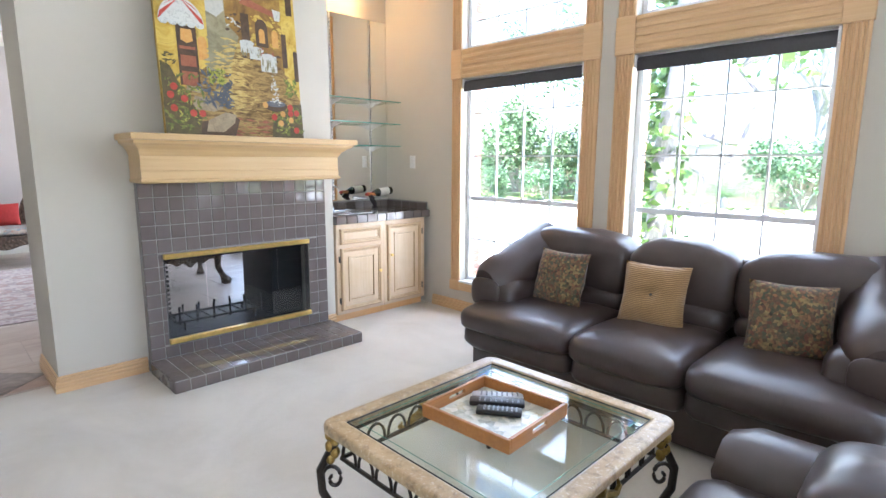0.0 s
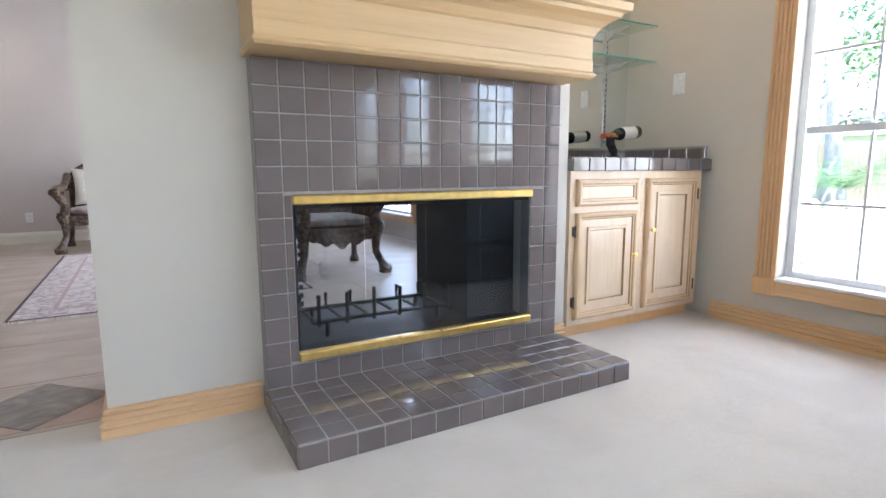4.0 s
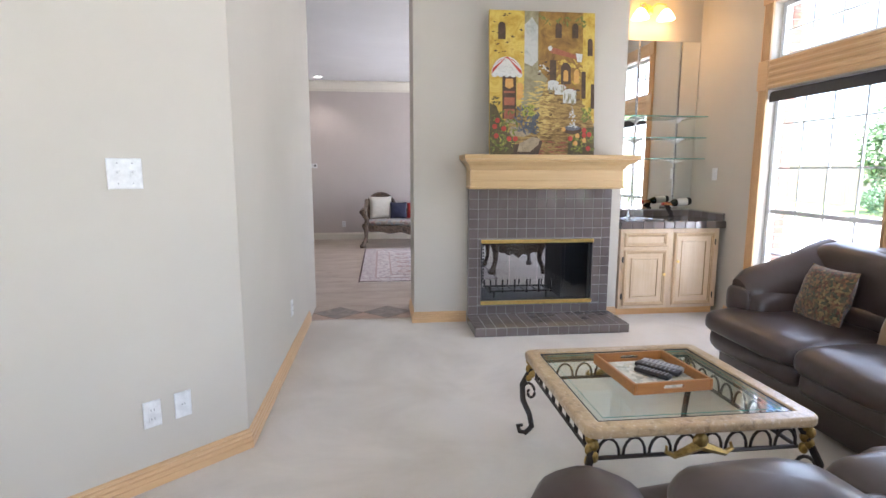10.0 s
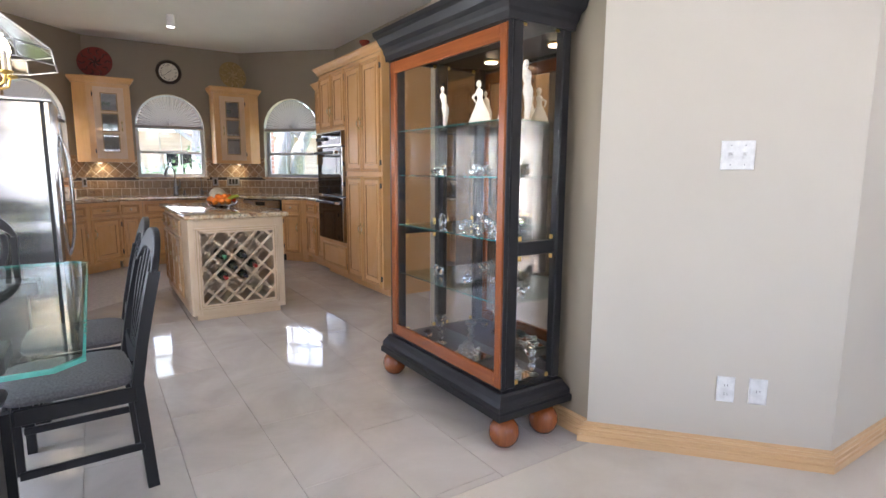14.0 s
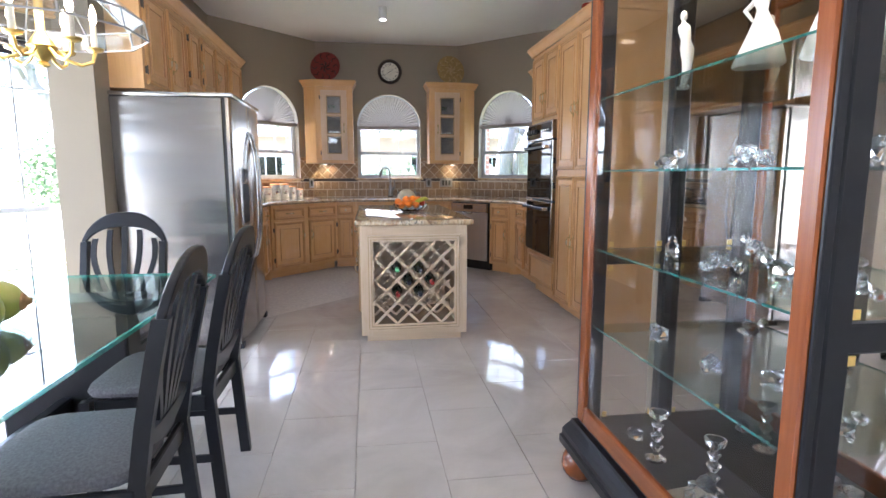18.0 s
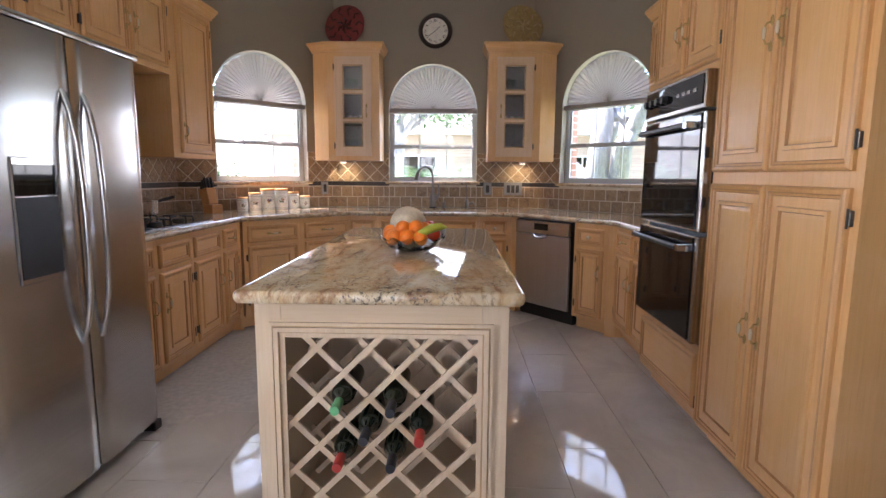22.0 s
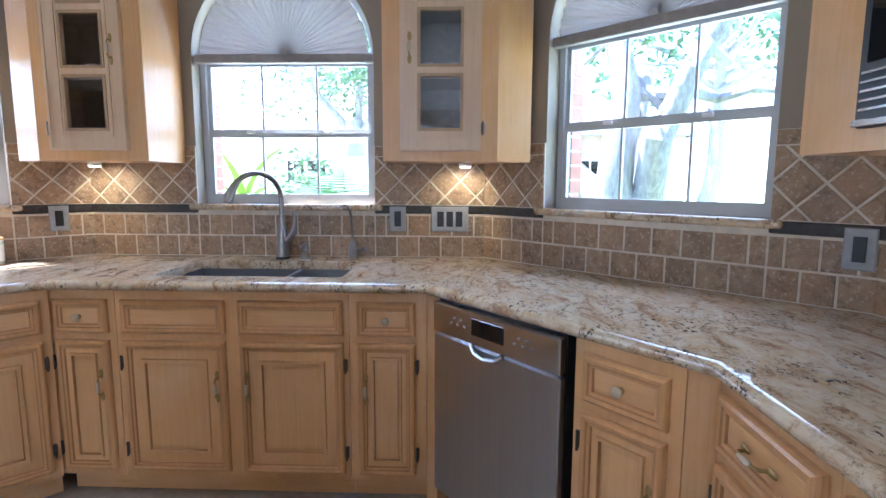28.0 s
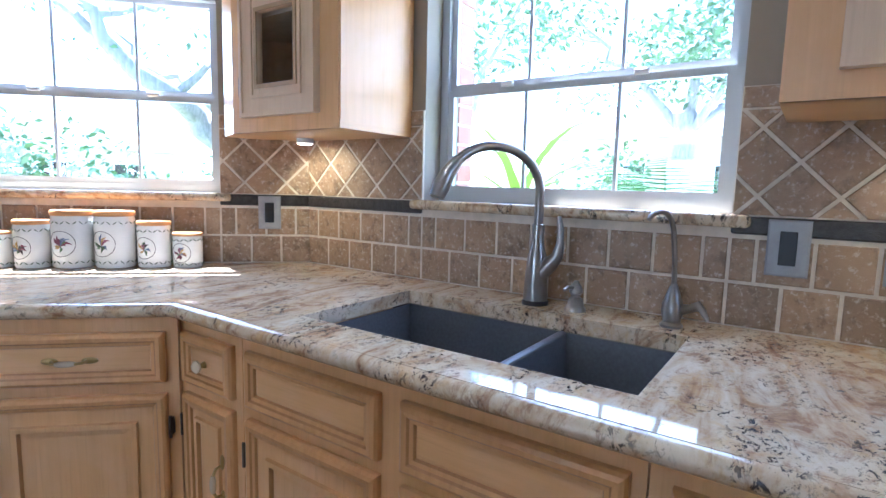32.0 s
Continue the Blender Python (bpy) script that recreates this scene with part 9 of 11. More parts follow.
figurine(-1.37, 1.04, 1.50, 0.20, GOWN, 0.03, "small white porcelain lady with a wide hat", -40, 0.08, [[(0.05, 0, 0.72), (0.17, 0, 0.64), (0.13, 0, 0.5)]])
figurine(-1.19, 1.02, 1.50, 0.29, NUDE, -0.12, "tall white porcelain figure with a raised arm", 160, 0.055, [[(0.06, 0, 0.76), (0.13, 0, 0.86), (0.06, 0, 0.97)]])

def gem(bm, c, r, seed, scale=(1, 1, 1)):
    rnd = random.Random(seed)
    made = bmesh.ops.create_icosphere(bm, subdivisions=1, radius=r, matrix=Matrix.Translation(c) @ Matrix.Diagonal((*scale, 1)))
    for v in made["verts"]:
        v.co += Vector((rnd.uniform(-1, 1), rnd.uniform(-1, 1), rnd.uniform(-1, 1))) * r * 0.12
def crystal(x, y, z, kind, seed):
    bm = bm_new()
    if kind == "animal":
        gem(bm, (0, 0, 0.028), 0.028, seed, (1.3, 1, 1)); gem(bm, (0.034, 0, 0.052), 0.018, seed + 1); gem(bm, (-0.035, 0, 0.02), 0.012, seed + 2)
        for a in (-0.02, 0.02):
            gem(bm, (a, 0.012, 0.007), 0.010, seed + 3); gem(bm, (a, -0.012, 0.007), 0.010, seed + 4)
        name, label = "crystal_animal", "small cut crystal animal on a glass shelf"
    elif kind == "cluster":
        rnd = random.Random(seed)
        for k in range(14):
            a, r = rnd.uniform(0, 6.3), rnd.uniform(0, 0.05)
            gem(bm, (r * math.cos(a), r * math.sin(a), 0.016 + (0.055 - r) * rnd.uniform(0.3, 1.1)), 0.017, seed + k)
        name, label = "crystal_cluster", "faceted crystal cluster on a glass shelf"
    elif kind == "stick":
        lathe(bm, [(0.035, 0), (0.036, 0.008), (0.012, 0.02), (0.010, 0.03), (0.022, 0.048), (0.010, 0.065), (0.022, 0.085), (0.010, 0.105), (0.020, 0.122), (0.010, 0.14), (0.03, 0.155), (0.032, 0.172), (0.02, 0.175)], 10)
        name, label = "crystal_candlestick", "ribbed cut crystal candlestick on the cabinet floor"
    else:
        gem(bm, (0, 0, 0.03), 0.03, seed)
        name, label = "crystal_ball", "faceted crystal ball in the curio cabinet"
    return solid(name, bm, CRYSTAL, label, "crystal", "crystal pieces in the curio cabinet", m=pose(x - 0.105, y + 0.085, z, 0, 0, seed * 37 % 360))
for k, (x, y, z, kind) in enumerate(((-1.88, 0.98, 1.2515, "animal"), (-1.52, 1.0, 1.2515, "cluster"), (-1.20, 1.02, 1.2515, "animal"),
        (-1.86, 1.0, 0.9615, "animal"), (-1.55, 0.96, 0.9615, "cluster"), (-1.45, 1.06, 0.9615, "animal"), (-1.20, 1.02, 0.9615, "cluster"),
        (-1.87, 0.98, 0.6665, "animal"), (-1.52, 0.94, 0.6665, "cluster"), (-1.44, 1.06, 0.6665, "animal"), (-1.18, 1.0, 0.6665, "animal"),
        (-1.92, 0.94, 0.2715, "ball"), (-1.80, 0.95, 0.2715, "stick"), (-1.60, 1.02, 0.2715, "stick"), (-1.34, 1.08, 0.2715, "ball"), (-1.14, 1.06, 0.2715, "stick"))):
    crystal(x, y, z, kind, k + 1)
for x, y in ((-1.52, 0.96), (-1.20, 0.98)):
    tray = thing("mirror_tray", pose(x - 0.105, y + 0.085, 0.2712, 0, 0, 8), "small square mirror tray with crystal pieces on it", "tray", "mirror trays")
    bm = bm_new(); box(bm, -0.10, -0.08, 0, 0.10, 0.08, 0.012, 0.003); part("mirror", bm, SHELF_GLASS, tray)
    bm = bm_new(); box(bm, -0.097, -0.077, 0.0125, 0.097, 0.077, 0.0135); part("face", bm, MIRROR, tray)
    crystal(x - 0.03, y, 0.285, "cluster", 40 + int(x * -10)); crystal(x + 0.05, y - 0.02, 0.285, "animal", 44 + int(x * -10))

# ---- breakfast table ----
TABLE_GLASS = clear_glass("table_glass", (0.80, 0.93, 0.90))
CHAIR_CLOTH = plain("grey_seat_cloth", (0.09, 0.085, 0.09), 0.85, scale=120, vary=0.3, bump=0.3)
TX0, TX1, TY0, TY1 = -3.08, -1.06, -1.68, -0.67
table = thing("dining_table", pose((TX0 + TX1) / 2, (TY0 + TY1) / 2, 0), "glass topped dining table on black wooden pedestals", "table")
hx, hy = (TX1 - TX0) / 2, (TY1 - TY0) / 2
oct_ = [(-hx + 0.07, -hy), (hx - 0.07, -hy), (hx, -hy + 0.07), (hx, hy - 0.07), (hx - 0.07, hy), (-hx + 0.07, hy), (-hx, hy - 0.07), (-hx, -hy + 0.07)]
tp = part("tabletop", prism(bm_new(), oct_, 0.738, 0.75), TABLE_GLASS, table, "clear glass top with a bevelled green edge"); tp.visible_shadow = False
bm = bm_new()
low = [(x * (1 + 0.003 / hx), y * (1 + 0.003 / hy)) for x, y in oct_]
n = len(low)
a = [bm.verts.new((x, y, 0.7375)) for x, y in low]; b = [bm.verts.new((x, y, 0.7505)) for x, y in low]
c = [bm.verts.new((x * (1 - 0.006 / hx), y * (1 - 0.006 / hy), 0.7506)) for x, y in oct_]
for k in range(n):
    bm.faces.new((a[k], a[(k + 1) % n], b[(k + 1) % n], b[k])); bm.faces.new((b[k], b[(k + 1) % n], c[(k + 1) % n], c[k]))
part("glass_edge", bm, GLASS_EDGE, table)
for x in (-0.62, 0.62):
    bm = bm_new(); box(bm, x - 0.07, -0.25, 0.06, x + 0.07, 0.25, 0.66, 0.012, 2); ped = part("pedestal", bm, EBONY, table)
    bm = bm_new(); box(bm, x - 0.10, -0.30, 0, x + 0.10, 0.30, 0.058, 0.01, 2); part("foot", bm, EBONY, table)
    bm = bm_new(); box(bm, x - 0.10, -0.30, 0.662, x + 0.10, 0.30, 0.725, 0.008); part("bearer", bm, EBONY, table)
    for y in (-0.24, 0.24):
        bm = bm_new(); cyl(bm, (x, y, 0.7255), (x, y, 0.7375), 0.02, n=16); part("pad", bm, BLACK, table)
bm = bm_new(); box(bm, -0.548, -0.025, 0.20, 0.548, 0.025, 0.32, 0.006); part("stretcher", bm, EBONY, table)

def bar(bm, pts, w, d):
    """A bent wooden bar of w (across x) by d section along points, square and softened."""
    rings = []
    for p in pts:
        p = Vector(p)
        rings.append([bm.verts.new(p + Vector(o)) for o in ((-w / 2, -d / 2, 0), (w / 2, -d / 2, 0), (w / 2, d / 2, 0), (-w / 2, d / 2, 0))])
    for r, s in zip(rings, rings[1:]):
        for k in range(4):
            bm.faces.new((r[k], r[(k + 1) % 4], s[(k + 1) % 4], s[k]))
    bm.faces.new(rings[0][::-1]); bm.faces.new(rings[-1])
    return bm

def dining_chair(m, arms=False, label="black wooden dining chair with fan slats and a grey cloth seat"):
    """Sits facing -y; the back is towards +y."""
    ch = thing("dining_chair", m, label, "chair", "dining chairs")
    w = 0.205
    def back_y(z):
        return 0.205 + 0.12 * max(0, (z - 0.44) / 0.58) ** 1.2 + (0.03 * (0.44 - z) / 0.44 if z < 0.44 else 0)
    for s in (-1, 1):
        bm = bar(bm_new(), [(s * (w - 0.01), back_y(z), z) for z in (0, 0.15, 0.30, 0.44, 0.6, 0.75, 0.88)], 0.032, 0.042)
        part("back_leg", bm, EBONY, ch)
        bm = bar(bm_new(), [(s * (w + 0.005), -0.205, z) for z in (0, 0.22, 0.435)], 0.036, 0.036)
        part("front_leg", bm, EBONY, ch)
        bm = bm_new(); box(bm, s * w - 0.010, -0.18, 0.375, s * w + 0.010, 0.20, 0.435, 0.004); part("side_rail", bm, EBONY, ch)
        bm = bm_new(); box(bm, s * w - 0.008, -0.18, 0.17, s * w + 0.008, 0.215, 0.20, 0.003); part("stretcher", bm, EBONY, ch)
    bm = bm_new(); box(bm, -w + 0.012, -0.215, 0.375, w - 0.012, -0.195, 0.435, 0.004); part("front_rail", bm, EBONY, ch)
    bm = bm_new(); box(bm, -w + 0.012, 0.195, 0.375, w - 0.012, 0.215, 0.435, 0.004); part("back_rail", bm, EBONY, ch)
    # arched crest rail
    bm, n, rings = bm_new(), 18, []
    for k in range(n + 1):
        u = -1 + 2 * k / n
        zc = 0.89 + 0.145 * (1 - abs(u) ** 2.4) ** 0.75
        h = 0.05 + 0.03 * (1 - u * u)
        lo = max(0.83, zc - h)
        rings.append([bm.verts.new((u * (w + 0.004), back_y(z) + dy, z)) for z, dy in ((lo, -0.013), (zc, -0.013), (zc, 0.013), (lo, 0.013))])
    for r, s in zip(rings, rings[1:]):
        for k in range(4):
            bm.faces.new((r[k], s[k], s[(k + 1) % 4], r[(k + 1) % 4]))
    bm.faces.new(rings[0]); bm.faces.new(rings[-1][::-1])
    soften(part("crest_rail", bm, EBONY, ch), 0.006)
    bm = bm_new(); n = 12; rings = []
    for k in range(n + 1):
        u = -1 + 2 * k / n
        z0 = 0.49 + 0.05 * u * u
        rings.append([bm.verts.new((u * (w - 0.026), back_y(z) + dy, z)) for z, dy in ((z0, -0.011), (0.555 + 0.015 * u * u, -0.011), (0.555 + 0.015 * u * u, 0.011), (z0, 0.011))])
    for r, s in zip(rings, rings[1:]):
        for k in range(4):
            bm.faces.new((r[k], s[k], s[(k + 1) % 4], r[(k + 1) % 4]))
    bm.faces.new(rings[0]); bm.faces.new(rings[-1][::-1])
    part("lower_rail", bm, EBONY, ch)
    for k in range(5):
        u = (k - 2) / 2
        pts = []
        for j in range(9):
            q = j / 8
            z = 0.545 + (0.955 - 0.03 * u * u * 2 - 0.545) * q
            pts.append((u * (0.055 + 0.10 * math.sin(q * math.pi * 0.62) ** 1.3), back_y(z), z))
        part("slat", bar(bm_new(), pts, 0.027, 0.012), EBONY, ch)
    bm = bm_new(); puff(bm, (0, -0.01, 0.462), (0.225, 0.215, 0.032), 0.35, 0.6, 20)
    part("seat", bm, CHAIR_CLOTH, ch, "grey woven cloth seat", True)
    if arms:
        for s in (-1, 1):
            bm = tube(bm_new(), [(s * (w + 0.0), 0.27, 0.68), (s * (w + 0.04), 0.12, 0.675), (s * (w + 0.065), -0.05, 0.665), (s * (w + 0.055), -0.17, 0.64), (s * (w + 0.04), -0.19, 0.60)], [0.016, 0.017, 0.019, 0.02, 0.014], 8)
            arm_ = part("armrest", bm, EBONY, ch, smooth=True)
            bm = tube(bm_new(), [(s * (w + 0.005), -0.11, 0.44), (s * (w + 0.03), -0.12, 0.54), (s * (w + 0.05), -0.14, 0.64)], 0.014, 8)
            part("arm_post", bm, EBONY, ch, smooth=True)
    return ch
dining_chair(pose(-1.88, -0.74, 0, 0, 0, 3))
dining_chair(pose(-2.49, -0.725, 0))
dining_chair(pose(-3.08, -1.22, 0, 0, 0, 90))
dining_chair(pose(-1.08, -1.14, 0, 0, 0, -90), True, "black wooden dining armchair with fan slats and a grey seat")

HUSK = Mat("green_husk", 0.35)
HUSK.color(HUSK.ramp(HUSK.noise(7, 6, 0.6), [(0.3, (0.30, 0.30, 0.05)), (0.5, (0.42, 0.45, 0.09)), (0.72, (0.55, 0.50, 0.20))]))
HUSK.bump(HUSK.noise(40, 4), 0.15, 0.004)
STALK = plain("dry_stalk", (0.38, 0.22, 0.09), 0.7)
for x, y, rz in ((-2.03, -1.275, 20), (-2.04, -1.12, -60), (-2.20, -1.15, 100)):
    co = thing("green_coconut", pose(x, y, 0.7505, 0, 0, rz) @ Matrix.Diagonal((0.84, 0.84, 0.9, 1)), "round green husked coconut lying on the glass table", "fruit", "coconuts on the table")
    bm = bm_new(); puff(bm, (0, 0, 0.083), (0.118, 0.093, 0.083), 0.95, 0.95, 24)
    for v in bm.verts:
        a = math.atan2(v.co.z - 0.083, v.co.y)
        v.co.y *= 1 + 0.03 * math.cos(3 * a); v.co.z = 0.083 + (v.co.z - 0.083) * (1 - 0.1 * v.co.x / 0.118)
    lowest = min(v.co.z for v in bm.verts)
    for v in bm.verts:
        v.co.z -= lowest
    part("husk", bm, HUSK.mat, co, smooth=True)
    bm = bm_new(); lathe(bm, [(0.035, 0), (0.03, 0.012), (0.018, 0.02), (0.012, 0.035)], 12, pose(0.105, 0, 0.078, 0, 90, 0)); part("stalk", bm, STALK, co)

# ---- chandelier ----
BEVEL = clear_glass("bevelled_glass", (0.92, 0.94, 0.95), 0.03)
FLAME = glow("candle_bulb_glow", (1, 0.82, 0.5), 25)
chn = thing("chandelier", pose(-2.40, -1.02, 1.62), "brass chandelier with a panelled glass shade and candle bulbs", "chandelier")
def oct_ring(r, z, n=10):
    return [(r * math.cos(2 * math.pi * k / n), r * math.sin(2 * math.pi * k / n), z) for k in range(n)]
rings = [oct_ring(0.055, 0.37), oct_ring(0.315, 0.165), oct_ring(0.325, 0.10)]
for up, lo, nm in ((rings[0], rings[1], "glass_panel"), (rings[1], rings[2], "skirt_panel")):
    for k in range(10):
        j = (k + 1) % 10
        pts = [Vector(p) for p in (up[k], up[j], lo[j], lo[k])]
        nrm = (pts[1] - pts[0]).cross(pts[2] - pts[0]).normalized() * 0.003
        bm = bm_new()
        f = [bm.verts.new(p + nrm) for p in pts]; g = [bm.verts.new(p - nrm) for p in pts]
        bm.faces.new(f); bm.faces.new(g[::-1])
        for q in range(4):
            bm.faces.new((f[q], g[q], g[(q + 1) % 4], f[(q + 1) % 4]))
        pn = part(nm, bm, BEVEL, chn); pn.visible_shadow = False
for k in range(10):
    part("came", tube(bm_new(), [rings[0][k], rings[1][k], rings[2][k]], 0.0035, 6), PLATE_GREY, chn)
for r_ in rings:
    part("came_ring", tube(bm_new(), r_, 0.0035, 6, True), PLATE_GREY, chn)
bm = bm_new(); lathe(bm, [(0.06, 0.355), (0.065, 0.375), (0.05, 0.39), (0.02, 0.40), (0.012, 0.43), (0.004, 0.44)], 20); part("cap", bm, BRASS, chn, smooth=True)
bm = bm_new(); lathe(bm, [(0.006, -0.02), (0.02, -0.012), (0.012, 0.0), (0.03, 0.02), (0.045, 0.05), (0.03, 0.075), (0.014, 0.10), (0.012, 0.37)], 18); part("stem", bm, BRASS, chn, smooth=True)
for k in range(6):
    a = math.pi * k / 3
    c, s = math.cos(a), math.sin(a)
    arm_ = part("arm", tube(bm_new(), [(c * r, s * r, z) for r, z in ((0.035, 0.045), (0.07, 0.012), (0.11, 0.0), (0.145, 0.015), (0.155, 0.05))], 0.006, 8), BRASS, chn, smooth=True)
    bm = bm_new(); lathe(bm, [(0.008, 0.05), (0.026, 0.056), (0.03, 0.064), (0.012, 0.068)], 14, pose(c * 0.155, s * 0.155, 0)); part("cup", bm, BRASS, arm_, smooth=True)
    bm = bm_new(); cyl(bm, (c * 0.155, s * 0.155, 0.068), (c * 0.155, s * 0.155, 0.145), 0.010, n=12); part("candle", bm, CREAM, arm_, smooth=True)
    bm = bm_new(); lathe(bm, [(0.006, 0.146), (0.013, 0.165), (0.010, 0.19), (0.002, 0.215)], 12, pose(c * 0.155, s * 0.155, 0)); part("bulb", bm, FLAME, arm_, "lit candle bulb", True)
zt = CEILING - 1.62
for k in range(int((zt - 0.44) / 0.042)):
    z = 0.44 + 0.042 * k
    pts = [(0.009 * math.cos(q * math.pi / 5), 0, z + 0.022 + 0.024 * math.sin(q * math.pi / 5)) for q in range(10)]
    if k % 2:
        pts = [(0, x, zz) for x, _, zz in pts]
    part("chain_link", tube(bm_new(), pts, 0.003, 5, True), BRASS, chn)
bm = bm_new(); lathe(bm, [(0.004, zt - 0.05), (0.02, zt - 0.045), (0.055, zt - 0.02), (0.06, zt)], 20); part("canopy", bm, BRASS, chn, smooth=True)
lamp("chandelier_light", "POINT", pose(-2.40, -1.02, 1.80), 14, (1, 0.8, 0.52), shadow_soft_size=0.12)

# ---- hall ----
def carved():
    m = Mat("carved_dark_wood", 0.45)
    n = m.voronoi(34, m.where((1, 1, 1)), "SMOOTH_F1")
    g = m.noise(60, 4)
    m.color(m.ramp(m.math("ADD", m.math("MULTIPLY", n, 0.9), m.math("MULTIPLY", g, 0.3)), [(0.2, (0.19, 0.13, 0.085)), (0.45, (0.12, 0.075, 0.045)), (0.7, (0.055, 0.033, 0.02))]))
    m.bump(m.math("SUBTRACT", 1.0, n), 0.9, 0.02)
    return m.mat
CARVED = carved()
TAPESTRY = blotchy("striped_tapestry", [(0.36, 0.33, 0.27), (0.30, 0.13, 0.10), (0.16, 0.22, 0.24), (0.42, 0.36, 0.28), (0.20, 0.14, 0.12)], 24)
IVORY = plain("ivory_linen", (0.66, 0.62, 0.54), 0.9, scale=60, bump=0.2)
NAVY = plain("navy_cloth", (0.03, 0.032, 0.06), 0.9, scale=60, bump=0.2)
RED = plain("red_cloth", (0.42, 0.035, 0.03), 0.85, scale=60, bump=0.2)

def scroll_leg(bm, p, out, h, r):
    x, y = p
    return tube(bm, [(x + out[0] * a, y + out[1] * a, h * b) for a, b in ((0.09, 0.0), (0.10, 0.08), (0.06, 0.2), (0.0, 0.42), (0.0, 0.7), (0.035, 0.92), (0.03, 1.0))], [r * k for k in (1.25, 1.4, 0.8, 0.75, 1.0, 1.3, 1.1)], 10)

def settee(name, m, w, label, back=0.93, group=""):
    """Carved seat facing -y, w wide; its left front foot stands near the origin."""
    st = thing(name, m, label, "settee" if w > 1 else "chair", group)
    for x, s in ((0.06, -1), (w - 0.06, 1)):
        part("front_leg", scroll_leg(bm_new(), (x, 0.05), (s * 0.6, -0.6), 0.42, 0.042), CARVED, st, smooth=True)
        part("back_leg", scroll_leg(bm_new(), (x, 0.58), (s * 0.3, 0.8), 0.40, 0.032), CARVED, st, smooth=True)
        # scrolled arm
        bm = tube(bm_new(), [(x, 0.04, 0.38), (x - s * 0.015, 0.02, 0.50), (x + s * 0.035, -0.02, 0.60), (x + s * 0.06, -0.035, 0.635), (x + s * 0.05, 0.06, 0.66), (x + s * 0.01, 0.25, 0.68), (x - s * 0.0, 0.45, 0.74), (x, 0.60, 0.80)], [0.05, 0.04, 0.045, 0.055, 0.045, 0.035, 0.035, 0.04], 10)
        part("armrest", bm, CARVED, st, smooth=True)
        bm = bm_new(); box(bm, x - 0.012, 0.06, 0.42, x + 0.012, 0.58, 0.64, 0.005); part("arm_panel", bm, CARVED, st)
    # scalloped apron
    bm, n, rings = bm_new(), 28, []
    for k in range(n + 1):
        u = k / n
        z = 0.245 + 0.03 * math.sin(u * math.pi * 4) ** 2 - 0.03 * math.exp(-((u - 0.5) / 0.12) ** 2) + 0.05 * (abs(2 * u - 1) ** 6)
        rings.append([bm.verts.new((0.10 + (w - 0.2) * u, y, zz)) for y, zz in ((0.015, z), (0.015, 0.385), (0.05, 0.385), (0.05, z))])
    for a, b in zip(rings, rings[1:]):
        for k in range(4):
            bm.faces.new((a[k], b[k], b[(k + 1) % 4], a[(k + 1) % 4]))
    bm.faces.new(rings[0]); bm.faces.new(rings[-1][::-1])
    part("apron", bm, CARVED, st, "pierced carved apron")
    bm = bm_new(); box(bm, 0.05, 0.052, 0.33, w - 0.05, 0.62, 0.385, 0.006); part("seat_frame", bm, CARVED, st)
    bm = bm_new(); puff(bm, (w / 2, 0.33, 0.43), (w / 2 - 0.075, 0.30, 0.05), 0.25, 0.6, 28); part("seat", bm, TAPESTRY, st, "striped tapestry seat", True)
    # back frame: two rounded ends that dip towards the middle
    def top(u):
        e = min(u, 1 - u) * w
        hump = math.sqrt(max(0, 1 - ((e - 0.30) / 0.30) ** 2)) if e < 0.60 and w > 1 else 0
        base = 0.62 if w > 1 else 0.62 + (back - 0.62) * math.sqrt(max(0, 1 - (2 * u - 1) ** 2))
        return max(base, 0.58 + (back - 0.58) * hump) if w > 1 else base
    bm, n, front = bm_new(), 44, []
    for k in range(n + 1):
        u = k / n
        front.append([bm.verts.new((0.04 + (w - 0.08) * u, 0.60 + lean, z)) for lean, z in ((0.0, 0.40), (0.08, top(u)), (0.12, top(u)), (0.05, 0.40))])
    for a, b in zip(front, front[1:]):
        for k in range(4):
            bm.faces.new((a[k], b[k], b[(k + 1) % 4], a[(k + 1) % 4]))
    bm.faces.new(front[0]); bm.faces.new(front[-1][::-1])
    part("back_panel", bm, CARVED, st, "pierced carved back")
    part("back_rail", tube(bm_new(), [(0.04 + (w - 0.08) * k / 44, 0.69, top(k / 44)) for k in range(45)], 0.032, 8), CARVED, st, smooth=True)
    return st
settee("settee", pose(0.09, 8.83, 0), 1.75, "carved dark wood settee with a striped tapestry seat")
settee("carved_armchair", pose(1.86, 6.18, 0, 0, 0, 0), 0.72, "carved dark wood armchair with scrolled legs", 1.0)
for x, y, w_, mat, label, rz in ((0.42, 9.26, 0.42, IVORY, "square ivory linen pillow on the settee", 6), (0.74, 9.20, 0.31, NAVY, "small navy pillow with a crest on the settee", 0), (1.04, 9.22, 0.30, RED, "small red pillow on the settee", -6)):
    cushion("throw_pillow", pose(x, y + 0.06, 0.478, -16, 0, rz), w_, mat, label)

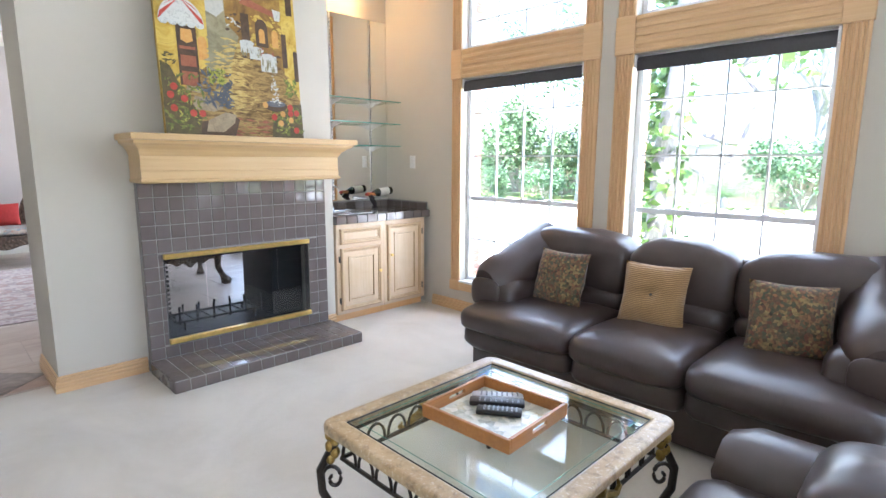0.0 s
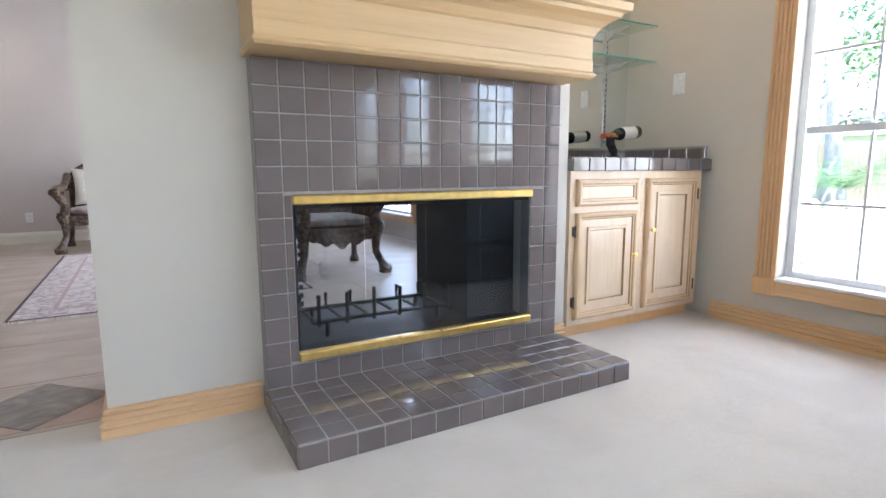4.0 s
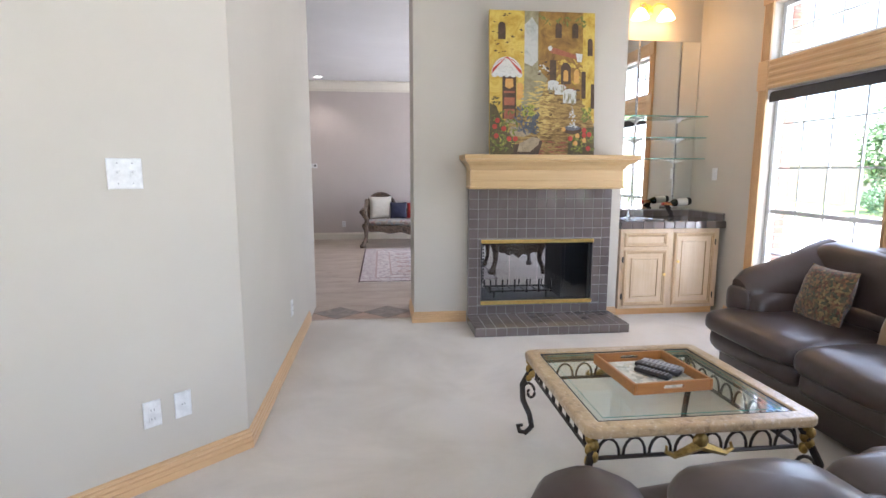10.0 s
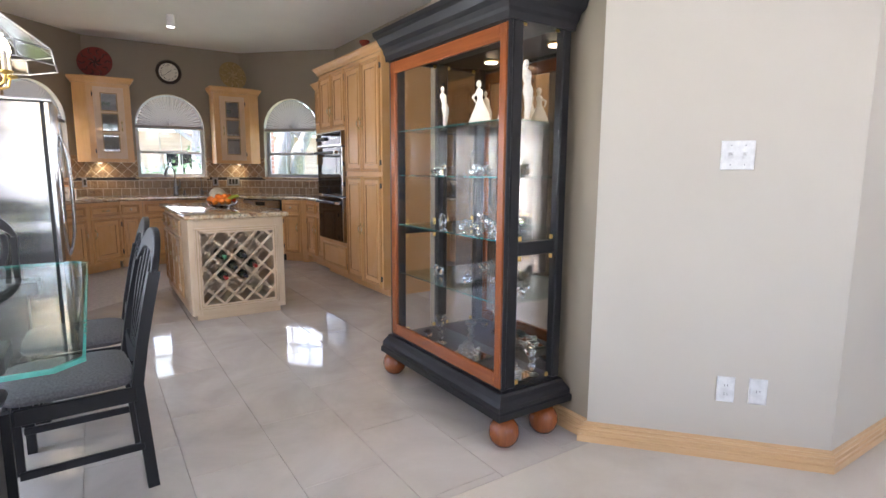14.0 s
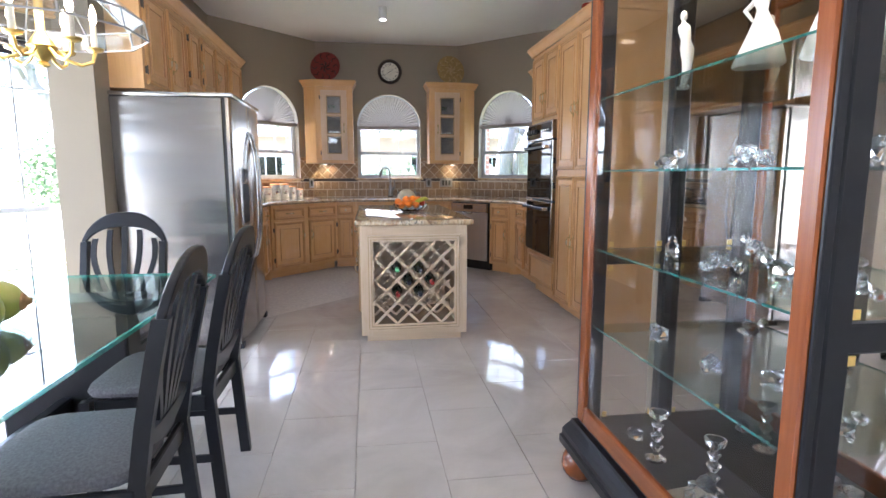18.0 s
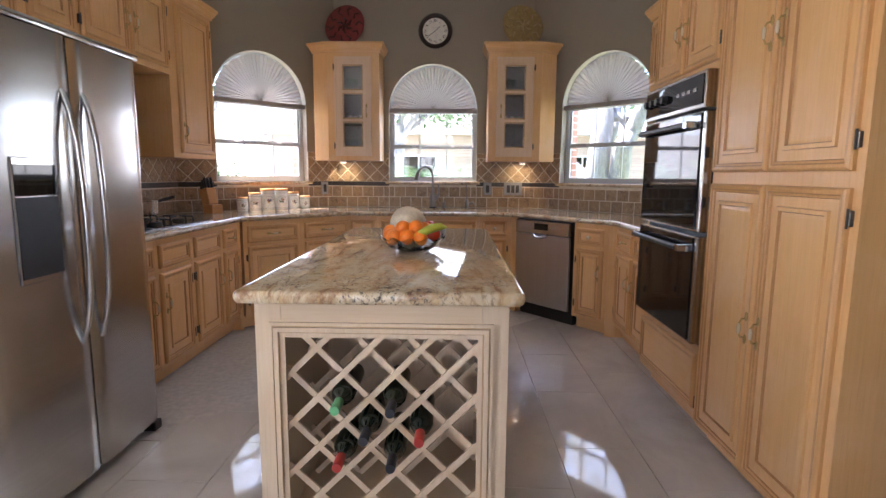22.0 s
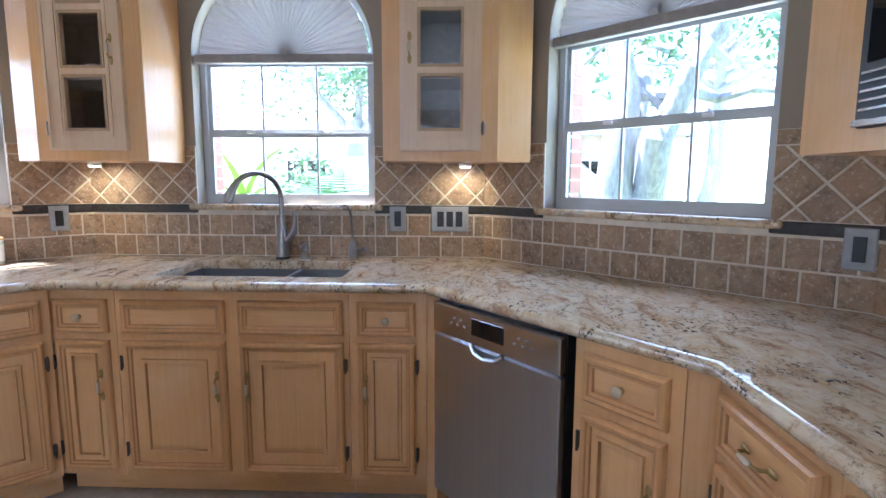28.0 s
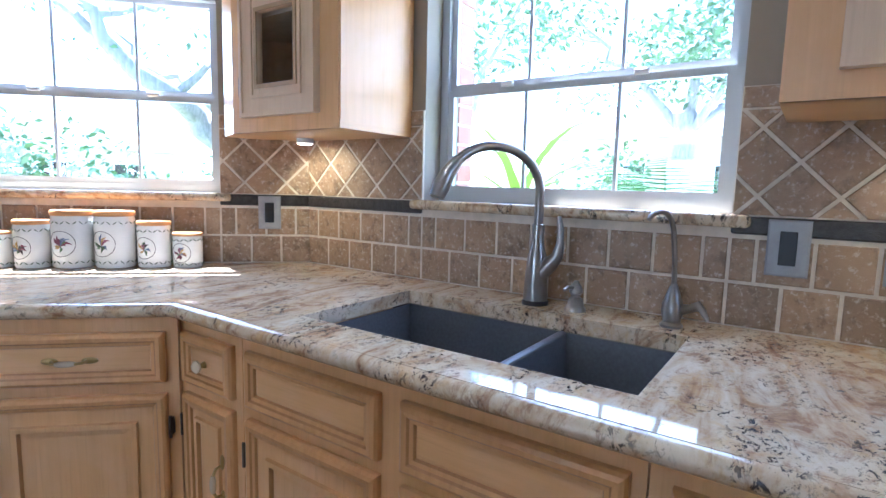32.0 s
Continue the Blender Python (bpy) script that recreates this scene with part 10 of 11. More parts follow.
def rug_cloth(name, col, alt, scale):
    m = Mat(name, 0.95, Sheen_Weight=0.3)
    v = m.voronoi(scale, m.where((1, 1, 1)), out="Color")
    sep = m.node("SeparateColor"); m.nt.links.new(v, sep.inputs[0])
    c = m.ramp(sep.outputs[0], [(0.25, col), (0.6, alt), (0.85, tuple(0.6 * a for a in alt))])
    m.color(m.mix(m.ramp(m.noise(60, 4), [(0.4, 0.0), (0.75, 0.5)]), c, col))
    m.bump(m.noise(300, 2), 0.3, 0.003)
    return m.mat
R_FIELD, R_EDGE, R_BAND, R_ROSE = rug_cloth("rug_field", (0.52, 0.45, 0.41), (0.42, 0.31, 0.29), 22), plain("rug_dark_edge", (0.10, 0.06, 0.06), 0.95), rug_cloth("rug_border", (0.50, 0.43, 0.39), (0.36, 0.24, 0.23), 40), plain("rug_rose", (0.42, 0.31, 0.28), 0.95, scale=60)
rug = thing("rug", pose(0.13, 5.86, 0.001), "pale rose oriental rug with fringed ends on stone tiles", "rug")
W_, L_ = 1.75, 2.75
def flat(x0, y0, x1, y1, z):
    return box(bm_new(), x0, y0, 0, x1, y1, z)
part("edge", flat(0, 0, W_, L_, 0.006), R_EDGE, rug)
part("border", flat(0.02, 0.02, W_ - 0.02, L_ - 0.02, 0.0075), R_BAND, rug)
part("guard_stripe", flat(0.20, 0.20, W_ - 0.20, L_ - 0.20, 0.0085), R_ROSE, rug)
part("inner_border", flat(0.225, 0.225, W_ - 0.225, L_ - 0.225, 0.0095), R_FIELD, rug)
part("guard_stripe", flat(0.40, 0.40, W_ - 0.40, L_ - 0.40, 0.0105), R_ROSE, rug)
part("field", flat(0.42, 0.42, W_ - 0.42, L_ - 0.42, 0.0115), R_FIELD, rug)
for j in range(5):
    for i in range(3):
        cx, cy, r = 0.60 + 0.275 * i, 0.62 + 0.375 * j, 0.10
        bm = prism(bm_new(), [(cx + r * a, cy + r * b) for a, b in ((1, 0.4), (0.4, 1), (-0.4, 1), (-1, 0.4), (-1, -0.4), (-0.4, -1), (0.4, -1), (1, -0.4))], 0.0116, 0.0125)
        md = part("medallion", bm, R_ROSE, rug)
        bm = prism(bm_new(), [(cx + 0.6 * r * a, cy + 0.6 * r * b) for a, b in ((1, 0), (0, 1), (-1, 0), (0, -1))], 0.0126, 0.0133)
        part("diamond", bm, R_FIELD, md)
rnd = random.Random(5)
bm = bm_new()
for y0, s in ((0, -1), (L_, 1)):
    for k in range(110):
        x = (k + 0.5) * W_ / 110
        q = [bm.verts.new(p) for p in ((x - 0.006, y0, 0.005), (x + 0.006, y0, 0.005), (x + 0.004 + rnd.uniform(-0.01, 0.01), y0 + s * 0.055, 0.002), (x - 0.004 + rnd.uniform(-0.01, 0.01), y0 + s * 0.055, 0.002))]
        bm.faces.new(q)
tagged(part("fringe", bm, IVORY, rug, "ivory knotted fringe"), kind="stuff")
CAN = glow("hall_can_glow", (1, 0.9, 0.75), 12)
for x, y in ((-0.68, 9.56), (-0.62, 7.04)):
    t = thing("recessed_light", pose(x, y, CEILING), "lit round recessed ceiling light with a white ring", "ceiling light", "recessed lights")
    bm = bm_new(); lathe(bm, [(0.055, -0.001), (0.095, -0.001), (0.097, -0.008), (0.06, -0.012)], 28); part("ring", bm, WHITE, t, smooth=True)
    bm = bm_new(); cyl(bm, (0, 0, -0.016), (0, 0, -0.0125), 0.06, n=28); part("lens", bm, CAN, t)
    lamp("recessed_lamp", "SPOT", look((x, y, CEILING - 0.03), (x, y, 0)), 45, (1, 0.9, 0.76), spot_size=radians(110), spot_blend=0.7, shadow_soft_size=0.06)
vt = thing("ceiling_vent", pose(-1.05, 8.6, CEILING), "small white ceiling air vent with slats", "vent")
bm = bm_new()
box(bm, -0.17, -0.09, -0.012, 0.17, -0.07, -0.0005); box(bm, -0.17, 0.07, -0.012, 0.17, 0.09, -0.0005); box(bm, -0.17, -0.07, -0.012, -0.15, 0.07, -0.0005); box(bm, 0.15, -0.07, -0.012, 0.17, 0.07, -0.0005)
part("frame", bm, WHITE, vt)
for k in range(6):
    bm = bm_new(); box(bm, -0.149, -0.062 + k * 0.022, -0.010, 0.149, -0.055 + k * 0.022, -0.0005); part("slat", bm, WHITE, vt)

# ---- outdoors ----
def green(name, lo, hi, rough=0.55):
    m = Mat(name, rough)
    rn = m.node("NewGeometry").outputs["Random Per Island"]
    m.color(m.ramp(rn, [(0.0, lo), (0.6, hi), (1.0, tuple(min(1, a * 1.3) for a in hi))]))
    m.set(Transmission_Weight=0.0, Subsurface_Weight=0.0)
    return m.mat
LEAF = green("broad_green_leaves", (0.06, 0.11, 0.045), (0.13, 0.21, 0.09))
LEAF_IVY = green("ivy_leaves", (0.05, 0.11, 0.02), (0.14, 0.25, 0.05))
LEAF_PALE = green("pale_shrub_leaves", (0.06, 0.12, 0.05), (0.14, 0.23, 0.12))
FROND = green("palm_fronds", (0.03, 0.08, 0.025), (0.08, 0.17, 0.06))
FROND_PALE = green("yellow_green_blades", (0.14, 0.24, 0.03), (0.26, 0.38, 0.07))
NEEDLE = green("pine_needles", (0.05, 0.09, 0.06), (0.10, 0.15, 0.10))
BARK = Mat("grey_oak_bark", 0.9)
BARK.color(BARK.ramp(BARK.noise(9, 6, 0.7, BARK.where((3, 3, 0.8))), [(0.3, (0.20, 0.19, 0.185)), (0.6, (0.38, 0.36, 0.35)), (0.8, (0.50, 0.48, 0.47))]))
BARK.bump(BARK.noise(16, 5, 0.7, BARK.where((3, 3, 0.7))), 0.8, 0.03)
BARK = BARK.mat
LAWN = Mat("lawn_grass", 0.9)
LAWN.color(LAWN.mix(LAWN.ramp(LAWN.noise(90, 3), [(0.35, 0.0), (0.7, 0.6)]), LAWN.ramp(LAWN.noise(0.7, 5), [(0.35, (0.17, 0.24, 0.07)), (0.65, (0.27, 0.33, 0.12))]), (0.10, 0.15, 0.04)))
LAWN.bump(LAWN.noise(200, 3), 0.6, 0.02)
PAVE = plain("pale_concrete", (0.62, 0.60, 0.56), 0.85, scale=4, vary=0.08, bump=0.15)
FENCE = wood("grey_fence_boards", (0.34, 0.29, 0.24), (0.20, 0.165, 0.13), 0.85, (40, 40, 2))
ROOF = plain("grey_roof_shingle", (0.16, 0.14, 0.13), 0.9, scale=12, vary=0.3, bump=0.4)
GZ = -0.16
structure("ground", prism(bm_new(), [(-250, -250), (250, -250), (250, 250), (-250, 250)], GZ - 0.2, GZ), LAWN.mat, "sunlit lawn reaching far around the house", "ground")
structure("pavement", prism(bm_new(), [(4.0, -14), (16.3, -14), (16.3, 3.6), (13.4, 14.0), (13.0, 24), (4.0, 24)], GZ + 0.004, GZ + 0.05), PAVE, "pale concrete patio outside the tall windows", "patio")
structure("road", prism(bm_new(), [(-60, -11.5), (40, -11.5), (40, -6.0), (-60, -6.0)], GZ + 0.004, GZ + 0.02), PAVE, "pale concrete street beyond the lawn", "road")
structure("pavement_drive", prism(bm_new(), [(-20, -5.9), (-13.2, -5.9), (-13.2, 20), (-20, 20)], GZ + 0.005, GZ + 0.03), PAVE, "pale concrete driveway beside the lawn", "driveway")

def leaf_mesh(name, spots, size, mat, seed, droop=0.2, slim=0.5):
    """Many small bent leaves, one island each, at the places given."""
    rnd = random.Random(seed)
    verts, faces = [], []
    for p in spots:
        a, tilt, s = rnd.uniform(0, 6.283), rnd.uniform(-0.9, 0.9), size * rnd.uniform(0.6, 1.35)
        d = Vector((math.cos(a) * math.cos(tilt), math.sin(a) * math.cos(tilt), math.sin(tilt) - droop)).normalized()
        side = d.cross(Vector((rnd.uniform(-1, 1), rnd.uniform(-1, 1), rnd.uniform(0.2, 1)))).normalized() * s * slim * 0.5
        p, k = Vector(p), len(verts)
        mid = p + d * s * 0.5 + Vector((0, 0, s * 0.06))
        verts += [p, mid + side, p + d * s, mid - side]
        faces.append((k, k + 1, k + 2, k + 3))
    me = bpy.data.meshes.new(name)
    me.from_pydata(verts, [], faces)
    me.materials.append(mat)
    return me

def clump_spots(clumps, n, seed, shell=0.55):
    rnd = random.Random(seed)
    out = []
    for (cx, cy, cz), (rx, ry, rz) in clumps:
        for _ in range(n):
            u = Vector((rnd.gauss(0, 1), rnd.gauss(0, 1), rnd.gauss(0, 1))).normalized() * (shell + (1 - shell) * rnd.random())
            out.append((cx + u.x * rx, cy + u.y * ry, cz + u.z * rz))
    return out

def crown(parent, clumps, n, size, mat, seed, name="crown", slim=0.5):
    ob = new(name, leaf_mesh(name, clump_spots(clumps, n, seed), size, mat, seed, slim=slim))
    ob.parent = parent
    return tagged(ob, kind="stuff")

def bush(x, y, r, h, mat, n, size, label, seed, name="shrub", base=GZ):
    b = thing(name, pose(x, y, base), label, "bush", "garden shrubs")
    rnd = random.Random(seed)
    for k in range(4):
        a = rnd.uniform(0, 6.3)
        part("stem", tube(bm_new(), [(0, 0, 0), (0.2 * r * math.cos(a), 0.2 * r * math.sin(a), h * 0.3), (0.5 * r * math.cos(a), 0.5 * r * math.sin(a), h * 0.7)], [0.02, 0.015, 0.008], 6), BARK, b)
    cl = [((0, 0, h * 0.5), (r, r, h * 0.5))] + [((r * 0.7 * math.cos(a), r * 0.7 * math.sin(a), h * rnd.uniform(0.4, 0.75)), (r * 0.4, r * 0.4, h * 0.28)) for a in (rnd.uniform(0, 6.3) for _ in range(5))]
    crown(b, cl, n // 6, size, mat, seed, "leaves")
    return b

def limb_points(a, b, seed, sag=0.12, n=6):
    rnd = random.Random(seed)
    a, b = Vector(a), Vector(b)
    L = (b - a).length
    return [a.lerp(b, k / n) + Vector((rnd.uniform(-1, 1), rnd.uniform(-1, 1), rnd.uniform(-0.6, 0.6))) * sag * L * (0.5 if 0 < k < n else 0) * math.sin(math.pi * k / n) for k in range(n + 1)]

def tree(x, y, trunk, r, limbs, label, seed, leaves=None, mat=LEAF, size=0.12, twigs=3, n=300):
    """trunk: top of the bole; limbs: (start, end, radius) seen from its foot; finer boughs grow from them."""
    t = thing("tree", pose(x, y, GZ), label, "tree", "garden trees")
    pts = limb_points((0, 0, 0), trunk, seed, 0.06)
    part("trunk", tube(bm_new(), pts, [r * (1.35 - 0.35 * min(1, k / 1.5)) * (1 - 0.12 * k / 6) for k in range(len(pts))], 14), BARK, t, smooth=True)
    rnd = random.Random(seed)
    tips = []
    for k, (a, b, rr) in enumerate(limbs):
        p = limb_points(a, b, seed * 10 + k, 0.16, 8)
        lb = part("limb", tube(bm_new(), p, [rr * (1 - 0.75 * j / 8) for j in range(9)], 10), BARK, t, smooth=True)
        tips.append(p[-1])
        for j in range(twigs):
            q = p[3 + (j * 5) // max(1, twigs)]
            d = (Vector(b) - Vector(a)).length * rnd.uniform(0.3, 0.55)
            e = q + Vector((rnd.uniform(-1, 1), rnd.uniform(-1, 1), rnd.uniform(-0.15, 0.9))).normalized() * d
            part("bough", tube(bm_new(), limb_points(q, e, seed * 31 + k * 7 + j, 0.2), [rr * 0.38 * (1 - 0.8 * i / 6) for i in range(7)], 7), BARK, lb, smooth=True)
            tips.append(e)
    if leaves:
        crown(t, [(p, (leaves * rnd.uniform(0.7, 1.2), leaves * rnd.uniform(0.7, 1.2), leaves * rnd.uniform(0.4, 0.7))) for p in tips], n, size, mat, seed)
    return t

def palm(x, y, z, n, length, mat, label, seed, rise=1.0, slim=False, name="sago_palm"):
    p = thing(name, pose(x, y, z), label, "palm", "garden palms")
    bm = bm_new(); lathe(bm, [(0.10, 0), (0.12, 0.1), (0.10, 0.25), (0.04, 0.34)], 10); part("trunk", bm, BARK, p, smooth=True)
    rnd = random.Random(seed)
    for k in range(n):
        a, e, L = 2.4 * k + rnd.uniform(-0.2, 0.2), rise * (0.35 + 0.75 * k / n), length * rnd.uniform(0.8, 1.1)
        verts, faces = [], []
        c, s = math.cos(a), math.sin(a)
        def at(q):
            return Vector((c * L * q * math.cos(e * (1 - 0.2 * q)), s * L * q * math.cos(e * (1 - 0.2 * q)), 0.28 + L * (math.sin(e) * q - 0.42 * q * q)))
        side = Vector((-s, c, 0))
        if slim:
            w = 0.03
            for j in range(6):
                q = at(j / 5); ww = w * (1 - (j / 5) ** 2 * 0.9)
                verts += [q - side * ww, q + side * ww]
                if j:
                    i = len(verts) - 4
                    faces.append((i, i + 1, i + 3, i + 2))
        else:
            for j in range(1, 17):
                q0 = at(j / 17); l = L * 0.30 * math.sin(math.pi * (0.1 + 0.86 * j / 17)) ** 0.7
                ahead = (at((j + 1) / 17) - q0).normalized()
                for sg in (-1, 1):
                    d = (side * sg + ahead * 0.6).normalized() * l - Vector((0, 0, l * 0.25))
                    i = len(verts)
                    verts += [q0 - ahead * 0.008, q0 + ahead * 0.010, q0 + d]
                    faces.append((i, i + 1, i + 2))
            i = len(verts)
            verts += [at(0) - side * 0.008, at(0) + side * 0.008, at(1)]
            faces.append((i, i + 1, i + 2))
        me = bpy.data.meshes.new("frond"); me.from_pydata(verts, [], faces); me.materials.append(mat)
        f = new("frond", me); f.parent = p
    return p

# garden outside the living room
tree(16.9, 10.2, (0.15, 0.1, 9.0), 0.27, [((0.0, 0, 2.6), (-1.6, -2.6, 3.6), 0.06), ((0, 0, 1.9), (-1.2, -3.0, 2.8), 0.05), ((0, 0, 5.0), (-1.2, 2.4, 6.0), 0.07), ((0, 0, 4.2), (-1.0, -3.2, 5.6), 0.07)], "tall pale pine trunk with drooping boughs in the garden", 11, 0.55, NEEDLE, 0.16, 2, 120)
tree(18.2, 10.2, (-0.1, 0.1, 8.0), 0.20, [((0, 0, 4.0), (-1.0, -1.8, 5.2), 0.06), ((0, 0, 4.6), (-0.6, 1.8, 5.8), 0.06)], "slender pine trunk beside the garden bed", 13, 0.5, NEEDLE, 0.16, 2, 90)
bush(18.3, 15.4, 1.9, 4.6, LEAF, 5200, 0.22, "tall dark green shrub against the fence", 3, "tall_shrub")
bush(19.2, 12.6, 1.2, 3.4, LEAF, 3200, 0.18, "tall green shrub against the fence", 4, "tall_shrub")
bush(19.2, 4.2, 1.6, 2.4, LEAF_PALE, 3000, 0.16, "broad green shrub against the fence", 6, "tall_shrub")
bush(19.0, -2.5, 1.8, 2.4, LEAF_PALE, 3000, 0.16, "broad green shrub against the fence", 7, "tall_shrub")
bush(16.0, 14.0, 0.9, 1.35, LEAF_PALE, 4200, 0.10, "rounded clipped pale green bush", 5, "round_bush")
bush(16.9, 11.9, 1.0, 1.55, LEAF_PALE, 4200, 0.10, "rounded clipped pale green bush", 8, "round_bush")
palm(15.9, 8.8, 0.05, 30, 1.75, FROND, "dark green sago palm in the garden bed", 2)
palm(17.3, 7.6, 0.35, 28, 1.75, FROND, "dark green sago palm in the garden bed", 12)
palm(16.6, 5.6, 0.05, 26, 1.6, FROND, "dark green sago palm in the garden bed", 14)
STONE = plain("pale_edging_stone", (0.42, 0.40, 0.37), 0.9, scale=9, vary=0.25, bump=0.3)
stones = tagged(new("bed_edging"), "row of pale rounded stones along the garden bed", "edging", kind="structure")
for k in range(28):
    q = k / 27
    bm = bm_new(); ball(bm, (16.4 - 3.0 * q + 0.10 * math.sin(k * 1.7), 3.4 + 10.6 * q, GZ + 0.12), 0.22, 8, (0.8, 1.0, 0.65 + 0.2 * math.sin(k * 2.3))); part("stone", bm, STONE, stones, smooth=True)
iv = tree(5.55, 2.75, (0.15, -0.1, 5.0), 0.11, [((0, 0, 0.1), (0.5, -1.0, 3.2), 0.05)], "garden trunk overgrown with bright green ivy", 21, None)
ivy = [((0.02 * k, 0.02 * math.sin(k), 0.25 * k), (0.27, 0.27, 0.22)) for k in range(1, 19)] + [((0.2, -0.5, 2.9), (0.5, 0.5, 0.3)), ((0.2, -0.9, 2.5), (0.3, 0.4, 0.4)), ((0.3, 0.3, 3.4), (0.5, 0.5, 0.4))]
crown(iv, ivy, 75, 0.12, LEAF_IVY, 33, "ivy", 0.8)
def leafy_tree(x, y, h, r, mat, label, seed, n=420, size=0.26):
    t = thing("tree", pose(x, y, GZ), label, "tree", "tall garden trees")
    rnd = random.Random(seed)
    part("trunk", tube(bm_new(), limb_points((0, 0, 0), (0.2, 0.1, h * 0.55), seed, 0.05), [0.26 - 0.025 * k for k in range(7)], 10), BARK, t, smooth=True)
    clumps = []
    for k in range(9):
        a, d, z = 2.4 * k, r * math.sqrt((k + 0.5) / 9), h * (0.45 + 0.5 * rnd.random())
        e = (d * math.cos(a), d * math.sin(a), z)
        part("limb", tube(bm_new(), limb_points((0.1, 0.05, h * rnd.uniform(0.25, 0.45)), e, seed * 7 + k, 0.15), [0.10 - 0.013 * j for j in range(7)], 7), BARK, t, smooth=True)
        clumps.append((e, (r * 0.42, r * 0.42, h * 0.13)))
    crown(t, clumps, n, size, mat, seed)
    return t
TREE_L = "tall leafy garden tree with an open crown"
for k, (x, y, h, r, mat) in enumerate(((24.0, 13.5, 10.5, 4.0, LEAF), (24.5, 5.0, 10.0, 4.0, LEAF_PALE), (23.5, -3.0, 10.5, 4.2, LEAF), (22.0, -10.0, 10.0, 4.0, LEAF), (-19.5, 7.6, 9.5, 3.6, LEAF_PALE), (-20.5, 2.6, 9.0, 3.2, LEAF), (-19.0, -7.4, 9.5, 3.8, LEAF_PALE))):
    leafy_tree(x, y, h, r, mat, TREE_L, 60 + k)
fence = thing("fence", pose(20.6, 0, GZ), "weathered grey board fence behind the garden", "fence")
board = cached("fence_board", lambda: mesh_of("board", box(bm_new(), -0.012, 0, 0.03, 0.012, 0.137, 1.82, 0.003), FENCE))
for k in range(240):
    piece("board", board, fence, pose(0, -9.5 + 0.145 * k, 0))
for z in (0.3, 1.5):
    bm = bm_new(); box(bm, 0.014, -9.5, z, 0.055, 25.2, z + 0.09); part("rail", bm, FENCE, fence)

def house(name, m, w, d, h, wall_mat, label, openings, roof_h=2.2):
    """A neighbour's house whose front faces -y of its own frame; openings: (x, z, width, height)."""
    hs = thing(name, m, label, "house")
    bm = bm_new(); box(bm, 0, 0, 0, w, d, h); part("wall", bm, wall_mat, hs)
    bm = bm_new()
    v = [bm.verts.new(p) for p in ((-0.5, -0.5, h), (w + 0.5, -0.5, h), (w + 0.5, d + 0.5, h), (-0.5, d + 0.5, h), (w * 0.2, d / 2, h + roof_h), (w * 0.8, d / 2, h + roof_h))]
    for f in ((0, 1, 5, 4), (1, 2, 5), (2, 3, 4, 5), (3, 0, 4), (3, 2, 1, 0)):
        bm.faces.new([v[i] for i in f])
    part("roof", bm, ROOF, hs)
    bm = bm_new(); box(bm, -0.5, -0.53, h - 0.02, w + 0.5, -0.502, h + 0.16); part("fascia", bm, WHITE, hs)
    for x, z, ww, hh in openings:
        bm = bm_new(); box(bm, x, -0.05, z, x + ww, -0.004, z + hh); wd = part("window", bm, WHITE, hs)
        bm = bm_new(); box(bm, x + 0.07, -0.06, z + 0.07, x + ww / 2 - 0.03, -0.0505, z + hh - 0.07); part("pane", bm, BLACK_GLASS, wd)
        bm = bm_new(); box(bm, x + ww / 2 + 0.03, -0.06, z + 0.07, x + ww - 0.07, -0.0505, z + hh - 0.07); part("pane", bm, BLACK_GLASS, wd)
    return hs
FARBRICK = Mat("neighbour_brick", 0.9)
fb = FARBRICK.node("TexBrick"); fb.inputs["Scale"].default_value = 4.2
for key, val in (("Color1", (0.46, 0.33, 0.28)), ("Color2", (0.55, 0.42, 0.36)), ("Mortar", (0.58, 0.54, 0.50))):
    fb.inputs[key].default_value = (*val, 1)
FARBRICK.nt.links.new(FARBRICK.where((1, 1, 1), (90, 0, 0)), fb.inputs["Vector"])
FARBRICK.color(fb.outputs["Color"]); FARBRICK = FARBRICK.mat
house("neighbour_garage", pose(26.0, 9.0, GZ, 0, 0, -90) @ pose(-12, 0, 0), 12, 7, 2.3, WHITE, "white neighbour garage with a pale roof", [(3, 0.9, 1.2, 1.1)], 1.6)
house("neighbour_house", pose(-24.5, -7.0, GZ, 0, 0, 90), 16, 9, 3.0, FARBRICK, "red brick neighbour house with white windows", [(2.0, 0.6, 1.5, 1.6), (5.4, 0.6, 1.5, 1.6), (9.0, 0.0, 1.1, 2.2), (12.0, 0.6, 1.5, 1.6)])
house("brick_house", pose(-8.0, -34.0, GZ, 0, 0, 180) @ pose(0, 0, 0), 18, 9, 3.0, FARBRICK, "red brick house across the street", [(2.5, 0.7, 1.6, 1.5), (7.0, 0.0, 1.1, 2.2), (10.0, 0.7, 1.6, 1.5), (14, 0.7, 1.6, 1.5)])

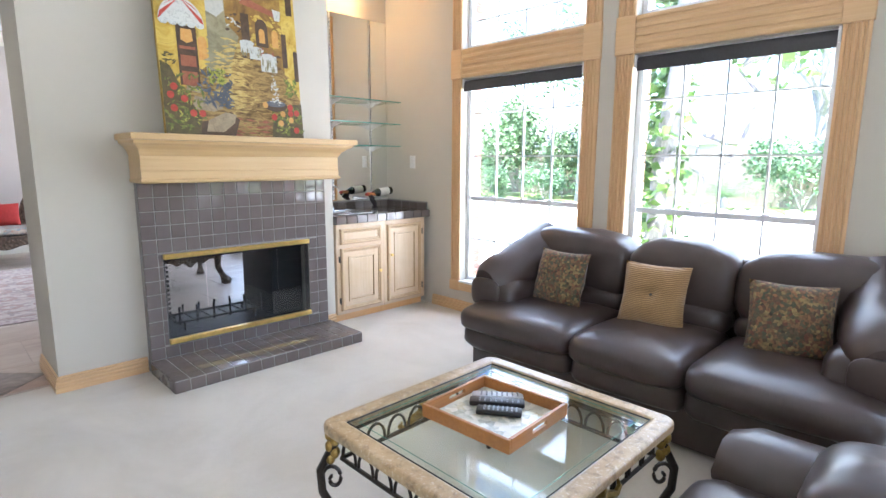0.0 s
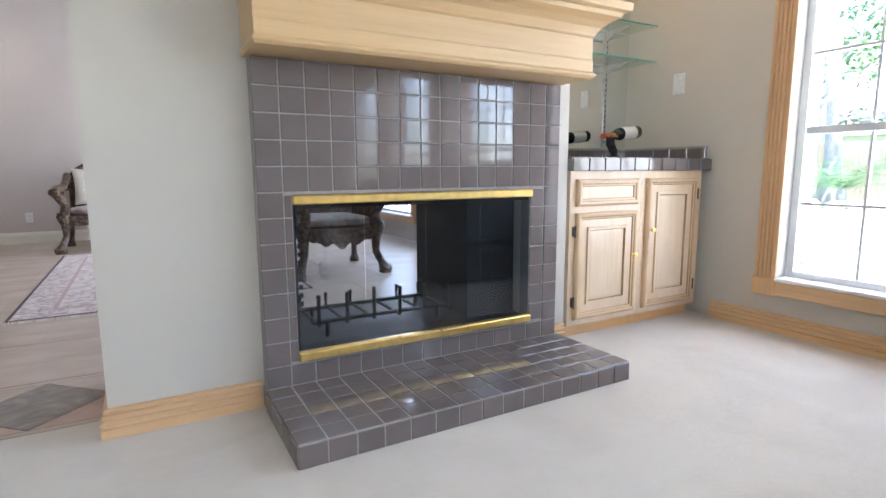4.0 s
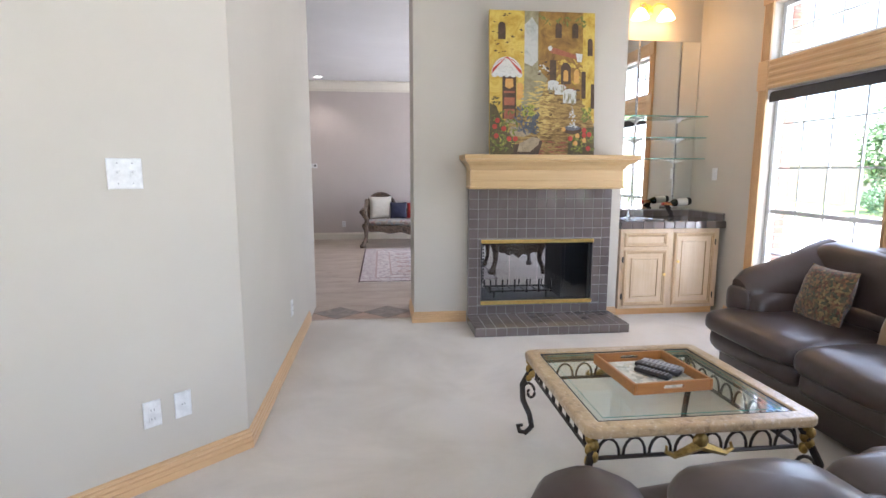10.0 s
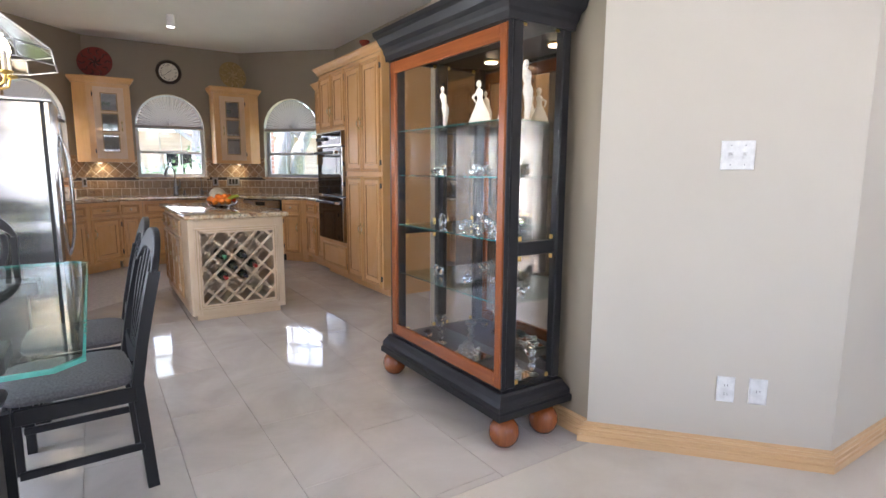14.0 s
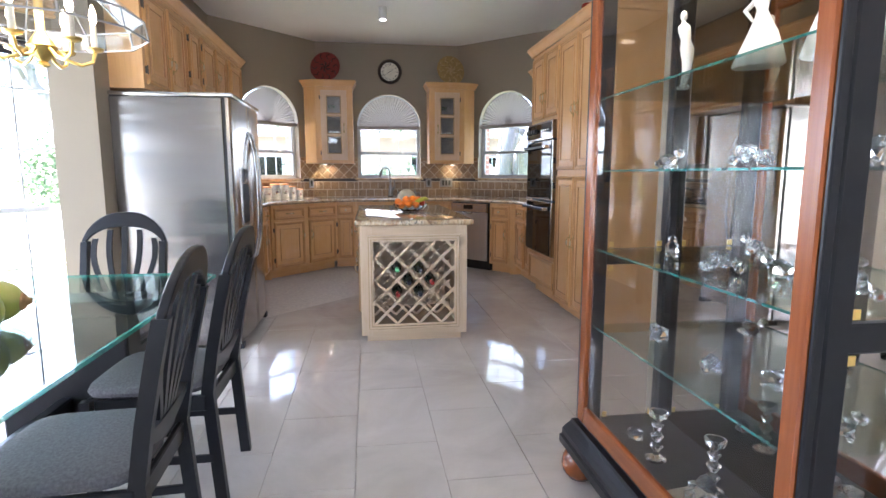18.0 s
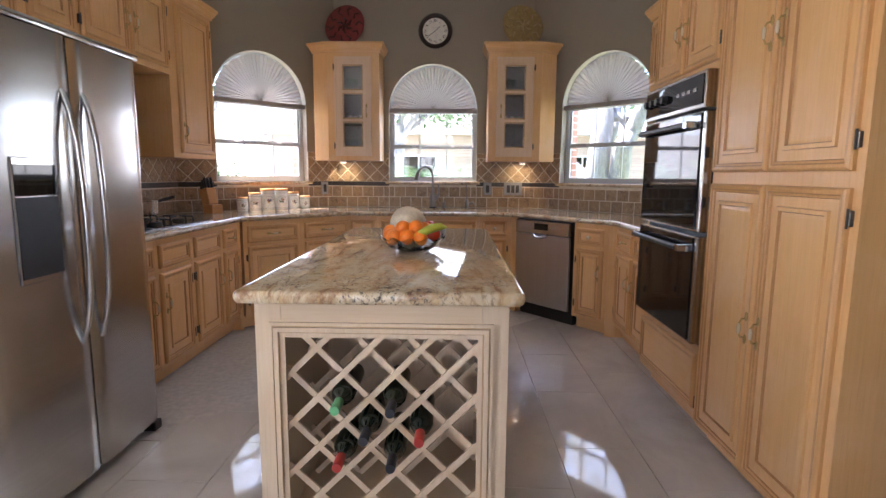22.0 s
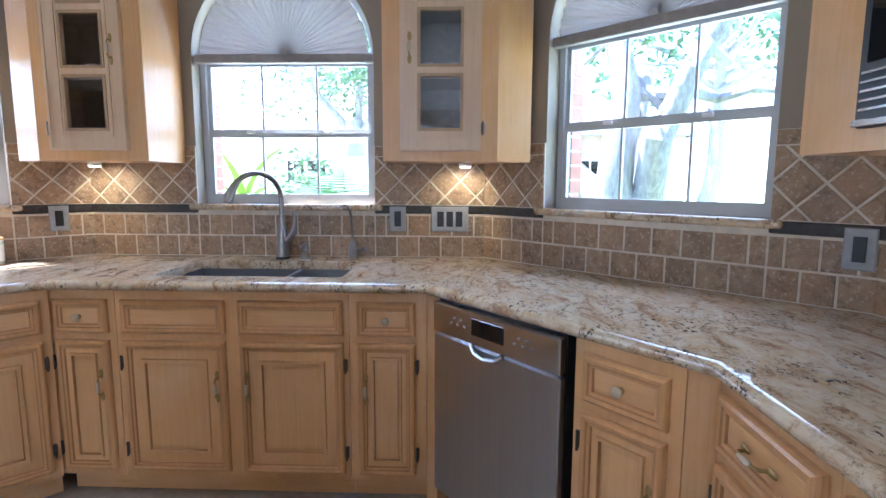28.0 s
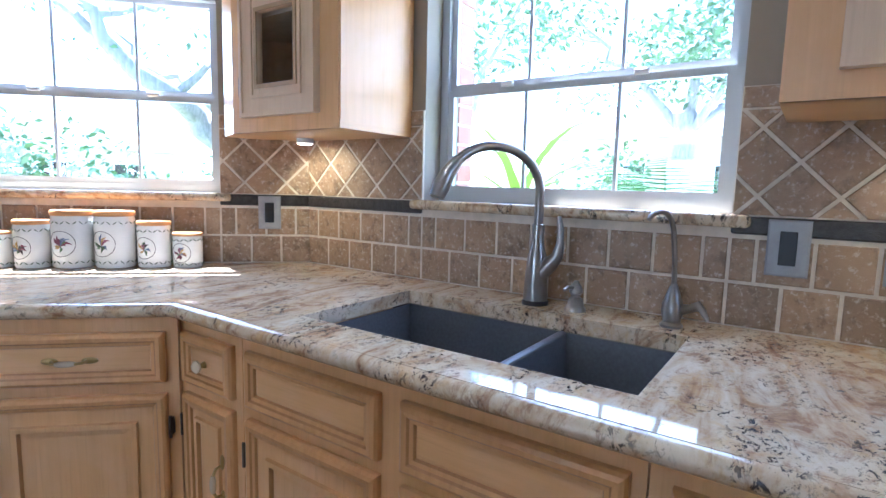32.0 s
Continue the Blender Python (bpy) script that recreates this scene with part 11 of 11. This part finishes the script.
# front garden outside the kitchen
tree(-10.7, 2.75, (-0.05, 0.05, 1.25), 0.25, [((-0.05, 0.05, 1.0), (-0.9, -1.5, 3.2), 0.19), ((-0.05, 0.05, 1.05), (-0.25, 0.1, 4.2), 0.19), ((-0.05, 0.05, 1.0), (0.65, 1.5, 3.9), 0.17), ((-0.05, 0.05, 1.7), (-1.6, 1.0, 4.4), 0.09)], "pale grey oak with thick low forking limbs", 5, 0.5, LEAF_PALE, 0.09, 2, 26)
tree(-10.6, -4.6, (0.0, 0.0, 1.7), 0.28, [((0, 0, 1.4), (-0.4, 1.6, 3.2), 0.17), ((0, 0, 1.5), (1.7, -0.2, 3.1), 0.17), ((0, 0, 1.6), (0.3, 0.5, 4.6), 0.18), ((0, 0, 1.5), (-1.8, -0.4, 3.6), 0.15), ((0, 0, 1.55), (1.0, 1.2, 3.5), 0.14)], "spreading grey oak with crooked limbs", 9, 0.6, LEAF_PALE, 0.07, 5, 40)
tree(-16.0, -0.8, (0.1, 0.0, 2.6), 0.2, [((0, 0, 2.3), (-0.3, 1.9, 4.2), 0.09), ((0, 0, 2.3), (0.6, -1.7, 4.2), 0.09), ((0, 0, 2.4), (0.2, 0.3, 5.4), 0.1), ((0, 0, 2.2), (0.8, 1.0, 3.6), 0.08)], "green street tree beyond the lawn", 15, 0.9, LEAF, 0.13, 3, 260)
bush(-8.05, -2.95, 0.75, 1.85, LEAF_PALE, 13000, 0.055, "pale green clipped shrub under the window", 17)
bush(-9.9, -3.2, 1.0, 1.85, LEAF_PALE, 11000, 0.06, "pale green clipped shrub under the window", 18)
bush(-12.6, -1.2, 0.8, 1.95, LEAF, 2000, 0.09, "dark green shrub beyond the sill", 19)
bush(-9.6, 1.9, 0.35, 1.35, LEAF_IVY, 700, 0.09, "leafy yellow green plant under the window", 20)
bush(-14.5, 4.2, 0.6, 0.9, LEAF, 900, 0.07, "small round bush on the far lawn", 22)
palm(-9.35, -0.32, 0.85, 14, 0.75, FROND_PALE, "yellow green bladed plant under the window", 8, 1.25, True, "blade_plant")
palm(-9.9, 0.32, 0.75, 22, 0.85, FROND, "dark green sago palm under the window", 4)
for px, py, ph in ((-9.35, -0.32, 0.85), (-9.9, 0.32, 0.75)):
    st = thing("garden_pedestal", pose(px, py, GZ), "pale stone planter holding a palm", "planter", "garden planters")
    bm = bm_new(); lathe(bm, [(0.16, 0), (0.17, 0.06), (0.12, 0.12), (0.12, (ph - GZ) * 0.6), (0.20, ph - GZ - 0.12), (0.22, ph - GZ - 0.01), (0.2, ph - GZ)], 18); part("urn", bm, STONE, st, smooth=True)
pick = thing("picket_fence", pose(-14.0, 0, GZ), "white picket fence with pointed boards", "fence")
def picket():
    bm = bm_new()
    v0 = [bm.verts.new((0, y, z)) for y, z in ((0, 0.05), (0.14, 0.05), (0.14, 1.45), (0.07, 1.62), (0, 1.45))]
    v1 = [bm.verts.new((0.025, v.co.y, v.co.z)) for v in v0]
    bm.faces.new(v0); bm.faces.new(v1[::-1])
    for k in range(5):
        bm.faces.new((v0[k], v1[k], v1[(k + 1) % 5], v0[(k + 1) % 5]))
    return mesh_of("picket", bm, WHITE)
pk = picket()
for k in range(14):
    piece("picket", pk, pick, pose(0, 0.15 + 0.20 * k, 0))
for z in (0.35, 1.15):
    bm = bm_new(); box(bm, 0.027, 0.1, z, 0.06, 2.95, z + 0.09); part("rail", bm, WHITE, pick)
bush(-14.2, -6.2, 1.5, 2.7, LEAF, 3500, 0.11, "tall green hedge beyond the front lawn", 27, "hedge")
bush(-15.0, 1.9, 1.0, 2.3, LEAF, 2500, 0.10, "tall green shrub behind the picket fence", 28)
bush(-12.0, -9.0, 1.2, 1.0, LEAF, 1500, 0.09, "low dark green hedge near the street", 24, "hedge")
bush(-9.0, -13.0, 1.5, 1.2, LEAF, 1500, 0.09, "low dark green hedge near the street", 25, "hedge")

# ---- floor tiles ----
def inside(p, outline):
    x, y = p
    hit = False
    for (x0, y0), (x1, y1) in zip(outline, outline[1:] + outline[:1]):
        if (y0 > y) != (y1 > y) and x < x0 + (y - y0) * (x1 - x0) / (y1 - y0):
            hit = not hit
    return hit

def cut_line(poly, a, b):
    """Keep the part of a convex polygon that lies to the left of the line from a to b."""
    out = []
    side = lambda p: (b[0] - a[0]) * (p[1] - a[1]) - (b[1] - a[1]) * (p[0] - a[0])
    for p, q in zip(poly, poly[1:] + poly[:1]):
        s, t = side(p), side(q)
        if s >= 0:
            out.append(p)
        if (s > 0) != (t > 0) and abs(s - t) > 1e-9:
            k = s / (s - t)
            out.append((p[0] + k * (q[0] - p[0]), p[1] + k * (q[1] - p[1])))
    return out

def tile_mesh(poly, mat, name="tile"):
    cx, cy = sum(p[0] for p in poly) / len(poly), sum(p[1] for p in poly) / len(poly)
    bm = bm_new()
    r = [[bm.verts.new((cx + (x - cx) * k, cy + (y - cy) * k, z)) for x, y in poly] for k, z in ((1, -0.008), (1, -0.0008), (0.997, 0.0))]
    for a, b in zip(r, r[1:]):
        for k in range(len(poly)):
            bm.faces.new((a[k], a[(k + 1) % len(poly)], b[(k + 1) % len(poly)], b[k]))
    bm.faces.new(r[-1])
    return mesh_of(name, bm, mat)

def tile_floor(parent, mat, x0, y0, nx, ny, w, h, gap, shift, cuts, key):
    whole = cached("tile" + key, lambda: tile_mesh([(gap / 2, gap / 2), (w - gap / 2, gap / 2), (w - gap / 2, h - gap / 2), (gap / 2, h - gap / 2)], mat))
    for j in range(ny):
        for i in range(nx):
            x, y = x0 + i * w + shift * (j % 2), y0 + j * h
            poly = [(x + gap / 2, y + gap / 2), (x + w - gap / 2, y + gap / 2), (x + w - gap / 2, y + h - gap / 2), (x + gap / 2, y + h - gap / 2)]
            cutp = poly
            for a, b in (cuts(x, y) if callable(cuts) else cuts):
                cutp = cut_line(cutp, a, b)
                if len(cutp) < 3:
                    break
            if len(cutp) < 3:
                continue
            area = abs(sum(p[0] * q[1] - q[0] * p[1] for p, q in zip(cutp, cutp[1:] + cutp[:1]))) / 2
            if area < 0.002:
                continue
            if len(cutp) == 4 and area > w * h * 0.97:
                piece("tile", whole, parent, pose(x, y, 0))
            else:
                piece("tile", tile_mesh(cutp, mat), parent, pose(0, 0, 0))

fk = bpy.data.objects["floor_kitchen"]
bay_cuts = [((-0.972, -3.2), (-0.972, 3.2)), ((-4.2, -1.60), (-2.85, -2.95)), ((-2.85, -2.94), (-0.9, -2.94)), ((3, 2.15), (-9, 2.15))]
def kitchen_cuts(x, y):
    return bay_cuts + ([((3, 1.297), (-9, 1.297))] if x > -2.6 else [])
tile_floor(fk, FLOOR_TILE, -8.49, -2.955, 12, 14, 0.65, 0.37, 0.003, 0.325, kitchen_cuts, "k1")

fh = bpy.data.objects["floor_hall"]
tile_floor(fh, HALL_TILE, -3.6, 4.72, 12, 9, 0.61, 0.61, 0.003, 0.305, [((-3.59, 10.04), (-3.59, 4.7)), ((3.64, 4.7), (3.64, 10.04)), ((4, 10.04), (-4, 10.04))], "h1")
# border of slate diamonds set in rose stone across the passage
def fill(poly, mat, name):
    piece(name, tile_mesh(poly, mat, name), fh, pose(0, 0, 0))
bx0, bx1, by0, by1 = -0.235, 0.705, 4.205, 4.715
nd = 2
wd, my = (bx1 - bx0) / nd, (4.235 + 4.685) / 2
fill([(bx0, by0), (bx1, by0), (bx1, 4.232), (bx0, 4.232)], HALL_TILE, "tile")
fill([(bx0, 4.688), (bx1, 4.688), (bx1, by1), (bx0, by1)], HALL_TILE, "tile")
for k in range(nd):
    a, b, c = bx0 + wd * k, bx0 + wd * (k + 0.5), bx0 + wd * (k + 1)
    g = 0.004
    fill([(a + g, my), (b, 4.235 + g), (c - g, my), (b, 4.685 - g)], SLATE, "diamond_tile")
    for s, yy in ((1, 4.235), (-1, 4.685)):
        for x, e in ((a, b), (c, b)):
            tri = [(x, yy), (e + (g if x > e else -g), yy), (x, my - s * g)]
            if (tri[1][0] - tri[0][0]) * (tri[2][1] - tri[0][1]) - (tri[1][1] - tri[0][1]) * (tri[2][0] - tri[0][0]) < 0:
                tri = tri[::-1]
            fill(tri, ROSE_STONE if s > 0 else HALL_TILE, "tile")
